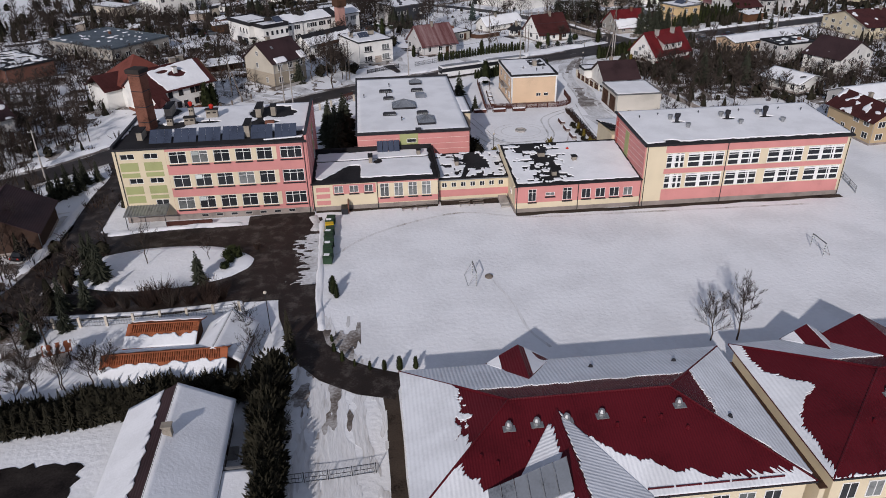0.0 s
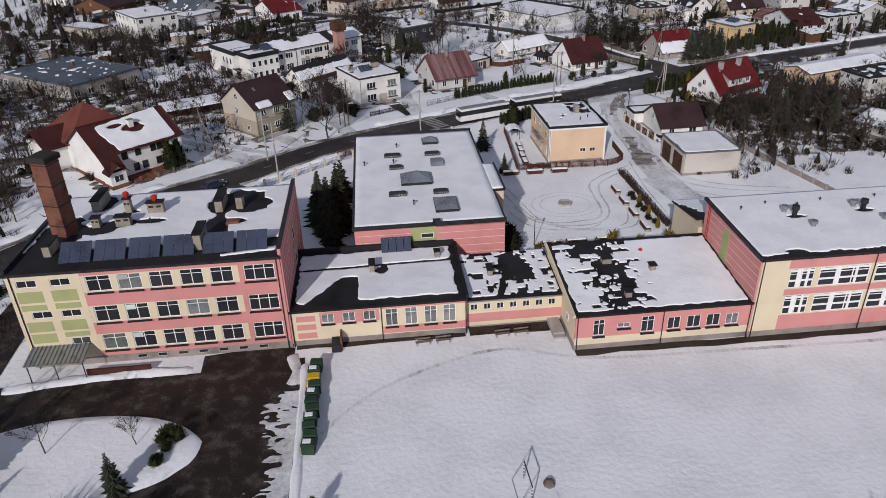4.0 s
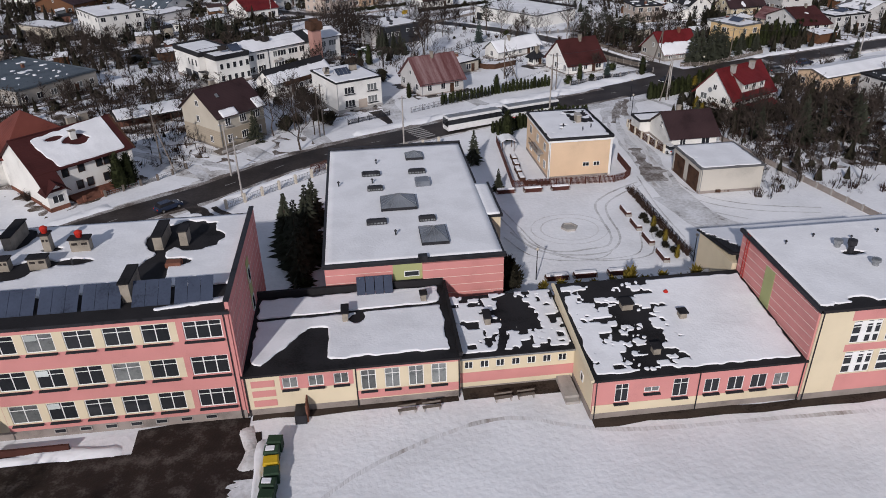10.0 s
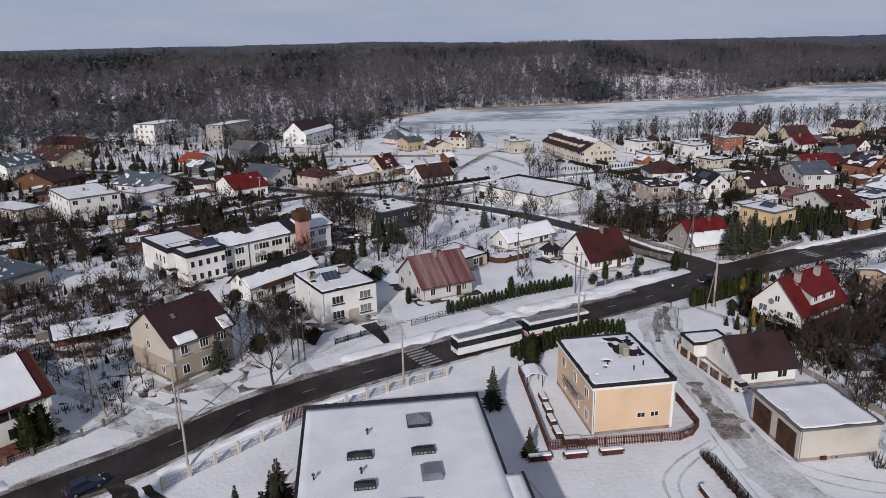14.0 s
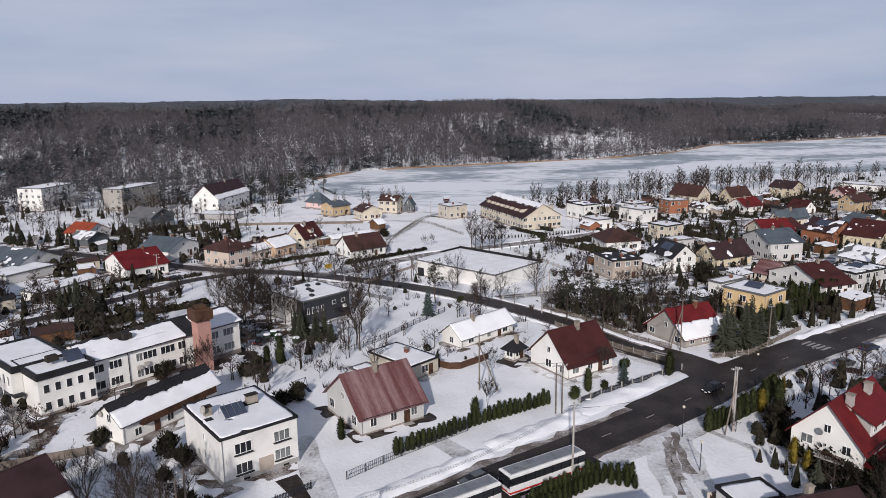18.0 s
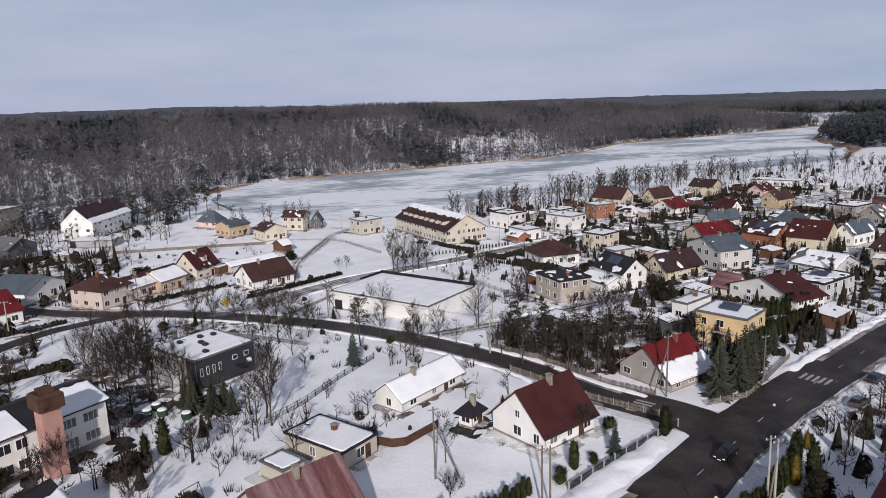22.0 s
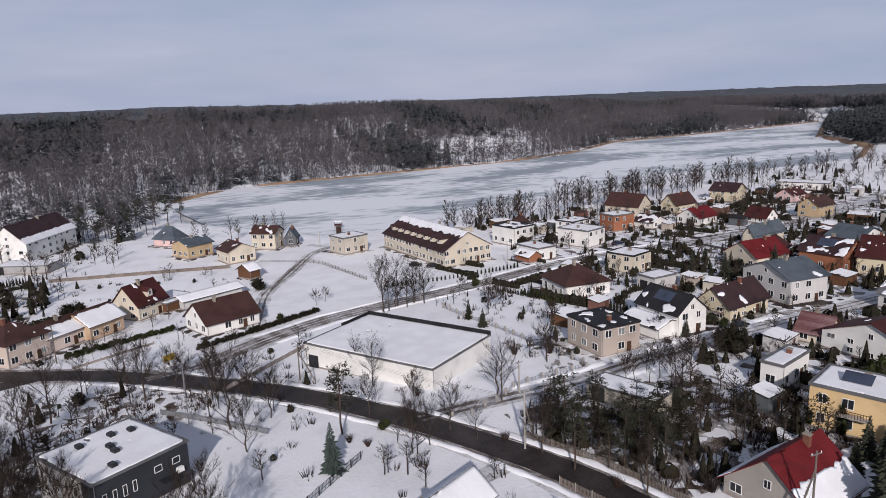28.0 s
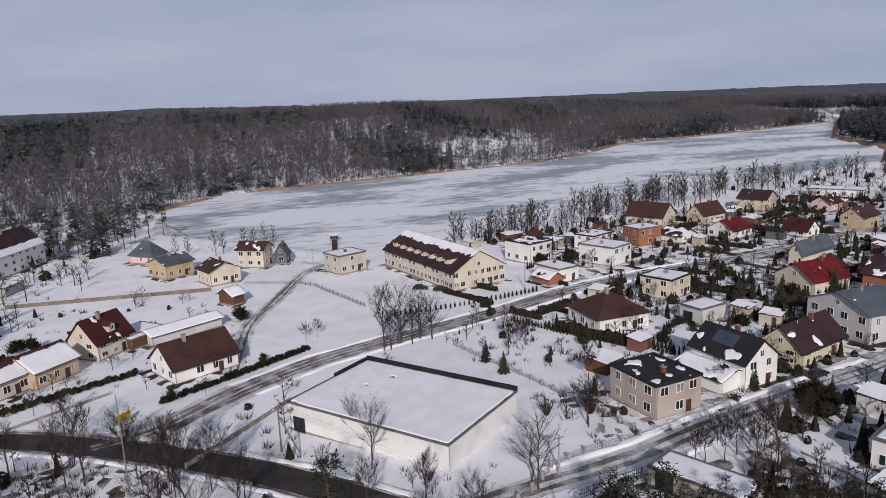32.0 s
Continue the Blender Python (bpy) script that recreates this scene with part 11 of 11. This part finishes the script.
# brick boiler tower of the office building
tw = thing("boiler_chimney", -8.3, 247.6, land(-8.3, 247.6), -60, "square pink brick chimney tower with dark cap", "chimney")
part("shaft", Shape().box(0, 0, 4.9, 2.5, 2.5, 10.2), mat("pink_brick", (0.42, 0.235, 0.20), 0.9, 0.15, 1.2, 0.4, 8), tw)
part("cap", Shape().box(0, 0, 11.0, 3.4, 3.4, 2.2, cut=0.3), WOODDARK, tw)
part("crown", Shape().box(0, 0, 12.3, 1.8, 1.8, 0.6), WOODDARK, tw)

# playground swing, skip bins, signboard, pier
sw = thing("garden_swing", 8.4, 231.4, land(8.4, 231.4), 35, "blue and grey metal garden swing", "swing")
for sx in (-1.3, 1.3):
    for sy in (-0.9, 0.9):
        part("leg", Shape().tube((sx, sy, 0), (sx, 0, 2.2), 0.05, 0.05, 5), BLACKMETAL, sw)
part("top_bar", Shape().tube((-1.4, 0, 2.2), (1.4, 0, 2.2), 0.05, 0.05, 5), BLACKMETAL, sw)
sl_ = part("slide", Shape().slab([(0.2, 0.2, 1.3), (0.8, 0.2, 1.3), (1.2, -1.8, 0.2), (0.6, -1.8, 0.2)], 0.06), CARPAINT["dark_blue"], sw)
part("seat", Shape().box(-0.5, 0, 0.6, 0.5, 0.2, 0.05), WOODGREY, sw)
for x, y in ((3.0, 263.4), (5.3, 262.3), (8.9, 259.1), (4.4, 265.5)):
    c = thing("skip_bin", x, y, land(x, y), 30, "dark green skip bin capped with snow", "container", "skip bins")
    part("bin", Shape().lathe(0, 0, ((0.7, 0), (0.85, 0.3), (0.85, 1.1)), 8), GREENPLASTIC, c)
    part("snow_cap", Shape().lathe(0, 0, ((0.8, 1.1), (0.6, 1.3), (0.1, 1.38)), 8), SNOW_ROOF, c)
bd = thing("signboard", 21.5, 332.5, land(21.5, 332.5), 35, "yellow advertising board on posts", "sign")
part("board", Shape().box(0, 0, 1.15, 2.6, 0.1, 1.3), YELLOW, bd)
for k in range(3):
    part("text_bar", Shape().box(-0.1, -0.06, 1.5 - k * 0.32, 1.9 - k * 0.4, 0.02, 0.1), BLACKMETAL, bd)
for sx in (-1.2, 1.2):
    part("post", Shape().box(sx, 0.05, 0.7, 0.1, 0.1, 1.6), STEEL, bd)
pier = thing("lake_pier", 91, 461, LAKE_Z, -14, "wooden pier with small roofed deck on frozen lake", "pier")
part("deck", Shape().box(0, 10, 0.6, 2.0, 22, 0.18), WOODDARK, pier)
for k in range(6):
    for sx in (-0.9, 0.9):
        part("pile", Shape().tube((sx, 1 + k * 4, -1.0), (sx, 1 + k * 4, 1.6), 0.1, 0.1, 6), WOODDARK, pier)
part("shelter_roof", Shape().box(0, 20, 3.3, 3.6, 3.2, 0.25, cut=0.1), SNOW_ROOF, pier)
for sx in (-1.5, 1.5):
    for sy in (18.7, 21.3):
        part("shelter_post", Shape().box(sx, sy, 1.9, 0.14, 0.14, 2.6), WOODRED, pier)
part("rail", Shape().box(0, 21.4, 1.4, 3.2, 0.08, 0.9), WOODRED, pier)

# ---- bare ground, garden clutter ----
def bare(x0, y0, x1, y1, cover, seed, grain=3.0, material=None, label="bare brown soil and dead grass showing through snow"):
    s = sheet(Shape(), [(x0, y0, 0), (x1, y0, 0), (x1, y1, 0), (x0, y1, 0)], patchy(cover, seed, grain), 1.0, 0.02, 0.02, 0.0, 0.05, True)
    tagged(part("bare_ground", s, material or SOIL), label, "ground", "", "structure")


for a in ((-112, 196, -28, 238, 0.5, 1, 3.5), (-112, 128, -62, 190, 0.5, 2, 4), (74, 156, 106, 194, 0.5, 3, 2.5), (-12, 262, 14, 300, 0.5, 4, 2.2), (68, 244, 106, 276, 0.55, 5, 2.5), (86, 286, 122, 306, 0.4, 6, 2.0), (110, 240, 330, 300, 0.4, 7, 3.0), (150, 300, 340, 366, 0.4, 8, 3.0),
          (-130, 262, -20, 330, 0.45, 9, 3.5), (140, 372, 340, 440, 0.4, 10, 3.0), (-120, 345, -10, 420, 0.4, 11, 3.5), (0, 300, 26, 320, 0.4, 12, 1.8), (-60, 60, -40, 100, 0.5, 13, 2.5), (100, 150, 140, 215, 0.45, 14, 2.5), (-40, 176, -6, 190, 0.35, 16, 1.6)):
    bare(*a, material=DEADGRASS, label="dead brown grass and soil showing through the snow")
rc = random.Random(31)


def twiggy(seed):
    """A unit-high leafless tree of fine blades, for trees seen from afar."""
    rng = random.Random(seed)
    v, f = [], []

    def blade(p, q, w):
        o = Vector((rng.uniform(-1, 1), rng.uniform(-1, 1), 0)).normalized() * w
        j = len(v)
        v.extend((tuple(p - o), tuple(p + o), tuple(q)))
        f.append((j, j + 1, j + 2))
    for a in (0, 1.6):
        o = Vector((math.cos(a), math.sin(a), 0)) * 0.022
        j = len(v)
        v.extend((tuple(-o), tuple(o), (0, 0, 0.85)))
        f.append((j, j + 1, j + 2))
    for k in range(14):
        z = rng.uniform(0.2, 0.75)
        a = rng.uniform(0, 6.28)
        ln = 0.36 * (1.1 - z)
        p = Vector((0, 0, z))
        q = Vector((math.cos(a) * ln, math.sin(a) * ln, z + ln * rng.uniform(0.5, 1.1)))
        blade(p, q, 0.016)
        for m in range(6):
            t = rng.uniform(0.35, 1.0)
            e = p + (q - p) * t
            blade(e, e + Vector((rng.uniform(-1, 1), rng.uniform(-1, 1), rng.uniform(0.1, 1.0))).normalized() * ln * rng.uniform(0.3, 0.6), 0.013)
    return np.array(v), np.array(f)


GT = [twiggy(k) for k in range(4)]


def cone(seed, wide, round_):
    """A unit-high evergreen of ragged blades, for gardens seen from afar."""
    rng = random.Random(seed)
    v, f = [], []
    for k in range(46):
        z = rng.random() ** (1.0 if round_ else 1.4) * 0.95
        w = wide * (math.sqrt(max(0.02, 1 - (2 * z - 0.8) ** 2 / 1.6)) if round_ else (1.02 - z) ** 0.8)
        a = rng.uniform(0, 6.28)
        c, s_ = math.cos(a), math.sin(a)
        j = len(v)
        h = 0.22 if round_ else 0.26
        b = 0.55 * w + 0.02
        v.extend(((c * w - s_ * b, s_ * w + c * b, max(0, z - 0.1)), (c * w + s_ * b, s_ * w - c * b, max(0, z - 0.12)), (c * w * 0.45, s_ * w * 0.45, min(1.0, z + h))))
        f.append((j, j + 1, j + 2))
    return np.array(v), np.array(f)


EV = [cone(1, 0.24, False), cone(2, 0.17, False), cone(3, 0.55, True), cone(4, 0.42, True)]
ROADS = [q for pts in (MAIN, CROSS, CROSS_W, NORTH, EAST, SIDE, LANE) for q in along(pts, 2.0)]
RX = np.array([(q[0], q[1]) for q in ROADS])
LX = np.array([(a[0], a[1], radians(a[2]), a[3] / 2, a[4] / 2) for a in LOTS])


def gap_free(x, y, road=5.5, home=1.2):
    """Clear of every street and every house."""
    dx, dy = x - LX[:, 0], y - LX[:, 1]
    u = dx * np.cos(LX[:, 2]) + dy * np.sin(LX[:, 2])
    v = -dx * np.sin(LX[:, 2]) + dy * np.cos(LX[:, 2])
    inside = (np.abs(u) < LX[:, 3] + home) & (np.abs(v) < LX[:, 4] + home)
    return not inside.any() and np.min((RX[:, 0] - x) ** 2 + (RX[:, 1] - y) ** 2) > road * road


n_shed, tries = 0, 0
walls_ = ("wood", "grey_dark", "brick_dark", "grey_light", "cream_old", "wood", "beige")
while n_shed < 70 and tries < 4000:
    tries += 1
    x, y = rc.uniform(100, 330), rc.uniform(235, 440)
    if n_shed > 50:
        x, y = rc.uniform(-120, -22), rc.uniform(265, 430)
    if not gap_free(x, y, 8, 4.0):
        continue
    n_shed += 1
    wl_ = walls_[n_shed % 7]
    sh = thing("shed", x, y, land(x, y), rc.choice((-72, -66, 20, 14)), "small %s garden shed with snow on its low roof" % {"wood": "brown wooden", "grey_dark": "dark grey", "brick_dark": "dark brick", "grey_light": "pale grey", "cream_old": "cream", "beige": "beige"}[wl_], "shed")
    a, b, h = rc.uniform(3.5, 8), rc.uniform(3, 4.5), rc.uniform(2.2, 3.0)
    LX = np.vstack((LX, (x, y, sh.rotation_euler.z, a / 2, b / 2)))
    part("wall", Shape().box(0, 0, h / 2 - 0.2, a, b, h + 0.4), WALL[wl_], sh)
    part("roof", Shape().slab([(-a / 2 - 0.2, -b / 2 - 0.2, h), (a / 2 + 0.2, -b / 2 - 0.2, h), (a / 2 + 0.2, b / 2 + 0.2, h + 0.5), (-a / 2 - 0.2, b / 2 + 0.2, h + 0.5)], 0.12), BITUMEN if n_shed % 3 else ROOF["roof_brown"], sh)
    if rc.random() < 0.75:
        part("roof_snow", sheet(Shape(), [(-a / 2 - 0.1, -b / 2 - 0.1, h), (a / 2 + 0.1, -b / 2 - 0.1, h), (a / 2 + 0.1, b / 2 + 0.1, h + 0.5), (-a / 2 - 0.1, b / 2 + 0.1, h + 0.5)], patchy(0.75, n_shed, 1.5), 0.5, 0.12, 0.01), SNOW_ROOF, sh)
    part("door", Shape().box(a * 0.2, -b / 2 - 0.03, h * 0.42, 0.9, 0.06, h * 0.8), WOODDARK, sh)

# trodden yards and drives round the houses
for k, (x, y, yaw, lu, lv, cat_) in enumerate(LOTS):
    if y < 100 or cat_ == "hall" or math.hypot(x - 86, y - 239) < 3 or (30 < x < 100 and y < 195):
        continue
    c_, s_ = math.cos(radians(yaw)), math.sin(radians(yaw))
    m_ = rc.uniform(1.8, 3.6)
    cs = [(x + c_ * a - s_ * b, y + s_ * a + c_ * b, 0) for a, b in ((-lu / 2 - m_, -lv / 2 - m_), (lu / 2 + m_, -lv / 2 - m_), (lu / 2 + m_, lv / 2 + m_), (-lu / 2 - m_, lv / 2 + m_))]
    yard = sheet(Shape(), cs, patchy(0.50, k * 1.7, 2.2, (lu + 2 * m_, lv + 2 * m_, 0.5)), 0.8, 0.02, 0.03, 0.0, 0.05, True)
    if yard.f:
        tagged(part("trodden_yard", yard, (SNOW_DIRTY, DEADGRASS, SLUSH)[k % 3]), "trodden slush and wet ground round a house", "ground", "", "structure")
    j = int(np.argmin((RX[:, 0] - x) ** 2 + (RX[:, 1] - y) ** 2))
    d_ = math.hypot(RX[j, 0] - x, RX[j, 1] - y)
    if 9 < d_ < 34 and k % 4 != 3:
        ux, uy = (RX[j, 0] - x) / d_, (RX[j, 1] - y) / d_
        sh_ = rc.uniform(-4, 4)
        p_ = [(x - uy * sh_ + ux * f * d_, y + ux * sh_ + uy * f * d_) for f in (0.35, 0.6, 0.85, 1.0)]
        ribbon("drive", p_, rc.uniform(2.4, 3.2), (TRACK, SLUSH)[k % 2], 0.045, "slushy drive from the street to a house", "drive", rough=0.5, seed=k)

# hedges, brushwood and small trees that fill the gardens and waste ground
brush_s, brush_k, wood_s, wood_k, ever_s, ever_k = [], [], [], [], [], []
for x0, y0, x1, y1, nb, nt, ne, hi_, he in (
        (-115, 194, -28, 240, 2600, 230, 50, 7, 3.5), (-115, 125, -60, 190, 1700, 330, 60, 8, 3.5), (-60, 176, -26, 200, 200, 20, 6, 6, 3), (72, 156, 106, 196, 600, 80, 28, 8, 4), (-14, 262, 16, 302, 300, 22, 8, 10, 4), (68, 244, 104, 272, 600, 80, 60, 7, 3.6), (84, 286, 122, 308, 160, 20, 14, 5, 3),
        (108, 236, 330, 300, 1500, 420, 760, 6.5, 4.2), (130, 300, 340, 366, 1300, 320, 620, 6, 3.8), (-140, 250, -20, 335, 1300, 520, 250, 8, 5.0), (140, 372, 340, 445, 900, 320, 380, 8, 4), (-150, 345, -8, 430, 700, 260, 300, 8, 5.5), (84, 150, 140, 214, 700, 170, 150, 7, 3.8), (67, 180, 80, 199, 60, 8, 34, 4, 3.4), (-160, 430, 10, 520, 500, 260, 60, 10, 5), (-2, 300, 28, 322, 160, 12, 8, 7, 3), (62, 146, 84, 180, 320, 34, 12, 7, 2.8), (-60, 228, 60, 262, 160, 50, 14, 6, 3), (-30, 262, 70, 335, 120, 40, 12, 6, 2.5),
        (-64, 55, -40, 100, 260, 50, 40, 7, 4), (98, 130, 160, 214, 1000, 300, 150, 7, 3.8), (-30, 236, 20, 262, 140, 22, 7, 7, 3.0), (14, 292, 46, 316, 60, 10, 4, 7, 3), (300, 230, 460, 500, 500, 320, 160, 9, 4), (-260, 200, -130, 520, 400, 460, 120, 10, 6), (22, 236, 40, 250, 40, 5, 4, 4, 2), (84, 318, 104, 350, 80, 8, 6, 5, 2.5), (-62, 110, -40, 150, 100, 16, 6, 7, 3), (100, 300, 150, 366, 220, 40, 60, 5, 3), (-8, 340, 40, 420, 120, 24, 24, 6, 3)):
    for k in range(nb):
        x, y = rc.uniform(x0, x1), rc.uniform(y0, y1)
        if noise.noise(Vector((x / 9, y / 9, 3))) > -0.15 and gap_free(x, y, 5.0, 0.8):
            brush_s.append((x, y, land(x, y) - 0.05, rc.uniform(0.6, 1.9), rc.uniform(0, 6)))
            brush_k.append(UT[k % 3])
    for k in range(nt):
        x, y = rc.uniform(x0, x1), rc.uniform(y0, y1)
        if gap_free(x, y):
            wood_s.append((x, y, land(x, y) - 0.1, rc.uniform(0.5, 1.0) * hi_, rc.uniform(0, 6)))
            wood_k.append(GT[k % 4])
    for k in range(ne):
        x, y = rc.uniform(x0, x1), rc.uniform(y0, y1)
        if gap_free(x, y, 5.0):
            ever_s.append((x, y, land(x, y) - 0.05, rc.uniform(0.4, 1.0) * he * (1.25 if k % 4 < 2 else 0.7), rc.uniform(0, 6)))
            ever_k.append(EV[k % 4])
# hedge rows along the plots, square to the streets
for k in range(150):
    x, y, hd = (rc.uniform(105, 330), rc.uniform(235, 440), 0.33) if k < 95 else (rc.uniform(-125, -12), rc.uniform(255, 430), 0.45)
    hd += 1.5708 * (k % 2) + rc.uniform(-0.05, 0.05)
    h_ = rc.uniform(1.1, 2.4)
    for m in range(int(rc.uniform(10, 24))):
        px, py = x + math.cos(hd) * m * 0.9, y + math.sin(hd) * m * 0.9
        if gap_free(px, py, 3.6, 0.6):
            ever_s.append((px, py, land(px, py) - 0.05, h_ * rc.uniform(0.85, 1.15), rc.uniform(0, 6)))
            ever_k.append(EV[3 if k % 3 else 1])
forest("brushwood", brush_s, brush_k, BROWNSHRUB, "dead brown brushwood sticking out of the snow")
forest("garden_trees", wood_s, wood_k, TWIG, "many small leafless trees between the gardens")
forest("garden_evergreens", ever_s, ever_k, HEDGE_GREEN, "dark evergreen hedges and bushes between the gardens")
